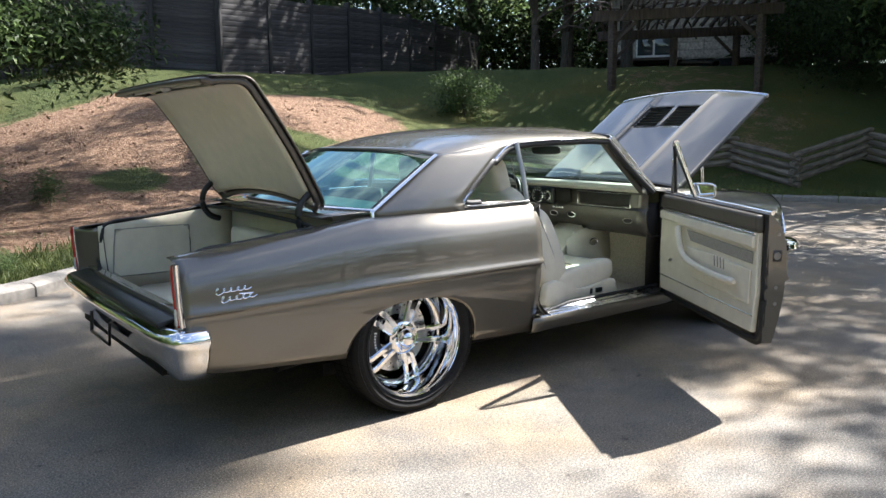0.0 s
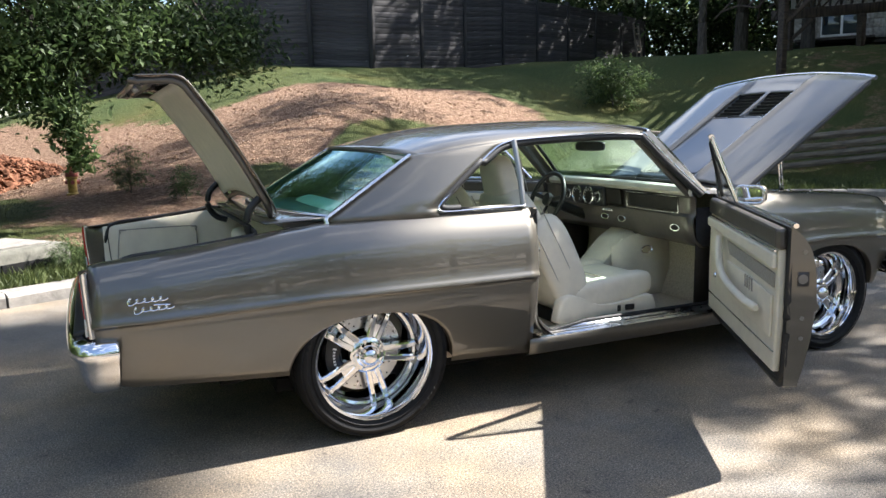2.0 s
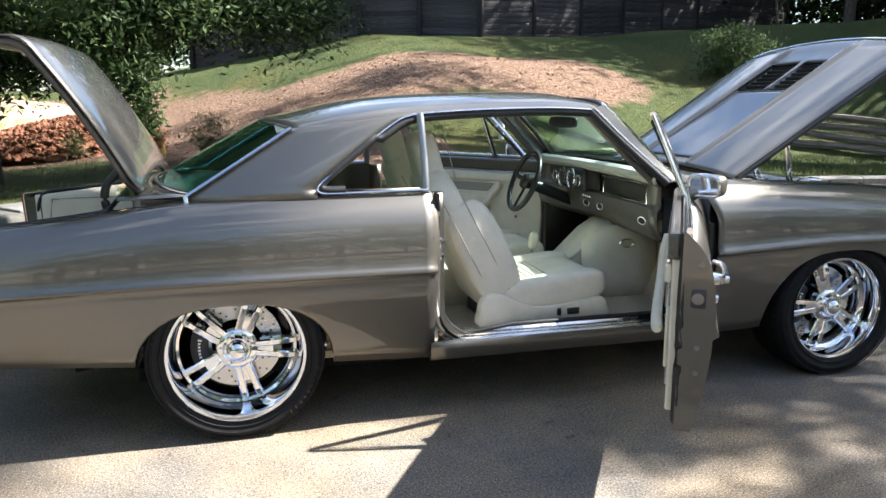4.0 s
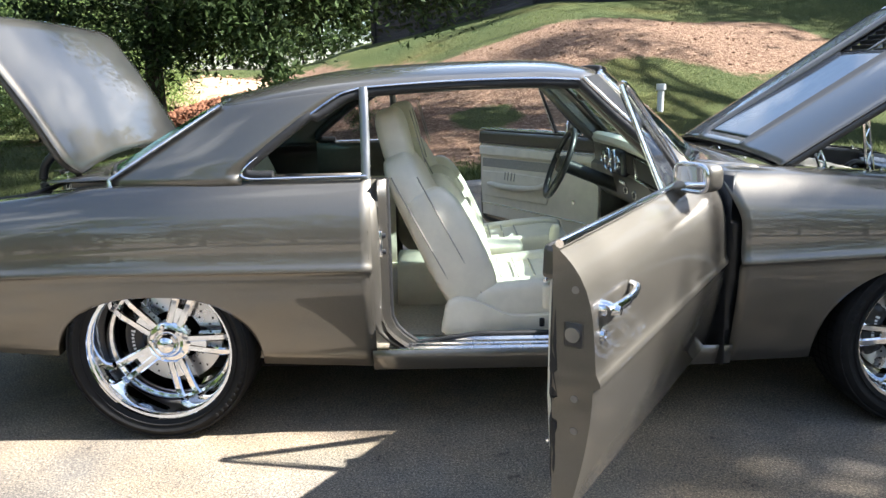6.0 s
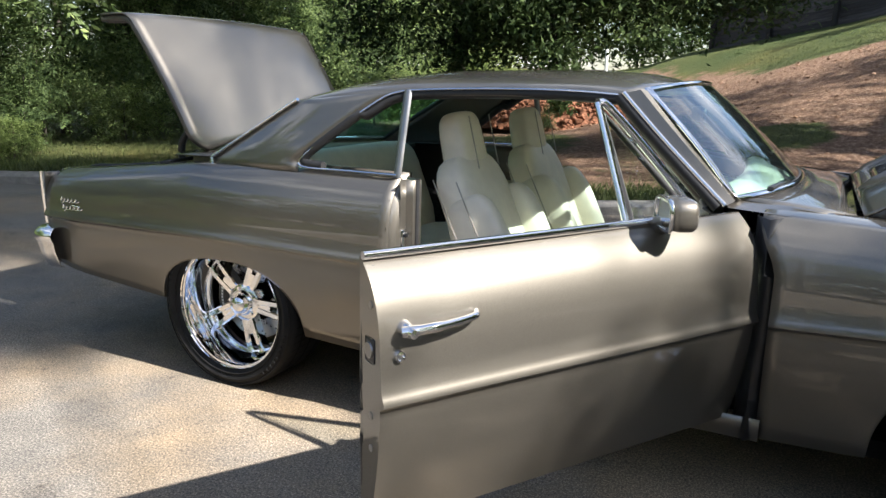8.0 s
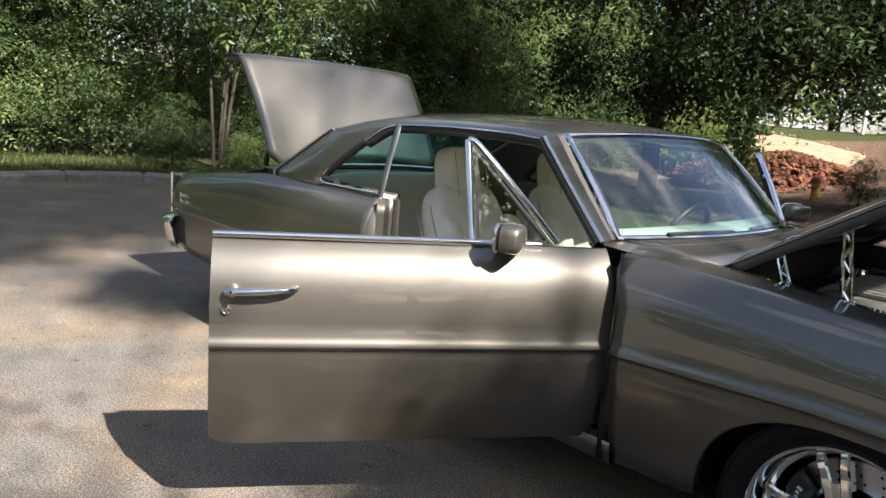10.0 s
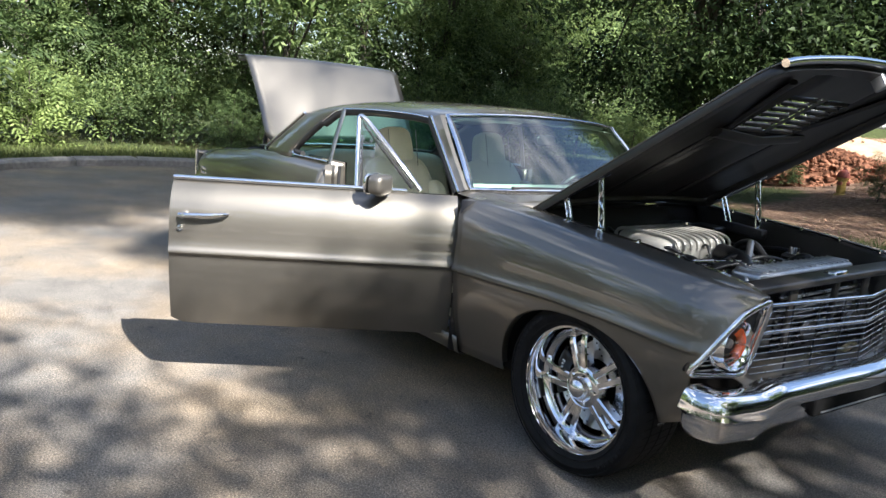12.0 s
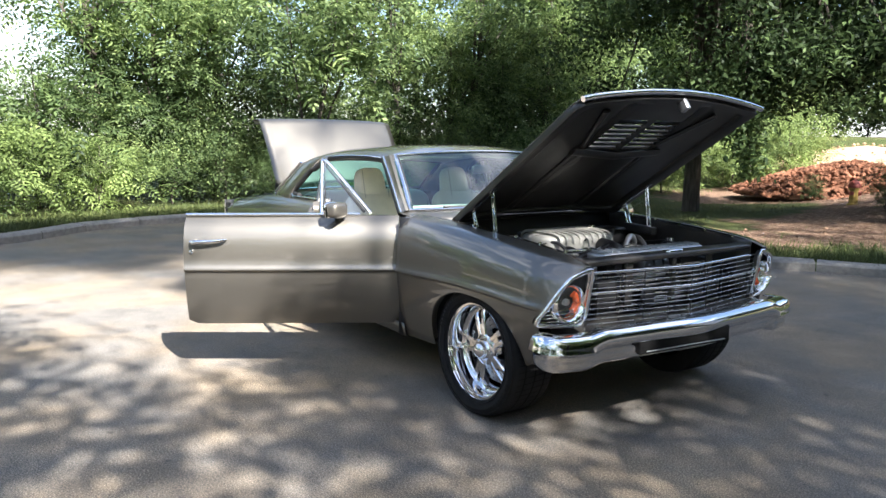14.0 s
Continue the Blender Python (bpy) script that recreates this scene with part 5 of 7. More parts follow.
def build_bay():
    """Engine bay: liners, bulkhead, engine."""
    for s in (-1, 1):
        sheet("inner_wing", [[(x, s * (0.655 - 0.02 * w), (shoulder(x) + 0.006) * (1 - w) + 0.42 * w) for x in np.linspace(2.33, 3.42, 8)] for w in (0, 0.04, 0.5, 1.0)], BAY, car, 0.004, "black inner wing")
        for x in np.linspace(2.55, 3.3, 5):
            lathe("wing_bolt", [(0, 0.905), (0.009, 0.903), (0.010, 0.89)], (x, s * 0.645, shoulder(x) - 0.885), CHROME, car, 8, 2)
    sheet("bulkhead", [[(2.34, y, z) for y in np.linspace(-0.66, 0.66, 5)] for z in (0.35, 0.6, 0.8, 0.90)] + [[(2.30, y, 0.955) for y in np.linspace(-0.66, 0.66, 5)], [(2.33, y, 0.972) for y in np.linspace(-0.66, 0.66, 5)]], BAY, car, 0.004)
    box("bay_floor", (1.15, 1.26, 0.02), (2.88, 0, 0.40), UNDER, car)
    box("slam_panel", (0.10, 1.28, 0.03), (3.38, 0, 0.862), BAY, car, bevel=0.01)
    tank = box("radiator_tank", (0.13, 0.78, 0.055), (3.24, 0.0, 0.850), SILVER, car, (0, 0, 0), 0.018, "ribbed silver radiator tank")
    for k in range(16):
        box("tank_rib", (0.10, 0.010, 0.012), (3.24, -0.36 + 0.048 * k, 0.880), SILVER, tank, bevel=0.004)
    box("engine_block", (0.62, 0.50, 0.28), (2.78, 0, 0.58), DARKMETAL, car, bevel=0.03)
    for s in (-1, 1):
        box("valve_cover", (0.56, 0.14, 0.09), (2.78, s * 0.26, 0.73), SILVER, car, (s * -28, 0, 0), 0.025)
    # Ribbed pale intake plenum.
    plen = pad("plenum", (0.33, 0.50, 0.13), (2.68, -0.06, 0.845), PLENUM, car, (0, 0, 0), 0.42, "pale cast plenum with raised ribs")
    for k in range(9):
        y = -0.26 + 0.05 * k
        pts = [(2.68 + 0.170 * math.copysign(abs(math.cos(g)) ** 0.45, math.cos(g)), y, 0.845 + 0.070 * abs(math.sin(g)) ** 0.45) for g in np.linspace(0.05, math.pi - 0.05, 17)]
        tube("plenum_rib", pts, 0.008, PLENUM, plen, 6, up=(0, 1, 0))
    rnd = random.Random(4)
    for k in range(22):
        x, y = 2.82 + rnd.random() * 0.35, rnd.uniform(-0.4, 0.45)
        a = Vector((x, y, 0.78 + rnd.random() * 0.05))
        b = a + Vector((rnd.uniform(-0.25, 0.25), rnd.uniform(-0.3, 0.3), rnd.uniform(-0.03, 0.04)))
        tube("hose", spline([a, (a + b) / 2 + Vector((0, 0, 0.05)), b, b + Vector((0, 0, -0.1))], 5), rnd.choice([0.006, 0.010, 0.016]), rnd.choice([BLACK, BLACK, BLACK, SILVER]), car, 8)
    tube("intake_pipe", spline([(2.86, 0.05, 0.84), (2.98, 0.02, 0.83), (3.08, -0.10, 0.80), (3.14, -0.25, 0.78)], 5), 0.045, BLACK, car, 14)
    tube("charge_pipe", spline([(2.92, 0.30, 0.80), (3.02, 0.22, 0.83), (3.10, 0.05, 0.83)], 5), 0.02, CHROME, car, 12)
    lathe("oil_cap", [(0, 0.835), (0.02, 0.834), (0.022, 0.80)], (2.98, 0.30, 0), YELLOW, car, 16, 2)
    # Drive pulleys at the front of the engine.
    for y, z, r in ((0.0, 0.62, 0.085), (0.16, 0.74, 0.05), (-0.16, 0.72, 0.055), (0.30, 0.70, 0.045)):
        lathe("pulley", [(0, 3.135), (r * 0.35, 3.135), (r * 0.4, 3.125), (r * 0.85, 3.120), (r, 3.13), (r, 3.09), (r * 0.5, 3.085)], (0, y, z), SILVER, car, 28, 0)
    # Loom and pipes along the wings, reservoirs, coil packs and the latch stay.
    for s, lift in ((-1, 0.80), (1, 0.83)):
        tube("wiring_loom", spline([(2.42, s * 0.60, lift), (2.65, s * 0.59, lift - 0.03), (2.90, s * 0.60, lift), (3.12, s * 0.56, lift - 0.05), (3.28, s * 0.50, lift - 0.06)], 5), 0.012, BLACK, car, 8)
        tube("fuel_rail", [(2.55, s * 0.20, 0.80), (3.00, s * 0.20, 0.80)], 0.011, CHROME, car, 10)
        for k in range(4):
            box("coil_pack", (0.07, 0.045, 0.05), (2.56 + 0.13 * k, s * 0.30, 0.795), BLACK, car, (s * -28, 0, 0), 0.008)
            tube("plug_lead", spline([(2.56 + 0.13 * k, s * 0.31, 0.81), (2.57 + 0.13 * k, s * 0.37, 0.80), (2.58 + 0.13 * k, s * 0.40, 0.70)], 4), 0.006, BLACK, car, 6)
    for x, y, r, h in ((2.46, 0.36, 0.055, 0.13), (2.98, 0.50, 0.055, 0.10), (2.50, 0.20, 0.035, 0.09)):
        res = lathe("reservoir", [(0, 0.74), (r, 0.74), (r, 0.74 + h * 0.85), (r * 0.7, 0.74 + h), (0, 0.74 + h)], (x, y, 0), BLACK, car, 20, 2)
        lathe("filler_cap", [(0, 0.775 + h), (r * 0.5, 0.773 + h), (r * 0.55, 0.738 + h)], (x, y, 0), CHROME, res, 16, 2)
    box("latch_stay", (0.02, 0.03, 0.22), (3.40, 0.02, 0.75), BAY, car, bevel=0.004)
    box("bonnet_latch", (0.06, 0.11, 0.035), (3.39, 0.02, 0.868), CHROME, car, (0, -12, 0), 0.008, "bright bonnet latch")
    for y in (-0.30, 0.32):
        box("support_stay", (0.015, 0.05, 0.24), (3.39, y, 0.74), BAY, car, (0, 0, 0), 0.004)
    for y in (-0.17, 0.20):
        lathe("horn", [(0, 3.42), (0.045, 3.418), (0.052, 3.405), (0.03, 3.385), (0, 3.385)], (0, y, 0.66), BLACK, car, 24, 0)
    for k in range(5):
        y = -0.45 + 0.22 * k
        tube("heater_hose", spline([(2.36, y * 0.4 + 0.1, 0.84), (2.44, y * 0.5, 0.88), (2.56, y * 0.6 + 0.05, 0.80)], 4), 0.011, BLACK, car, 8)
    tube("radiator_hose", spline([(3.00, 0.10, 0.76), (3.08, 0.20, 0.81), (3.14, 0.32, 0.83), (3.20, 0.34, 0.83)], 5), 0.024, BLACK, car, 12)
    tube("polished_brace", [(2.92, -0.30, 0.835), (3.06, 0.02, 0.845)], 0.013, CHROME, car, 10)
    box("alternator", (0.14, 0.14, 0.13), (3.04, 0.30, 0.73), SILVER, car, (20, 0, 0), 0.04)
    box("compressor", (0.15, 0.13, 0.12), (3.04, -0.28, 0.72), SILVER, car, (0, 10, 0), 0.04)
    box("fuse_box", (0.16, 0.12, 0.10), (2.50, 0.50, 0.84), BLACK, car, bevel=0.012)
    lathe("master_cylinder", [(0, 2.36), (0.09, 2.36), (0.10, 2.40), (0.09, 2.44), (0, 2.45)], (0, 0.38, 0.80), DARKMETAL, car, 24, 0)


def build_cabin():
    box("floor_pan", (2.0, 1.46, 0.03), (1.22, 0, 0.285), CARPET, car, label="beige carpeted floor")
    box("underbody", (3.3, 1.3, 0.06), (1.25, 0, 0.235), UNDER, car)
    box("rear_underbody", (0.9, 1.3, 0.12), (-0.70, 0, 0.42), UNDER, car)
    sheet("toe_board", [[(2.16, y, 0.30) for y in (-0.72, 0, 0.72)], [(2.26, y, 0.5) for y in (-0.72, 0, 0.72)], [(2.26, y, 0.96) for y in (-0.72, 0, 0.72)]], CARPET, car, 0.006)
    for s in (-1, 1):
        sheet("kick_panel", [[(x, s * 0.715, z) for x in (1.95, 2.1, 2.24)] for z in (0.30, 0.6, 0.9)], WALNUT, car, 0.006)
        sheet("rear_side_trim", [[(x, s * 0.70, z) for x in (0.37, 0.6, 0.79)] for z in (0.30, 0.55, 0.8, 0.975)], LEATHER, car, 0.02, "cream rear side trim")
        sheet("rear_side_rail", [[(x, s * 0.685, z) for x in (0.37, 0.6, 0.79)] for z in (0.80, 0.86, 0.95, 0.985)], TRIM, car, 0.03, "taupe rear side rail")
    # Front seats.
    def seat(y):
        base = pad("front_seat", (0.54, 0.50, 0.17), (1.44, y, 0.445), LEATHER, car, (0, -6, 0), 0.42, "cream leather bucket seat with high backrest", bow=0.0)
        for sg in (-1, 1):
            pad("side_bolster", (0.54, 0.11, 0.15), (1.44, y + sg * 0.215, 0.475), LEATHER, base, (0, -6, 0), 0.5)
            pad("back_bolster", (0.235, 0.115, 0.52), (1.105, y + sg * 0.210, 0.665), LEATHER, base, (0, -26, 0), 0.62)
        pad("backrest", (0.165, 0.52, 0.70), (1.025, y, 0.72), LEATHER, base, (0, -25, 0), 0.48, "cream leather backrest with stitched seams", taper=0.12)
        pad("head_restraint", (0.125, 0.26, 0.26), (0.880, y, 1.085), LEATHER, base, (0, -14, 0), 0.5, taper=0.2)
        side = spline([(1.085, 0, 0.33), (1.065, 0, 0.40), (1.085, 0, 0.465), (1.14, 0, 0.487), (1.22, 0, 0.462), (1.33, 0, 0.415), (1.5, 0, 0.418), (1.66, 0, 0.44), (1.70, 0, 0.40), (1.685, 0, 0.34), (1.4, 0, 0.315)], 3, True)
        k = len(side)
        rings = [[(p.x + (1.36 - p.x) * q, y - w, p.z + (0.39 - p.z) * q) for p in side] for w, q in ((0.235, 0.0), (0.277, 0.0), (0.287, 0.03), (0.291, 0.09))]
        link("seat_valance", [p for r in rings for p in r], quads(4, k, 0, False, True) + [tuple(range(3 * k, 4 * k))], LEATHER, base, "", True, 50)
        box("seat_switch", (0.06, 0.012, 0.03), (1.52, y - 0.293, 0.385), BLACK, base, bevel=0.004)
        box("seat_switch", (0.02, 0.012, 0.035), (1.45, y - 0.292, 0.385), BLACK, base, bevel=0.004)
        box("seat_rail", (0.5, 0.42, 0.07), (1.40, y, 0.325), BLACK, base, bevel=0.01)
        for k in range(4):
            tube("seat_pleat", [(1.30 + 0.07 * k, y - 0.16, 0.537 - 0.002 * k), (1.30 + 0.07 * k, y + 0.16, 0.537 - 0.002 * k)], 0.004, LEATHER_D, base, 6)
        for dx in (0.055, -0.045):
            st = [Vector((1.17 - 0.25 * t + dx, y - 0.2665 + 0.012 * (2 * t - 1) ** 2, 0.48 + 0.48 * t)) for t in np.linspace(0, 1, 10)]
            tube("stitching", st, 0.0028, LEATHER_D, base, 6)
        for sg in (-1, 1):
            tube("stitching", [Vector((0.94 - 0.055 * t, y + sg * 0.10, 1.00 + 0.205 * t)) + Vector((0.062, 0, 0)) for t in np.linspace(0, 1, 6)], 0.0025, LEATHER_D, base, 6)
    seat(-0.40)
    seat(0.37)
    rear = pad("rear_seat", (0.50, 1.28, 0.20), (0.42, 0, 0.46), LEATHER, car, (0, -6, 0), 0.3, "cream leather rear bench")
    pad("rear_backrest", (0.18, 1.28, 0.56), (0.12, 0, 0.72), LEATHER, rear, (0, -22, 0), 0.32)
    for y in (-0.34, 0, 0.34):
        tube("rear_seam", [(0.20, y, 0.52), (0.13, y, 0.75), (0.06, y, 0.95)], 0.005, LEATHER_D, rear, 6)
    box("parcel_shelf", (0.42, 1.34, 0.02), (-0.13, 0, 0.955), TRIM, car)
    # Dash.
    ys = np.linspace(-0.745, 0.745, 15)
    prof = [(1.955, 1.012), (1.915, 1.018), (1.890, 1.008), (1.880, 0.988), (1.893, 0.968)]
    sheet("dash_pad", [[(1.968 + 0.155 * (1 - min(1, abs(y) / 0.715) ** 2.3), y * 0.95, 0.988), (1.955 + 0.10 * (1 - (y / 0.75) ** 2), y * 0.97, 1.000)] + [(x + 0.05 * (1 - (y / 0.75) ** 2), y, z) for x, z in prof] for y in ys], DASHPAD, car, 0.008, "cream padded dash top")
    prof = [(1.895, 0.969), (1.92, 0.955), (1.925, 0.862), (1.905, 0.845), (1.905, 0.79), (1.93, 0.72), (1.98, 0.68), (2.1, 0.68)]
    dash = sheet("dashboard", [[(x + 0.05 * (1 - (y / 0.71) ** 2), y, z) for x, z in prof] for y in ys], TRIM, car, 0.008, "taupe painted dashboard")
    xd = 1.930
    box("gauge_pod", (0.07, 0.50, 0.13), (xd + 0.02, 0.34, 0.905), BLACK, dash, (0, -8, 0), 0.02)
    for y, r in ((0.24, 0.058), (0.37, 0.058), (0.475, 0.036), (0.14, 0.036)):
        g = lathe("gauge", [(0, xd - 0.020), (r * 0.85, xd - 0.020), (r * 0.9, xd - 0.028), (r, xd - 0.026), (r * 1.03, xd)], (0, y, 0.905), CHROME, dash, 24, 0)
        lathe("gauge_face", [(0, xd - 0.0215), (r * 0.84, xd - 0.0215)], (0, y, 0.905), BLACK, dash, 24, 0)
        for k in range(9):
            an = math.radians(-40 + 260 * k / 8)
            box("gauge_tick", (0.002, 0.004, r * 0.22), (xd - 0.023, y - r * 0.68 * math.cos(an), 0.905 + r * 0.68 * math.sin(an)), WHITEPAINT, dash, (90 - math.degrees(an), 0, 0))
    box("radio_screen", (0.02, 0.17, 0.10), (xd + 0.020, 0.03, 0.912), WALNUT, dash, (0, -8, 0), 0.006)
    box("glovebox_panel", (0.02, 0.44, 0.085), (xd + 0.010, -0.37, 0.912), WALNUT, dash, (0, -8, 0), 0.006, "dark glovebox panel")
    tube("glovebox_trim", [(xd - 0.004, -0.59, 0.955), (xd - 0.002, -0.13, 0.955), (xd + 0.004, -0.13, 0.86), (xd + 0.002, -0.59, 0.86)], 0.004, CHROME, dash, 6, True)
    for y in (0.11, -0.06, -0.585):
        xv = 1.905 + 0.05 * (1 - (y / 0.71) ** 2) - 0.006
        ring = [(xv, y + 0.036 * math.cos(g), 0.778 + 0.017 * math.sin(g)) for g in np.linspace(0, 2 * math.pi, 25)[:-1]]
        tube("dash_vent", ring, 0.0035, CHROME, dash, 6, True, up=(1, 0, 0), label="slim oval air vent")
        link("vent_face", [(xv - 0.001, p[1], p[2]) for p in ring], [tuple(range(24))], WALNUT, dash, smooth=False)
    for k in range(4):
        box("dash_switch", (0.012, 0.022, 0.014), (xd - 0.016, 0.0 - 0.028 * k + 0.08, 0.828), CHROME, dash, bevel=0.003)
    # Steering wheel and column.
    c, m = Vector((1.665, 0.37, 0.885)), Matrix.Rotation(radians(22), 4, "Y")
    ring = [c + m @ Vector((0, 0.178 * math.cos(g), 0.178 * math.sin(g))) for g in np.linspace(0, 2 * math.pi, 41)[:-1]]
    wheel = tube("steering_wheel", ring, 0.0155, BLACK, car, 10, True, up=(1, 0, 0.2), label="black leather three-spoke steering wheel")
    for g in (0.15, math.pi - 0.15, -math.pi / 2):
        tube("wheel_spoke", [c + m @ Vector((0.02, 0.03 * math.cos(g), 0.03 * math.sin(g))), c + m @ Vector((0, 0.172 * math.cos(g), 0.172 * math.sin(g)))], 0.016, BLACK, wheel, 8, flat=0.4, up=(1, 0, 0))
    v, f = lathe_geo([(0, -0.012), (0.04, -0.008), (0.048, 0.01), (0.03, 0.05)], (0, 0, 0), 20, 0)
    link("horn_pad", [c + m @ q for q in v], f, BLACK, wheel)
    tube("steering_column", [c + m @ Vector((0.03, 0, 0)), c + m @ Vector((0.36, 0, 0))], 0.035, BLACK, wheel, 14)
    # Console and shifter.
    sheet("console", [[(x, -0.15, 0.30), (x, -0.13, z - 0.02), (x, -0.11, z), (x, 0, z + 0.01), (x, 0.11, z), (x, 0.13, z - 0.02), (x, 0.15, 0.30)] for x, z in ((0.85, 0.50), (1.2, 0.50), (1.35, 0.47), (1.6, 0.46), (1.75, 0.50), (1.90, 0.64), (2.0, 0.70))], LEATHER, car, 0.006, "cream centre console")
    tube("console_rail", spline([(1.36, -0.125, 0.48), (1.6, -0.125, 0.475), (1.76, -0.13, 0.52), (1.90, -0.13, 0.66)], 4), 0.012, LEATHER, car, 8)
    sh = tube("gear_lever", [(1.58, 0.02, 0.47), (1.59, 0.02, 0.55)], 0.012, CHROME, car, 8)
    pad("gear_knob", (0.05, 0.05, 0.10), (1.595, 0.02, 0.59), LEATHER, sh, (0, 8, 0), 0.7)
    pad("console_lid", (0.32, 0.20, 0.06), (1.28, 0.0, 0.535), LEATHER, car, (0, 0, 0), 0.4)
    sheet("tunnel_side", [[(x, -0.15 - 0.05 * w, 0.30 + (z - 0.30) * (1 - w)) for w in (0, 0.3, 0.7, 1.0)] for x, z in ((1.80, 0.62), (1.95, 0.68), (2.10, 0.70), (2.24, 0.72))], LEATHER, car, 0.006, "cream footwell side panel")
    for at, sc in (((2.064, -0.165, 0.585), 0.036),):
        v, f = lathe_geo([(0, -0.008), (0.7 * sc, -0.007), (0.85 * sc, -0.014), (sc, -0.010), (1.08 * sc, 0.01)], (0, 0, 0), 24)
        link("courtesy_lamp", [Vector((at[0] + q[0] * 1.35, at[1] + q[1], at[2] + q[2] * 0.75)) for q in v], f, CHROME, car, "oval chrome courtesy lamp")
    # Mirror and visors under the screen.
    pad("rear_view_mirror", (0.03, 0.22, 0.06), (1.745, 0.0, 1.236), BLACK, car, (0, 0, 18), 0.5)
    for s in (-1, 1):
        pad("sun_visor", (0.16, 0.48, 0.02), (1.60, s * 0.34, 1.325), DASHPAD, car, (0, 6, 0), 0.3)
    for s in (-1, 1):
        box("wiper", (0.02, 0.40, 0.012), (2.10, s * 0.28 - 0.05, 1.022), BLACK, car, (0, 0, s * 8), 0.003)


def build_badge():
    """Chrome script badge on each rear quarter, drawn as plain strokes."""
    for s in (-1, 1):
        for z0, x0, n in ((0.728, -0.995, 5), (0.694, -0.975, 5)):
            pts = []
            for i in range(n * 12 + 1):
                t = i / (n * 12)
                g = t * n * 2 * math.pi
                tall = 1.5 if t < 0.2 else 0.85
                dz = 0.0095 * math.sin(g) * tall
                x = x0 + 0.140 * t + 0.5 * dz + 0.0095 * math.cos(g)
                z = z0 + dz + 0.006 * t
                pts.append((x, s * (side_y(x, z) + 0.004), z))
            tube("badge", pts, 0.0024, CHROME, car, 6, label="chrome script badge")
        pts = [(-0.90 + 0.06 * t, s * (side_y(-0.88, 0.722) + 0.004), 0.712 - 0.004 * t) for t in (0, 0.5, 1)]
        tube("badge_stroke", pts, 0.003, CHROME, car, 6)


build_badge()
build_sides()
build_roof()
build_wheels()
build_door(-1)
build_door(1)
build_hood()
build_boot()
build_bumpers()
build_front()
build_bay()
build_cabin()


# ---------------------------------------------------------------- plants
def leaf_mesh(name, centres, size, mat, seed, droop=0.25, narrow=0.38):
    """Many small folded leaves, one at each centre."""
    rng = np.random.default_rng(seed)
    n = len(centres)
    w = rng.normal(size=(n, 3)) * 0.62 + np.array([0, 0, 0.75])
    w /= np.linalg.norm(w, axis=1)[:, None]
    d = np.cross(w, rng.normal(size=(n, 3)))
    d[:, 2] -= droop
    d /= np.linalg.norm(d, axis=1)[:, None]
    s = np.cross(d, w)
    s /= np.linalg.norm(s, axis=1)[:, None]
    w = np.cross(s, d)
    L = size * rng.uniform(0.6, 1.35, (n, 1))
    c = np.asarray(centres)
    v = np.empty((n, 4, 3))
    v[:, 0] = c - d * L * 0.5
    v[:, 1] = c + s * L * narrow * 0.5 + w * L * 0.10
    v[:, 2] = c + d * L * 0.5
    v[:, 3] = c - s * L * narrow * 0.5 + w * L * 0.10
    me = bpy.data.meshes.new(name)
    me.vertices.add(n * 4)
    me.vertices.foreach_set("co", v.ravel())
    me.loops.add(n * 4)
    me.loops.foreach_set("vertex_index", np.arange(n * 4))
    me.polygons.add(n)
    me.polygons.foreach_set("loop_start", np.arange(0, n * 4, 4))
    me.update()
    me.validate()
    me.materials.append(mat)
    return me


def spray_mesh(name, centres, size, mat, seed, pairs=4):
    """Compound leaves: pairs of narrow leaflets along a drooping stalk, one spray at each centre."""
    rng = np.random.default_rng(seed)
    n = len(centres)
    a = rng.normal(size=(n, 3)) * np.array([1, 1, 0.35]) + np.array([0, 0, -0.25])
    a /= np.linalg.norm(a, axis=1)[:, None]
    w = rng.normal(size=(n, 3)) * 0.45 + np.array([0, 0, 1.0])
    sd = np.cross(a, w)
    sd /= np.linalg.norm(sd, axis=1)[:, None]
    w = np.cross(sd, a)
    c = np.asarray(centres)
    size = size * rng.uniform(0.7, 1.3, (n, 1))
    quad = []
    for k in range(2 * pairs + 1):
        t = (k // 2 + 0.7) / pairs
        sg = (0 if k == 2 * pairs else 1 - 2 * (k % 2))
        base = c + a * size * 3.0 * min(t, 1.0) - w * size * 0.6 * t * t
        d = a * (0.45 if sg else 1.0) + sd * (0.9 * sg) - w * 0.25
        d /= np.linalg.norm(d, axis=1)[:, None]
        e = np.cross(d, w)
        e /= np.linalg.norm(e, axis=1)[:, None]
        quad.append(np.stack([base, base + d * size * 0.45 + e * size * 0.19, base + d * size, base + d * size * 0.45 - e * size * 0.19], 1))
    v = np.concatenate(quad)
    m = len(v)
    me = bpy.data.meshes.new(name)
    me.vertices.add(m * 4)
    me.vertices.foreach_set("co", v.ravel())
    me.loops.add(m * 4)
    me.loops.foreach_set("vertex_index", np.arange(m * 4))
    me.polygons.add(m)
    me.polygons.foreach_set("loop_start", np.arange(0, m * 4, 4))
    me.update()
    me.validate()
    me.materials.append(mat)
    return me


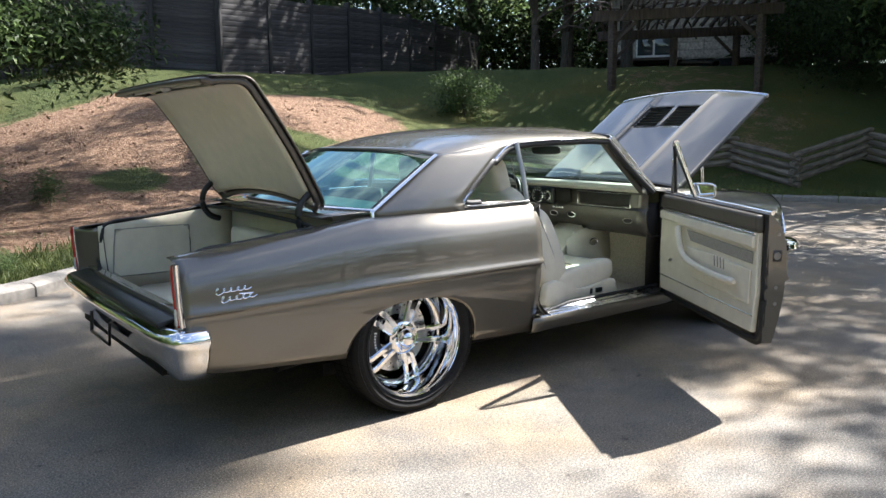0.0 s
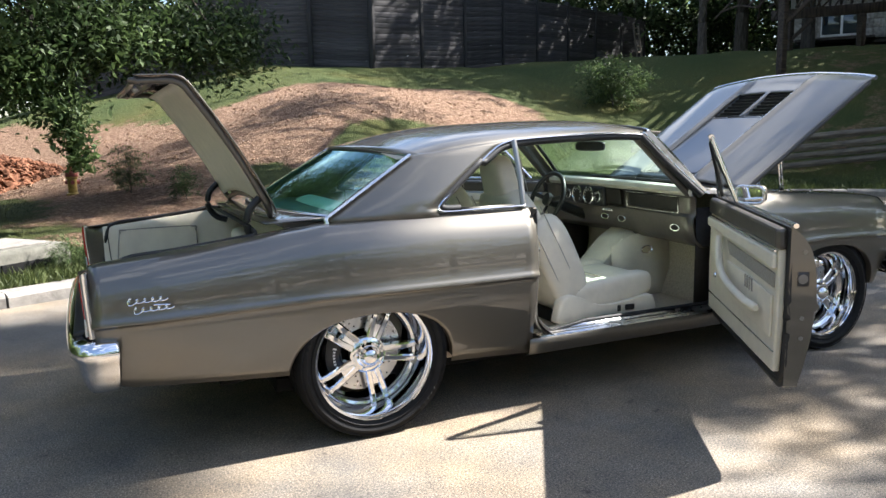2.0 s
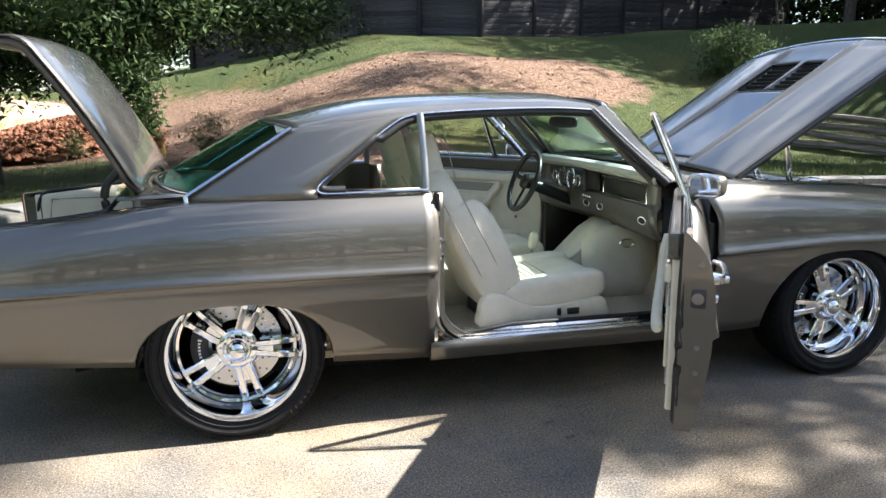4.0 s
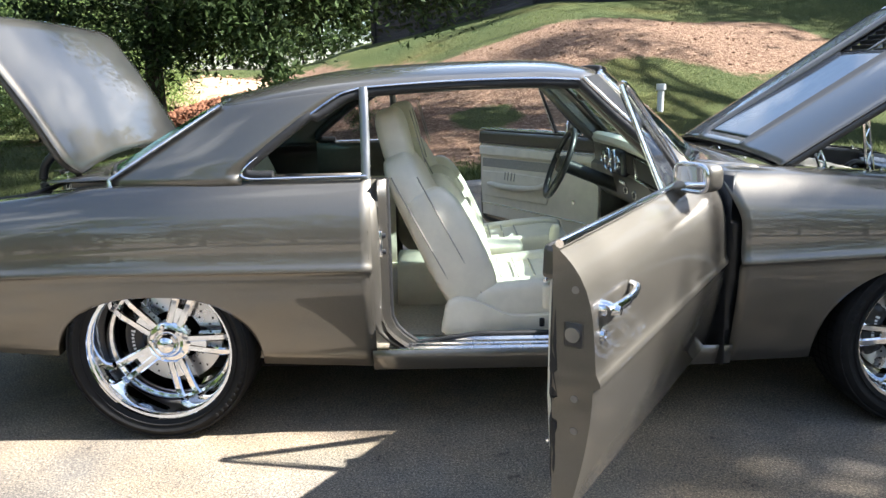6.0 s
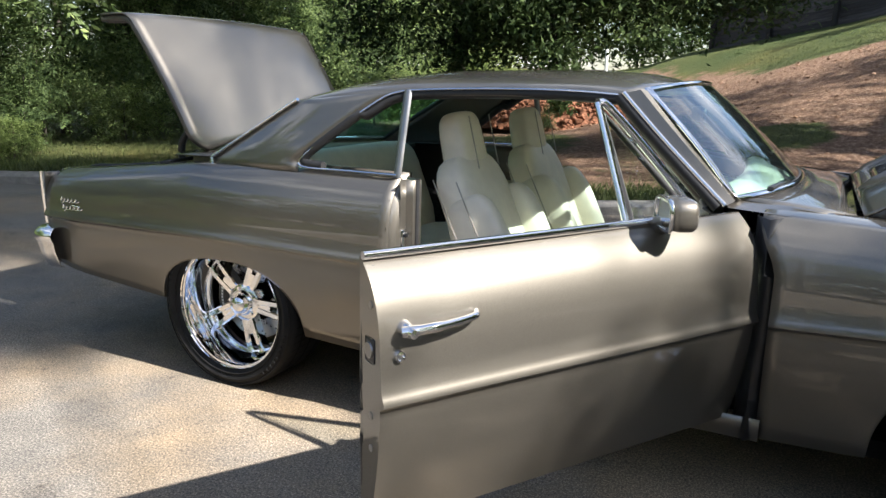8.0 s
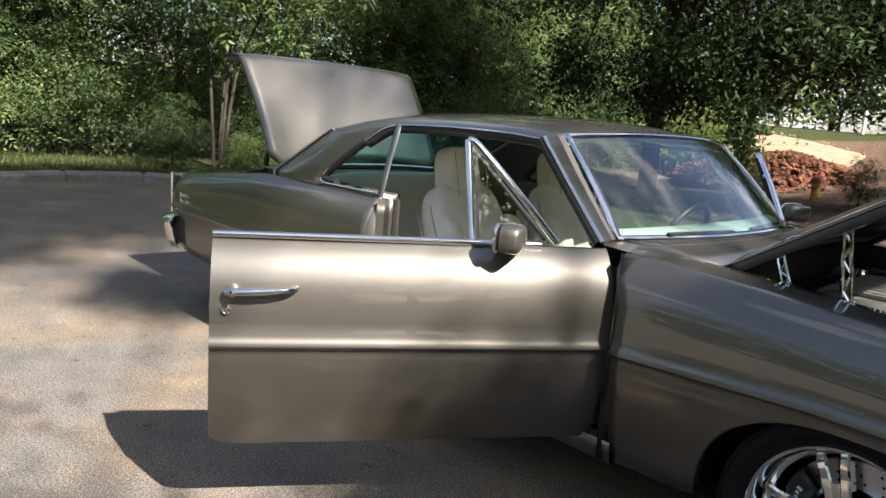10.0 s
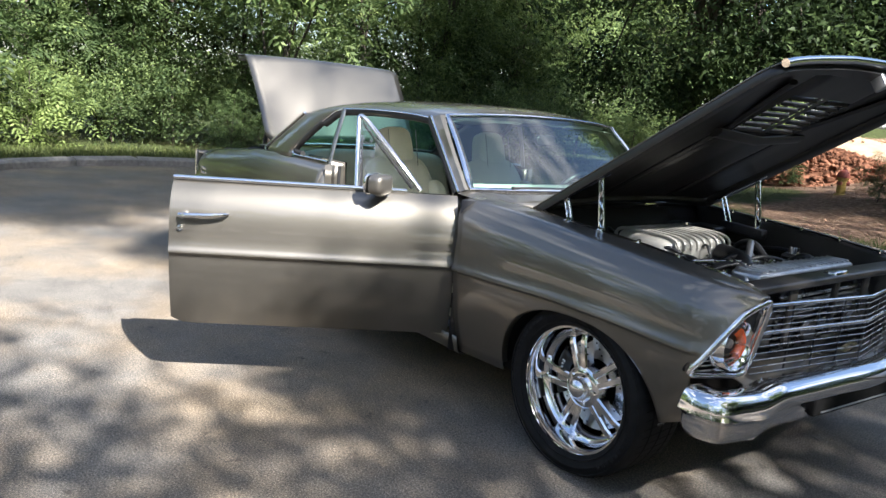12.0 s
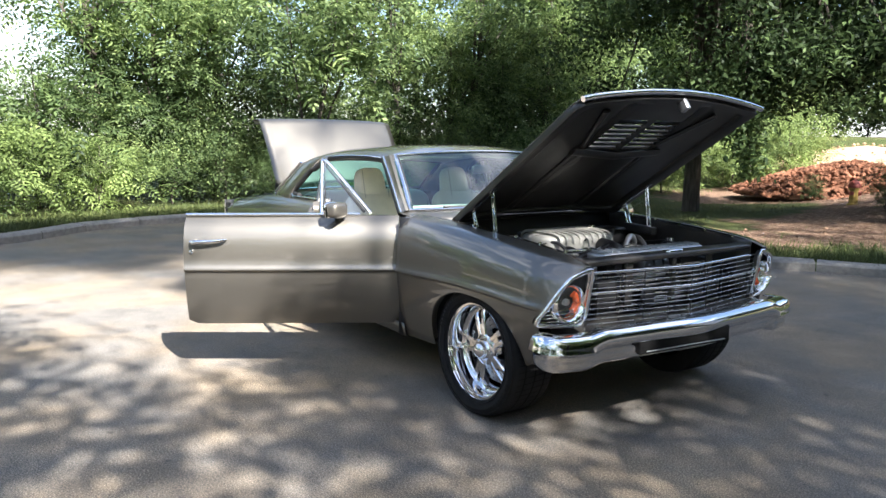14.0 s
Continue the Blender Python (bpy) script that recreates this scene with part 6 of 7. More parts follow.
def clumps(rng, mid, radii, count, leaves, spread, hollow=0.45, low=-1.0):
    """Leaf places: loose clumps spread through the outer part of an ellipsoid, so that gaps stay between them."""
    out = []
    while len(out) < count:
        p = rng.normal(size=3)
        p /= np.linalg.norm(p)
        if p[2] < low:
            continue
        r = hollow + (1 - hollow) * rng.random() ** 0.6
        out.append(np.array(mid) + p * r * np.array(radii) * rng.uniform(0.85, 1.12))
    cs = np.array(out)
    pts = np.concatenate([c + rng.normal(size=(leaves, 3)) * np.array([1, 1, 0.6]) * spread * rng.uniform(0.6, 1.3) for c in cs])
    return cs, pts


def make_tree(name, label, seed, h, crown_mid, radii, trunk_r, count, leaves, spread, leaf, mat, lean=(0, 0), low=-1.0, hollow=0.45, limbs=9, category="tree", spray=False, boughs=(), stems=1):
    """A tree with its foot at the origin. boughs: places of single leafy branches outside the crown; stems: how many trunks rise from the foot."""
    rng = np.random.default_rng(seed)
    tree = new(name)
    tagged(tree, label, category)
    cs, pts = clumps(rng, crown_mid, radii, count, leaves, spread, hollow, low)
    for b in boughs:
        size = b[3] if len(b) > 3 else 0.42
        n = int(leaves * 6 * min(1.0, (size / 0.42) ** 1.6))
        extra = np.array(b[:3]) + rng.normal(size=(n, 3)) * np.array([1, 1, 0.75]) * size
        pts = np.concatenate([pts, extra])
    top = Vector((crown_mid[0], crown_mid[1], crown_mid[2] + radii[2] * 0.6))
    parts = []
    for q in range(stems):
        g = 2.4 * q
        off = Vector((math.cos(g), math.sin(g), 0)) * (0.0 if stems == 1 else 0.9)
        line = spline([(off.x * 0.06, off.y * 0.06, -0.2), (lean[0] * 0.3 + 0.05 + off.x * 0.25, lean[1] * 0.3 + off.y * 0.25, h * 0.25), (crown_mid[0] * 0.6 + off.x * 0.7, crown_mid[1] * 0.6 + 0.06 + off.y * 0.7, h * 0.5), tuple(top + off)], 4)
        k = len(line)
        parts.append(tube_geo(line, [trunk_r * (1.25 if i == 0 else 1 - 0.85 * i / k) for i in range(k)], 8))
    ends = [Vector(cs[int(rng.integers(len(cs)))]) for _ in range(limbs)] + [Vector(b[:3]) for b in boughs]
    for i, b in enumerate(ends):
        a = line[int(k * (0.35 + 0.5 * min(1, i / limbs)))]
        m = (a + b) / 2 + Vector((0, 0, 0.12 * (b - a).length))
        parts.append(tube_geo(spline([a, m, b], 3), [trunk_r * 0.32 * (1 - 0.8 * j / 6) for j in range(7)], 5))
    link("trunk", *join_geo(parts), BARK, tree)
    crown = new("crown", (spray_mesh if spray else leaf_mesh)("crown", pts, leaf, mat, seed + 1))
    crown.parent = tree
    return tree


def tree_line():
    """The wood behind the turning area, the shrubs before it, and the trees round about."""
    rnd = random.Random(11)
    wood, thin = [], []
    specs = [(8.0, (0.3, 0, 4.8), (2.1, 2.1, 3.6), LEAF), (9.5, (-0.2, 0.3, 5.6), (2.3, 2.2, 4.4), LEAF), (7.0, (0, 0.2, 4.0), (2.0, 2.0, 3.2), LEAF), (10.0, (0.2, -0.2, 6.2), (2.3, 2.4, 4.6), LEAF)]
    for i, (h, mid, rad, mat) in enumerate(specs):
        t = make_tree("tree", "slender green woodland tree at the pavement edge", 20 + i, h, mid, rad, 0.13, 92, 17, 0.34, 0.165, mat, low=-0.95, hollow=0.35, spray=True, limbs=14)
        tagged(t, group="trees of the wood")
        wood.append(t)
        t = make_tree("distant_tree", "green tree standing far back beyond the pavement", 120 + i, h, mid, rad, 0.13, 70, 46, 0.34, 0.27, mat, low=-0.95, hollow=0.4, limbs=5)
        tagged(t, group="distant trees")
        thin.append(t)

    def put(src, x, y, k, z=-0.1):
        m = pose(x, y, height(x, y) + z, 0, 0, rnd.uniform(0, 360)) @ Matrix.Scale(k, 4)
        copy_thing(src, m).matrix_basis = m
    spots = []
    for i in range(23):
        y = -10.5 + 1.15 * i + rnd.uniform(-0.4, 0.4)
        spots.append((-11.6 + rnd.uniform(-0.8, 1.0) + 0.02 * y, y, rnd.uniform(0.62, 0.92)))
    spots = [(x, y, k * (0.55 if abs(y + 1.9) < 1.0 or abs(y - 4.5) < 1.0 else 1)) for x, y, k in spots]
    for i, (x, y, k) in enumerate(spots):
        put(wood[(0, 1, 2, 0, 3, 1, 2, 1)[i % 8]], x, y, k)
    back = [(-15.5 + rnd.uniform(-1.2, 1.2), -12 + 3.1 * i + rnd.uniform(-0.6, 0.6), rnd.uniform(0.85, 1.2)) for i in range(11)]
    back = [(x, y, k) for x, y, k in back if not (abs(y + 0.8) < 1.6 or abs(y - 7) < 2.4)]
    for i, (x, y, k) in enumerate(back):
        put(wood[(1, 0, 3, 2)[i % 4]], x, y, k)
    far = [(-21 + rnd.uniform(-2, 2), 11 + 3.2 * i, rnd.uniform(0.9, 1.35)) for i in range(6)]
    far += [(-25 + 2.6 * i + rnd.uniform(-0.7, 0.7), 33 + rnd.uniform(-1.5, 2.5) + 0.12 * i, rnd.uniform(0.8, 1.05) if i < 7 else rnd.uniform(0.48, 0.60) if i < 14 else rnd.uniform(0.9, 1.3)) for i in range(26)]
    far += [(34 + rnd.uniform(-1.5, 2.0), 1 + 2.7 * i, rnd.uniform(0.9, 1.3)) for i in range(12)]
    for i, (x, y, k) in enumerate(far):
        put(thin[(0, 1, 2, 3)[i % 4]], x, y, k)
    for i, t in enumerate(wood):
        t.matrix_basis = pose(-18 - 2 * i, 27 + 2 * i, 1.2)
        thin[i].matrix_basis = pose(-19 - 2 * i, 34 + 3 * i, 1.2)
    # A multi-stemmed sapling that stands clear of the hedge.
    t = make_tree("sapling", "multi-stemmed young tree with bare lower trunks", 140, 6.5, (0.2, 0.1, 4.4), (1.8, 1.9, 2.6), 0.032, 85, 14, 0.34, 0.15, LEAF, low=-0.95, hollow=0.3, spray=True, limbs=10, stems=4)
    t.matrix_basis = pose(-7.9, 3.1, 0.0)
    # Shrubs along the kerb.
    shrubs = []
    for i, (rad, mat, lab) in enumerate((((0.9, 0.9, 0.75), LEAF_L, "bright green shrub by the kerb"), ((1.1, 1.0, 0.9), LEAF, "dense green shrub under the trees"), ((0.8, 0.8, 1.1), LEAF_M, "upright green sapling by the kerb"))):
        b = make_tree("shrub", lab, 50 + i, 1.2, (0, 0, rad[2] * 0.95), rad, 0.03, 62, 10 if i != 1 else 85, 0.20, 0.078 if i != 1 else 0.07, mat, low=-0.9, hollow=0.2, limbs=8, category="shrub", spray=i != 1)
        tagged(b, group="shrubs along the kerb")
        shrubs.append(b)
    hedge = make_tree("hedge_shrub", "broad dark shrub at the back of the bank", 57, 1.2, (0, 0, 0.85), (1.1, 1.0, 0.9), 0.03, 50, 34, 0.22, 0.15, LEAF_D, low=-0.9, hollow=0.2, limbs=3, category="shrub")
    tagged(hedge, group="shrubs at the back of the bank")
    hedge.matrix_basis = pose(-14, 22, 1.0)
    copse = make_tree("distant_shrub", "sunlit green shrub beyond the sandy heap", 58, 1.2, (0, 0, 0.85), (1.1, 1.0, 0.95), 0.03, 60, 40, 0.22, 0.13, LEAF, low=-0.95, hollow=0.2, limbs=3, category="shrub")
    tagged(copse, group="distant shrubs")
    copse.matrix_basis = pose(-16, 31.5, 1.6) @ Matrix.Scale(2.2, 4)
    for i in range(13):
        put(copse, -24 + 2.0 * i + rnd.uniform(-0.6, 0.6), 32.5 + rnd.uniform(-0.8, 0.8), rnd.uniform(1.7, 2.8))
    places = [(-8.6, -2.3, 0, 1.25), (-8.9, -0.6, 0, 1.05), (-8.3, -3.7, 0, 1.2), (-9.9, 0.9, 1, 1.0), (-9.8, 2.0, 1, 1.1), (-10.4, 3.6, 1, 1.2), (-9.4, 5.2, 1, 1.0), (-8.8, 6.4, 0, 0.8), (-9.6, 7.6, 1, 1.3), (-8.2, 9.0, 1, 1.1),
              (-10.4, -5.2, 1, 1.3), (-9.9, -1.5, 2, 1.5), (-10.6, 1.5, 2, 1.4), (-10.2, 5.8, 2, 1.3), (-8.9, 10.6, 0, 1.0), (-9.6, 12.0, 1, 1.4), (-8.0, 13.5, 0, 1.1), (-7.8, 16.4, 0, 1.3), (-6.9, 17.6, 0, 1.4), (-8.0, 2.4, 2, 0.6), (-8.2, 4.1, 2, 0.7), (-7.7, 3.5, 0, 0.45), (-10.6, 9.6, 2, 1.6), (-9.4, 18.0, 1, 1.5), (-8.0, 19.6, 0, 1.4),
              (-11.0, 14.5, 1, 1.6), (-10.4, 16.5, 2, 1.7), (-7.6, -5.6, 0, 1.2), (-7.3, -7.6, 0, 1.3), (-12.0, 3.0, 1, 1.5), (-12.2, -2.5, 1, 1.5), (-12.0, 6.5, 1, 1.5), (-12.4, 10.5, 1, 1.7)]
    for x, y, k, sc in places:
        put(shrubs[k], x, y, sc, -0.05)
    for i, b in enumerate(shrubs):
        b.matrix_basis = pose(-13.5, -6 - 2 * i, 0.05)
    # Bush and weeds on the bank.
    b = make_tree("bush", "round green bush on the grass bank", 60, 1.6, (0, 0, 0.95), (1.05, 1.05, 0.95), 0.04, 70, 90, 0.2, 0.10, LEAF_M, low=-0.8, hollow=0.2, limbs=8, category="bush")
    b.matrix_basis = pose(12.5, 14.0, height(12.5, 14.0) - 0.25) @ Matrix.Scale(0.88, 4)
    for x, y, sc in ((-0.5, 10.2, 0.42), (0.3, 9.2, 0.30), (-3.2, 12.6, 0.3), (-1.35, 4.0, 0.2), (-1.1, 3.95, 0.16)):
        put(shrubs[2], x, y, sc, -0.02)
    # The big dark tree that overhangs the bank.
    t = make_tree("shade_tree", "large dark spreading tree with low hanging boughs", 70, 9.0, (0.7, 0.0, 5.6), (3.4, 4.4, 4.2), 0.18, 680, 250, 0.42, 0.12, LEAF_S, low=-0.72, hollow=0.25, limbs=30,
                  boughs=[(2.56, -1.90, 0.98, 0.09), (2.52, -1.90, 1.2, 0.13), (2.46, -1.88, 1.45, 0.16), (2.36, -1.84, 1.75, 0.20), (2.2, -1.75, 2.1, 0.26), (2.0, -1.6, 2.45, 0.34),
                          (3.3, -1.0, 2.75, 0.34), (3.6, -0.2, 3.0, 0.4), (4.2, -0.4, 2.7, 0.42), (4.6, 0.6, 3.1), (4.8, -0.2, 2.75, 0.38), (5.1, 0.2, 2.9, 0.34), (2.8, -1.6, 2.75, 0.34), (3.0, 0.8, 3.4), (0.6, -0.8, 2.3, 0.36), (-1.0, -1.2, 2.1), (0.4, -1.0, 1.75, 0.32), (0.9, -0.9, 2.0, 0.36), (1.5, -0.6, 2.3, 0.4), (2.2, -0.7, 2.6, 0.4), (2.9, -0.4, 2.7, 0.4)])
    t.matrix_basis = pose(-3.75, 9.3, 0.0)
    # Unseen trees on the sun's side of the road, added to shade car and pavement.
    t = make_tree("roadside_tree", "unseen tall spreading tree placed to shade the road", 80, 11.0, (-1.75, 2.7, 8.6), (3.2, 6.4, 2.1), 0.3, 205, 120, 0.46, 0.17, LEAF, hollow=0.05, limbs=12)
    t.matrix_basis = pose(15.8, -5.5, -0.2)
    # Its extra boughs sit where their shadow darkens the ground behind the car.
    t = make_tree("roadside_tree", "unseen tall spreading tree placed to shade the road", 81, 22.0, (-3.2, 7.8, 20.6), (2.1, 6.2, 1.6), 0.12, 270, 150, 0.46, 0.2, LEAF, hollow=0.05, limbs=4,
                  boughs=[(0.85, 7.75, 20.6, 0.26), (0.85, 8.4, 20.6, 0.3), (0.3, 8.5, 20.6, 0.3), (0.4, 5.82, 20.6, 0.2), (0.78, 5.8, 20.6, 0.22)])
    t.matrix_basis = pose(19.6, -8.2, -0.1)
    t = make_tree("roadside_tree", "unseen tall spreading tree placed to shade the road", 82, 12.0, (0, 0, 8.5), (4.5, 5.0, 4.0), 0.3, 180, 110, 0.5, 0.18, LEAF_D, hollow=0.2, limbs=16)
    t.matrix_basis = pose(20.5, -3.0, 0.2)
    t = make_tree("roadside_tree", "unseen tall spreading tree placed to shade the road", 83, 12.0, (-5.0, 1.0, 9.6), (3.6, 4.4, 2.4), 0.3, 350, 120, 0.46, 0.18, LEAF, hollow=0.05, limbs=22)
    t.matrix_basis = pose(18.6, 2.0, 0.0)
    t = make_tree("roadside_tree", "unseen tall spreading tree placed to shade the bank", 84, 15.0, (-7.0, 4.4, 13.4), (4.2, 5.2, 3.2), 0.35, 100, 130, 0.5, 0.19, LEAF, hollow=0.05, limbs=22)
    t.matrix_basis = pose(21.5, 5.0, 1.0)
    # Added only to dapple the pavement beside the car.
    t = make_tree("roadside_tree", "unseen slender tree with a thin open crown, placed to dapple the pavement", 85, 11.0, (-5.4, 4.2, 9.2), (2.4, 1.5, 1.0), 0.1, 46, 110, 0.34, 0.18, LEAF, hollow=0.05, limbs=5)
    t.matrix_basis = pose(16.2, -8.7, -0.1)
    # Added only to cast a patch of shade on the open door.
    t = make_tree("roadside_tree", "unseen small dense leaf clump on a thin trunk, placed to shade the car", 86, 14.0, (-1.55, 1.45, 12.62), (0.20, 0.26, 0.12), 0.05, 9, 80, 0.15, 0.13, LEAF, hollow=0.05, limbs=3)
    t.matrix_basis = pose(16.5, -3.5, 0.0)
    # Added only to keep the sun off the front wing.
    t = make_tree("roadside_tree", "unseen small dense leaf clump on a thin trunk, placed to shade the car", 88, 14.0, (-1.6, 2.2, 13.1), (0.46, 0.30, 0.28), 0.05, 16, 80, 0.17, 0.13, LEAF, hollow=0.05, limbs=3)
    t.matrix_basis = pose(17.5, -4.0, 0.0)
    # Dark trees up on the bank.
    big = make_tree("hill_tree", "tall dark tree on top of the bank", 90, 11.0, (0, 0, 7.0), (4.0, 4.0, 4.8), 0.28, 190, 62, 0.5, 0.23, LEAF_D, low=-0.75, hollow=0.3, limbs=18)
    tagged(big, group="trees on the bank")
    for i, (x, y, k) in enumerate(((26.0, 22.5, 1.22), (21.6, 20.2, 0.78), (27.0, 19.4, 1.75), (33, 14.5, 1.6), (33, 22, 1.3), (29.5, 6.0, 1.2), (26.5, 1.6, 0.9), (24.5, 17.6, 1.05), (34, 9, 1.4), (20, 30, 1.1), (27, 31, 1.2), (35, 28, 1.2), (38, 17, 1.3), (23.0, 0.0, 0.9), (40, 3, 1.3), (17, 34, 1.2))):
        m = pose(x, y, height(x, y) - 0.2, 0, 0, 67 * i) @ Matrix.Scale(k, 4)
        if i == 0:
            big.matrix_basis = m
        else:
            copy_thing(big, m).matrix_basis = m
    for i in range(15):
        put(hedge, 1.0 + 2.5 * i + rnd.uniform(-0.5, 0.5), 29.3 + rnd.uniform(-0.6, 0.8), rnd.uniform(1.6, 2.0) if i < 4 else rnd.uniform(2.4, 3.2))
    for i in range(22):
        put(hedge, 34.5 + rnd.uniform(-1.5, 1.5), -1.0 + 1.2 * i, rnd.uniform(2.6, 3.6))
    for i in range(11):
        put(hedge, 30.5 + rnd.uniform(-0.6, 0.8), 0.0 + 2.3 * i, rnd.uniform(2.0, 2.9))
    # Unseen growth on the road's far side, behind the camera, for reflections and sky cover.
    for i in range(17):
        x, y = -16 + 2.6 * i + rnd.uniform(-0.6, 0.6), -16.2 + rnd.uniform(-1.0, 0.8)
        put(thin[i % 4], x, y, rnd.uniform(0.75, 1.05))
        put(hedge, x + 1.3, -14.9 + rnd.uniform(-0.5, 0.5), rnd.uniform(1.4, 2.2))
    for i in range(10):
        put(thin[(i + 1) % 4], 20.5 + rnd.uniform(-1.0, 1.5), -15 + 2.1 * i, rnd.uniform(0.9, 1.2))
    ev = make_tree("evergreen", "low dark evergreen at the edge of the bank", 95, 3.5, (0, 0, 2.3), (1.9, 1.9, 2.3), 0.12, 130, 130, 0.3, 0.10, LEAF_D, low=-0.97, hollow=0.3, limbs=8)
    ev.matrix_basis = pose(24.2, 8.4, height(24.2, 8.4) - 0.1) @ Matrix.Scale(1.55, 4)
    for x, y, k in ((21.6, 5.6, 1.5), (23.4, 3.4, 1.5), (26.8, 6.2, 1.7), (24.6, 10.6, 0.8)):
        copy_thing(ev, pose(x, y, 0)).matrix_basis = pose(x, y, height(x, y) - 0.1, 0, 0, 80 * k) @ Matrix.Scale(k, 4)


tree_line()


def grass_strip():
    """Rough grass along the kerb and tufts on the bank."""
    rng = np.random.default_rng(3)
    pts = []
    E2 = [p for p in EDGE if p.y > -9 and p.x < 16]
    for _ in range(26000):
        i = int(rng.integers(len(E2) - 1))
        p = E2[i].lerp(E2[i + 1], rng.random())
        t = (E2[i + 1] - E2[i]).normalized()
        n = Vector((-t.y, t.x, 0))
        d = 0.22 + abs(rng.normal()) * 0.75
        q = p + n * d
        if earthy(q.x, q.y) > 0.55 and rng.random() < 0.85:
            continue
        pts.append((q.x, q.y, height(q.x, q.y) + 0.03))
    for _ in range(24000):
        x, y = rng.uniform(-9, 17), rng.uniform(4, 19)
        if earthy(x, y) > 0.4 or on_road(x, y):
            continue
        pts.append((x, y, height(x, y) + 0.02))
    c = np.array(pts)
    n = len(c)
    h = rng.uniform(0.04, 0.12, (n, 1)) * np.where(np.arange(n)[:, None] < 22000, 1.0, 0.55)
    lean = rng.normal(size=(n, 3)) * 0.45
    lean[:, 2] = 1
    side = rng.normal(size=(n, 3))
    side[:, 2] = 0
    side /= np.linalg.norm(side, axis=1)[:, None]
    v = np.empty((n, 3, 3))
    v[:, 0], v[:, 1], v[:, 2] = c - side * 0.008, c + side * 0.008, c + lean * h
    me = bpy.data.meshes.new("grass")
    me.vertices.add(n * 3)
    me.vertices.foreach_set("co", v.ravel())
    me.loops.add(n * 3)
    me.loops.foreach_set("vertex_index", np.arange(n * 3))
    me.polygons.add(n)
    me.polygons.foreach_set("loop_start", np.arange(0, n * 3, 3))
    me.update()
    me.materials.append(GRASSBLADE)
    tagged(new("grass", me), "rough green grass blades along kerb and bank", "grass", kind="stuff")


grass_strip()


# ---------------------------------------------------------------- things on the bank
def lumps(name, at, radii, count, size, mat, seed, label, category):
    """A heap of broken clods on a core."""
    rng = np.random.default_rng(seed)
    parts = []
    rows = []
    for j in range(9):
        t = j / 8
        rows.append([(math.cos(g) * radii[0] * (1 - t) ** 0.8 * (1 + 0.18 * noise.noise(Vector((g, t * 3, seed)))), math.sin(g) * radii[1] * (1 - t) ** 0.8, radii[2] * 0.92 * t ** 0.85 - 0.05) for g in np.linspace(0, 2 * math.pi, 25)[:-1]])
    parts.append(([Vector(p) for r in rows for p in r], quads(9, 24, 0, False, True)))
    for _ in range(count):
        g, t = rng.uniform(0, 2 * math.pi), rng.random() ** 1.3
        r = (1 - t) ** 0.8
        p = Vector((math.cos(g) * radii[0] * r, math.sin(g) * radii[1] * r, radii[2] * 0.92 * t ** 0.85))
        s = size * rng.uniform(0.35, 1.4) ** 1.5
        bm = bmesh.new()
        bmesh.ops.create_icosphere(bm, subdivisions=1, radius=s)
        for v in bm.verts:
            v.co = Vector((v.co.x * rng.uniform(0.6, 1.3), v.co.y * rng.uniform(0.6, 1.3), v.co.z * rng.uniform(0.5, 1.1))) + p
        parts.append(([v.co.copy() for v in bm.verts], [tuple(v.index for v in f.verts) for f in bm.faces]))
        bm.free()
    ob = link(name, *join_geo(parts), mat, smooth=True, angle=25)
    ob.location = at
    return tagged(ob, label, category, kind="stuff")


lumps("clay_heap", (-3.4, 14.6, height(-3.4, 14.6)), (2.9, 2.0, 0.85), 2500, 0.058, EARTH, 5, "heap of broken red clay clods on the grass", "dirt heap")
lumps("sand_heap", (-6.2, 20.6, height(-6.2, 20.6) - 0.1), (4.2, 3.2, 0.85), 200, 0.035, plain("pale_sand", (0.34, 0.235, 0.145), 0.95, vary=0.25, scale=3, bumps=0.02), 6, "low heap of pale sandy soil", "dirt heap")


def build_fence():
    """Tall dark board fence along the top of the bank: posts and single boards."""
    fence = new("board_fence")
    tagged(fence, "tall dark-stained horizontal board fence with square posts", "fence")
    runs = [((7.6, 20.3), (24.6, 27.5), 8), ((7.6, 20.3), (-1.5, 24.6), 5)]
    for (xa, ya), (xb, yb), n in runs:
        d = Vector((xb - xa, yb - ya, 0))
        yaw = math.degrees(math.atan2(d.y, d.x))
        w = d.length / n
        me = None
        for i in range(n + 1):
            p = Vector((xa, ya, 0)) + d * i / n
            z = height(p.x, p.y)
            post = box("post", (0.14, 0.20, 2.85), (0, 0, 0), POSTWOOD, fence, bevel=0.012)
            post.matrix_basis = pose(p.x, p.y, z + 1.25, 0, 0, yaw)
        for i in range(n):
            p, q = Vector((xa, ya, 0)) + d * i / n, Vector((xa, ya, 0)) + d * (i + 1) / n
            m = (p + q) / 2
            z0, z1 = height(p.x, p.y), height(q.x, q.y)
            tilt = -math.degrees(math.atan2(z1 - z0, w))
            for k in range(15):
                if me is None:
                    b0 = box("board", (w - 0.10, 0.028, 0.1735), (0, 0, 0), FENCEWOOD, fence, bevel=0.004)
                    me, b = b0.data, b0
                else:
                    b = new("board", me)
                    b.parent = fence
                b.matrix_basis = pose(m.x, m.y, (z0 + z1) / 2 - 0.04 + 0.176 * k, 0, tilt + RNG.uniform(-0.25, 0.25), yaw) @ Matrix.Translation((0, -0.05 + 0.006 * (k % 2), 0))


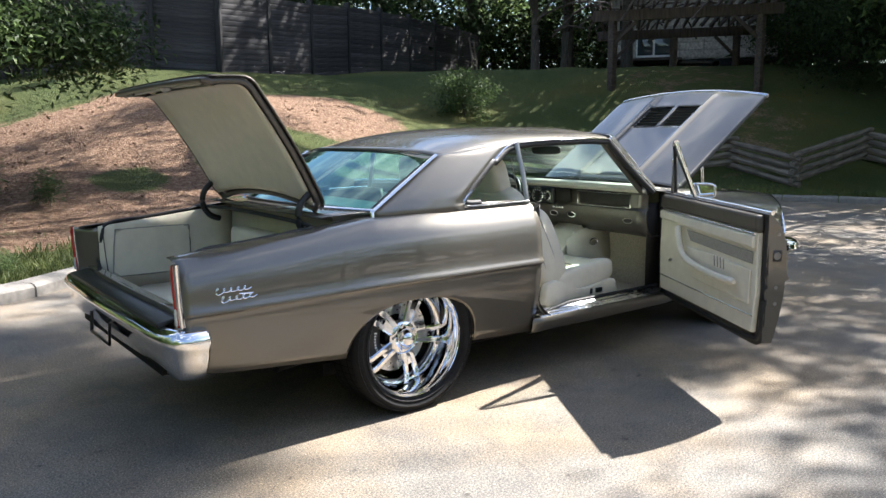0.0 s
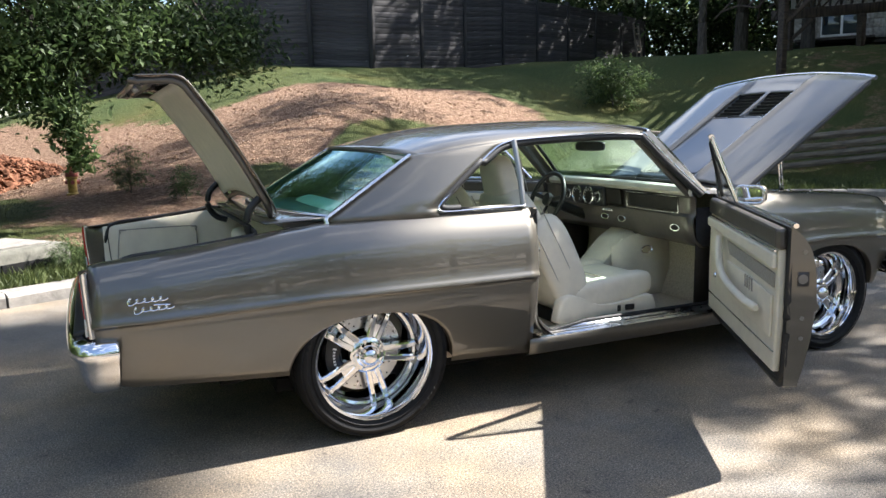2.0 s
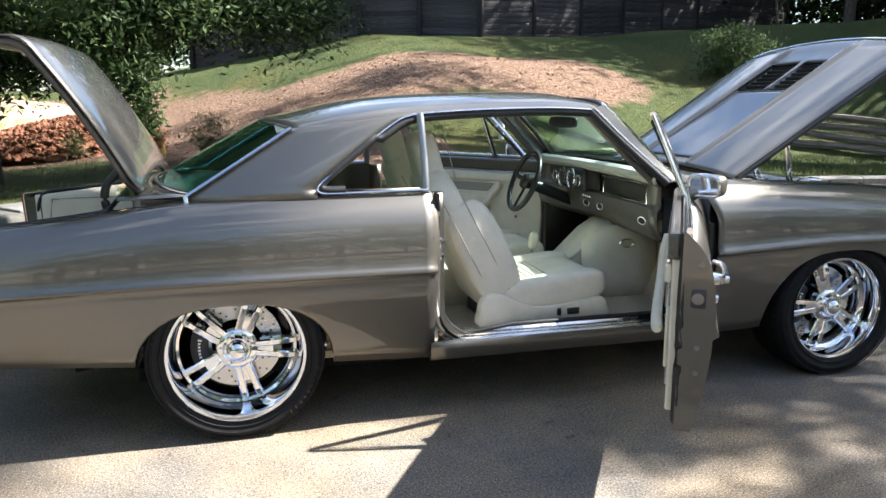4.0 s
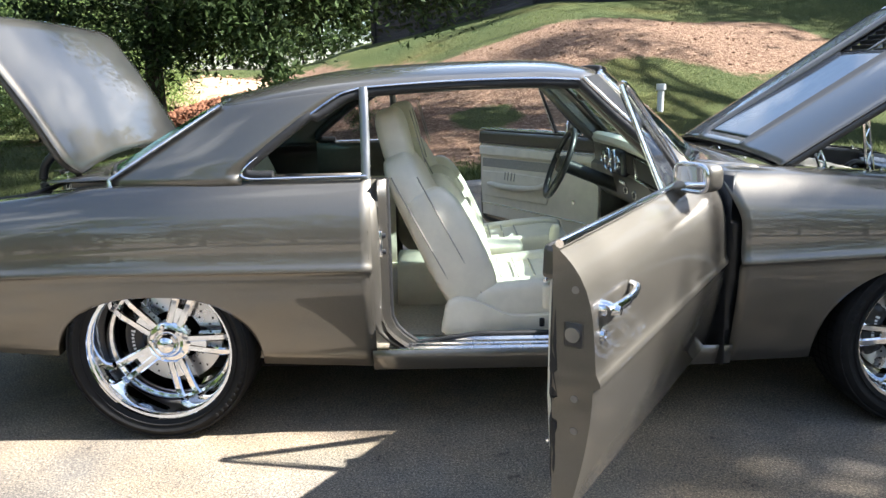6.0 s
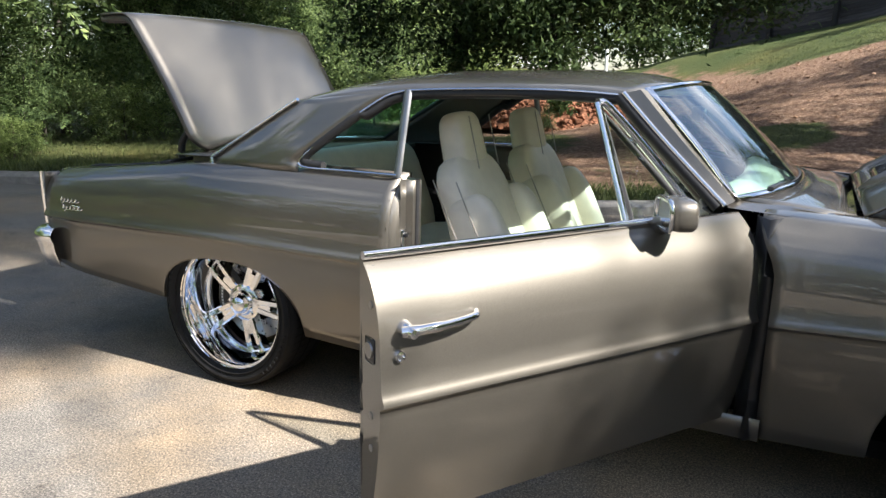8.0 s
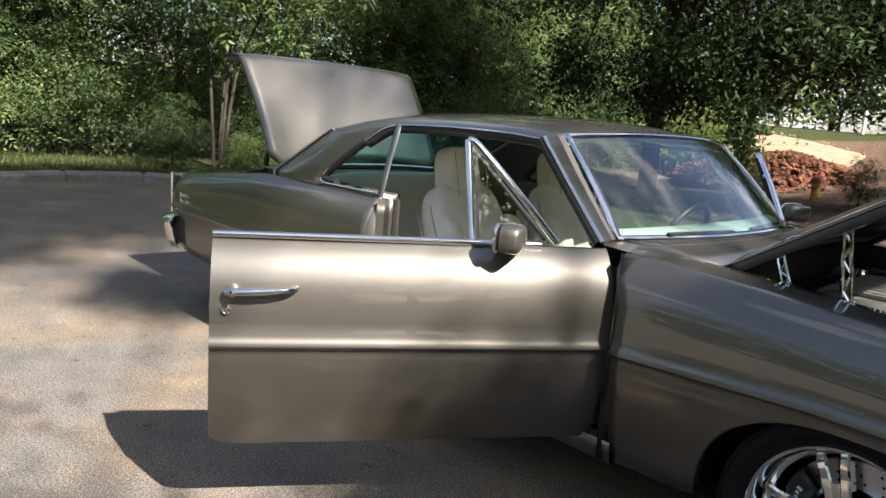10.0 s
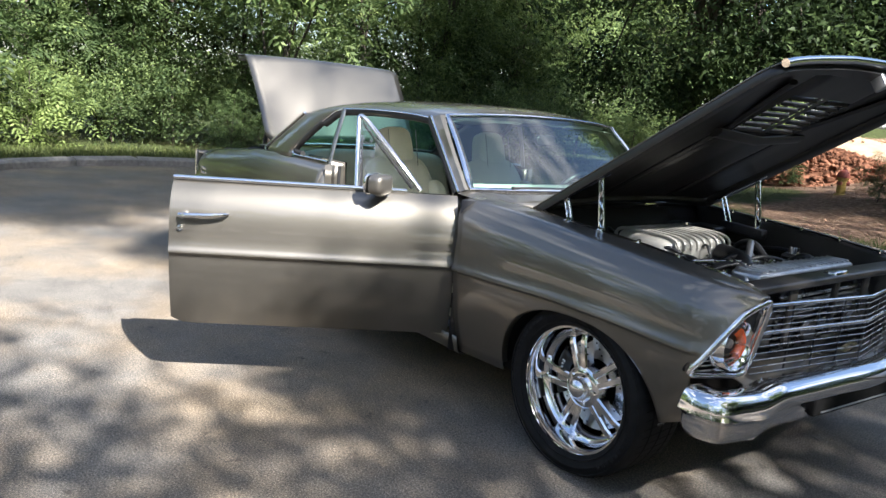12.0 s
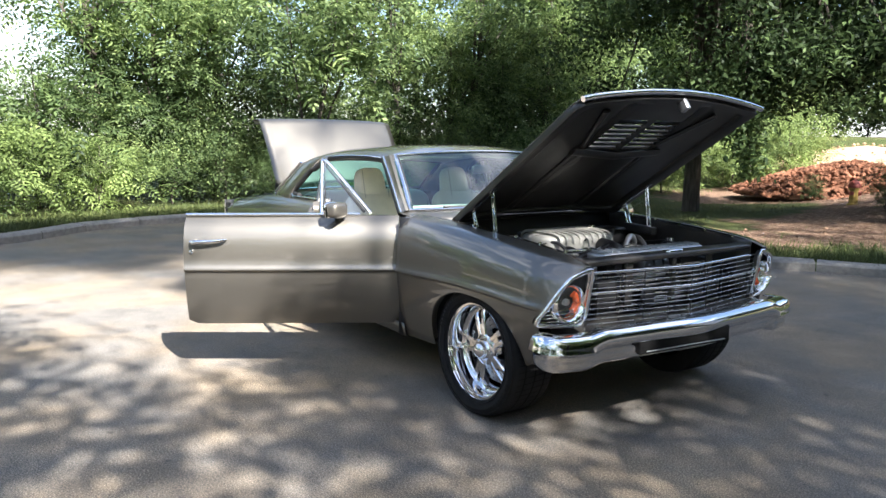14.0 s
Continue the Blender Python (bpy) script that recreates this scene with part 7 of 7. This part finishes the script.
def build_logs():
    """Zigzag fence of stacked split logs at the foot of the bank."""
    fence = new("log_fence")
    tagged(fence, "zigzag fence of stacked weathered split logs", "fence")
    knots = [(9.9, 9.6), (12.4, 8.1), (15.0, 6.7), (14.75, 4.95), (17.67, 4.68), (17.2, 2.2), (19.4, 1.2)]
    for i, (a, b) in enumerate(zip(knots, knots[1:])):
        d = Vector((b[0] - a[0], b[1] - a[1], 0))
        for k in range(4):
            v, f = tube_geo(spline([(-d.length / 2 - 0.16, 0, 0), (-0.4, RNG.uniform(-0.03, 0.03), RNG.uniform(-0.02, 0.02)), (0.4, RNG.uniform(-0.03, 0.03), RNG.uniform(-0.02, 0.02)), (d.length / 2 + 0.16, 0, 0)], 2), [RNG.uniform(0.06, 0.085) for _ in range(7)], 7)
            log = link("log", v, f, LOGWOOD, fence)
            m = Vector((a[0] + b[0], a[1] + b[1], 0)) / 2
            za, zb = height(*a), height(*b)
            log.matrix_basis = pose(m.x, m.y, (za + zb) / 2 + 0.08 + 0.185 * k + 0.0925 * (i % 2), 0, -math.degrees(math.atan2(zb - za, d.length)), math.degrees(math.atan2(d.y, d.x)))


def beam(name, a, b, w, h, mat, parent):
    a, b = Vector(a), Vector(b)
    d = b - a
    ob = box(name, (d.length, w, h), (0, 0, 0), mat, parent, bevel=0.012)
    ob.matrix_basis = Matrix.Translation((a + b) / 2) @ d.to_track_quat("X", "Z").to_matrix().to_4x4()
    return ob


def build_pergola():
    p = new("pergola")
    tagged(p, "old brown timber pergola with knee braces and loose rafters", "pergola")
    A, B = Vector((17.1, 12.25)), Vector((19.6, 8.75))
    back = Vector((3.8, 3.1))
    tops = 4.85
    cols = [A, B, A + back, B + back, (A + B) / 2 + back]
    for c in cols:
        z = height(c.x, c.y)
        beam("post", (c.x, c.y, z - 0.1), (c.x, c.y, tops), 0.20, 0.20, PERGOLA, p)
    d = (B - A).normalized()
    for c, sg in ((A, 1), (B, -1), (A + back, 1), (B + back, -1)):
        beam("knee_brace", (c.x, c.y, tops - 0.75), (c.x + d.x * sg * 0.75, c.y + d.y * sg * 0.75, tops), 0.11, 0.11, PERGOLA, p)
    for o in (Vector((0, 0)), back):
        a, b = A + o - d * 0.6, B + o + d * 0.6
        beam("header", (a.x, a.y, tops + 0.15), (b.x, b.y, tops + 0.15), 0.14, 0.32, PERGOLA, p)
    bn = back.normalized()
    for i in range(17):
        a = A + d * (5.1 * i / 16 - 0.4) - bn * 0.8
        b = a + bn * (5.9 + RNG.uniform(-0.3, 0.3))
        beam("rafter", (a.x, a.y, tops + 0.38 + RNG.uniform(-0.02, 0.02)), (b.x, b.y, tops + 0.42), 0.07, 0.14, PERGOLA, p)
    for i in range(46):
        a = A + d * RNG.uniform(-1.3, 5.4) + back * RNG.uniform(-0.2, 1.1)
        g = RNG.uniform(0, math.pi)
        b = a + Vector((math.cos(g), math.sin(g))) * RNG.uniform(0.8, 2.4)
        tube("loose_branch", spline([(a.x, a.y, tops + 0.5), ((a.x + b.x) / 2, (a.y + b.y) / 2, tops + 0.62), (b.x, b.y, tops + RNG.uniform(-0.35, 0.75))], 3), 0.03, PERGOLA, p, 5)


def build_trailer():
    """Small clad house on a wheeled chassis, far up behind the pergola."""
    t = new("tiny_house")
    tagged(t, "small clad trailer house on wheels behind the pergola", "trailer house")
    yaw = -54.5
    def put(ob):
        ob.matrix_basis = pose(28.55, 17.25, 4.22, 0, 0, yaw)
        return ob
    put(box("wall", (7.0, 2.6, 2.7), (0, 0, 1.75), CLADDING, t, bevel=0.02))
    put(box("roof", (7.4, 3.0, 0.14), (0, 0, 3.17), ROOFING, t, bevel=0.03))
    put(box("chassis", (7.2, 2.2, 0.18), (0, 0, 0.36), BLACK, t, bevel=0.02))
    for row in range(8):
        for k in range(7):
            put(box("cladding_board", (0.96, 0.03, 0.30), (-3.0 + k * 1.0, -1.315, 0.62 + row * 0.335), CLADDING, t, bevel=0.006))
    for x, w, z in ((-1.6, 1.5, 1.08), (2.9, 0.6, 1.75)):
        win = put(box("window", (w, 0.06, 1.1), (x, -1.35, z), WHITEPAINT, t, bevel=0.01))
        for sg in (-1, 1):
            box("pane", (w / 2 - 0.09, 0.02, 0.94), (x + sg * w / 4, -1.385, z), GLASSDARK, win, bevel=0.004)
    for x in (0.6, 1.5):
        wh = lathe("trailer_wheel", [(0, -1.16), (0.2, -1.17), (0.21, -1.2), (0.36, -1.2), (0.38, -1.1), (0.38, -0.98), (0.2, -0.98)], (x, 0, 0.38), TYRE, t, 24)
        put(wh)
    put(box("step", (1.3, 0.5, 0.08), (0.2, -1.7, 0.2), PERGOLA, t, bevel=0.01))
    put(box("deck", (2.8, 1.0, 0.10), (-1.8, -1.8, 0.36), PERGOLA, t, bevel=0.01))


GLASSDARK = plain("dark_window_glass", (0.03, 0.04, 0.045), 0.06, vary=0.2, scale=2)
build_fence()
build_logs()
build_pergola()
build_trailer()
ladder = new("ladder")
tagged(ladder, "grey timber ladder leaning on the board fence", "ladder")
for off in (-0.22, 0.22):
    beam("rail", (23.6 + off * 0.92, 26.4 + off * 0.39, height(23.6, 26.4)), (23.5 + off * 0.92, 26.75 + off * 0.39, height(23.6, 26.4) + 2.2), 0.06, 0.09, LOGWOOD, ladder)
for k in range(7):
    z = 0.25 + 0.29 * k
    beam("rung", (23.6 - 0.2 - 0.045 * z, 26.4 - 0.086 + 0.16 * z, height(23.6, 26.4) + z), (23.6 + 0.2 - 0.045 * z, 26.4 + 0.086 + 0.16 * z, height(23.6, 26.4) + z), 0.04, 0.06, LOGWOOD, ladder)

# White vent pipe on the bank, and a hydrant beside the clay.
vp = lathe("vent_pipe", [(0.0, 0.42), (0.075, 0.42), (0.08, 0.40), (0.08, 0.32), (0.055, 0.30), (0.055, -0.1)], (4.75, 9.8, height(4.75, 9.8)), WHITEPAINT, None, 24, 2)
tagged(vp, "white plastic vent pipe with a cap on the grass", "pipe")
hydrant = new("hydrant")
hydrant.matrix_basis = pose(-1.40, 10.9, height(-1.40, 10.9) - 0.03)
tagged(hydrant, "small faded hydrant with a red top and yellow barrel", "hydrant")
FADED_RED = plain("faded_red_paint", (0.30, 0.075, 0.06), 0.6, vary=0.3)
OLD_YELLOW = plain("old_yellow_paint", (0.36, 0.24, 0.06), 0.65, vary=0.35, scale=18)
lathe("barrel", [(0.105, 0.0), (0.105, 0.04), (0.075, 0.06), (0.075, 0.30), (0.10, 0.31), (0.10, 0.34)], (0, 0, 0), OLD_YELLOW, hydrant, 20, 2)
lathe("bonnet_cap", [(0.105, 0.34), (0.108, 0.37), (0.095, 0.42), (0.06, 0.465), (0.025, 0.48), (0.022, 0.51), (0, 0.51)], (0, 0, 0), FADED_RED, hydrant, 20, 2)
for g in (0.4, 2.5, -1.5):
    tube("outlet", [(0.05 * math.cos(g), 0.05 * math.sin(g), 0.24), (0.125 * math.cos(g), 0.125 * math.sin(g), 0.24)], 0.035, FADED_RED, hydrant, 12)


def build_kerb():
    """Concrete kerb, stone by stone, along the edge of the pavement."""
    kerb = new("kerb")
    tagged(kerb, "old pale concrete kerb in straight lengths", "kerb", kind="structure")
    line = [p for p in spline([tuple(p) for p in EDGE[::3]], 8)]
    stones, start = [], line[0]
    for p in line[1:]:
        if (p - start).length >= 0.9:
            stones.append((start, p))
            start = p
    for a, b in stones:
        d = b - a
        w = 0.21
        prof = [(-0.02, -0.08), (-0.02, 0.085), (0.0, 0.105), (0.03, 0.115), (w - 0.02, 0.12), (w, 0.11), (w, -0.08)]
        n = Vector((-d.y, d.x, 0)).normalized()
        rows = [[a + d * t + n * o + Vector((0, 0, z + RNG.uniform(-0.003, 0.003))) for o, z in prof] for t in (0.008, 0.5, 0.992)]
        link("kerb_stone", [q for r in rows for q in r], quads(3, 7) + [tuple(range(7)), tuple(range(14, 21))], CONCRETE, kerb, angle=30)


build_kerb()


def scatter_clods():
    """Loose clods and small stones on the bare earth of the bank."""
    rng = np.random.default_rng(21)
    bm = bmesh.new()
    bmesh.ops.create_icosphere(bm, subdivisions=1, radius=1.0)
    base = np.array([tuple(v.co) for v in bm.verts])
    tris = [tuple(v.index for v in f.verts) for f in bm.faces]
    bm.free()
    V, F = [], []
    while len(V) < 1500 * len(base):
        x, y = rng.uniform(-4.0, 10.0), rng.uniform(5.2, 17.5)
        if earthy(x, y) < 0.52 + 0.2 * rng.random() or on_road(x, y):
            continue
        s = 0.010 + 0.032 * rng.random() ** 3
        o = len(V)
        q = base * rng.uniform(0.6, 1.25, base.shape) * s * np.array([1, 1, 0.7]) + np.array([x, y, height(x, y) + 0.10 * noise.noise(Vector((x * 0.5, y * 0.5, 0))) + s * 0.2])
        V += [tuple(p) for p in q]
        F += [tuple(i + o for i in t) for t in tris]
    ob = link("clods", V, F, CLOD, smooth=False)
    tagged(ob, "loose brown clods and stones on the bare bank", "soil clods", kind="stuff")


CLOD = plain("brown_clods", (0.22, 0.14, 0.092), 0.95, vary=0.6, scale=5, spec=0.1)
scatter_clods()
fr = box("far_road", (26, 3.4, 0.08), (-8.0, 29.0, 1.74), ASPHALT, None, (0, 0, 4))
tagged(fr, "grey asphalt lane beyond the clay heap", "road", kind="structure")
mp_ = lathe("marker_post", [(0, 1.05), (0.05, 1.04), (0.06, 1.0), (0.06, 0)], (-5.6, 26.6, 1.5), WHITEPAINT, None, 12, 2)
tagged(mp_, "white marker post by the far lane", "post")
drain = box("storm_drain", (0.95, 0.85, 0.34), (-1.95, 4.35, 0.17), plain("mossy_concrete", (0.125, 0.120, 0.098), 0.92, vary=0.35, scale=9, bumps=0.006), None, (0, 0, 40), 0.045)
box("lid", (0.60, 0.60, 0.03), (-1.95, 4.35, 0.35), CONCRETE, drain, (0, 0, 40), 0.01)
box("inlet", (0.55, 0.03, 0.12), (-1.95 + 0.43 * math.sin(radians(40)), 4.35 - 0.43 * math.cos(radians(40)), 0.16), UNDER, drain, (0, 0, 40), 0.004)
tagged(drain, "weathered concrete storm drain box behind the kerb", "storm drain")
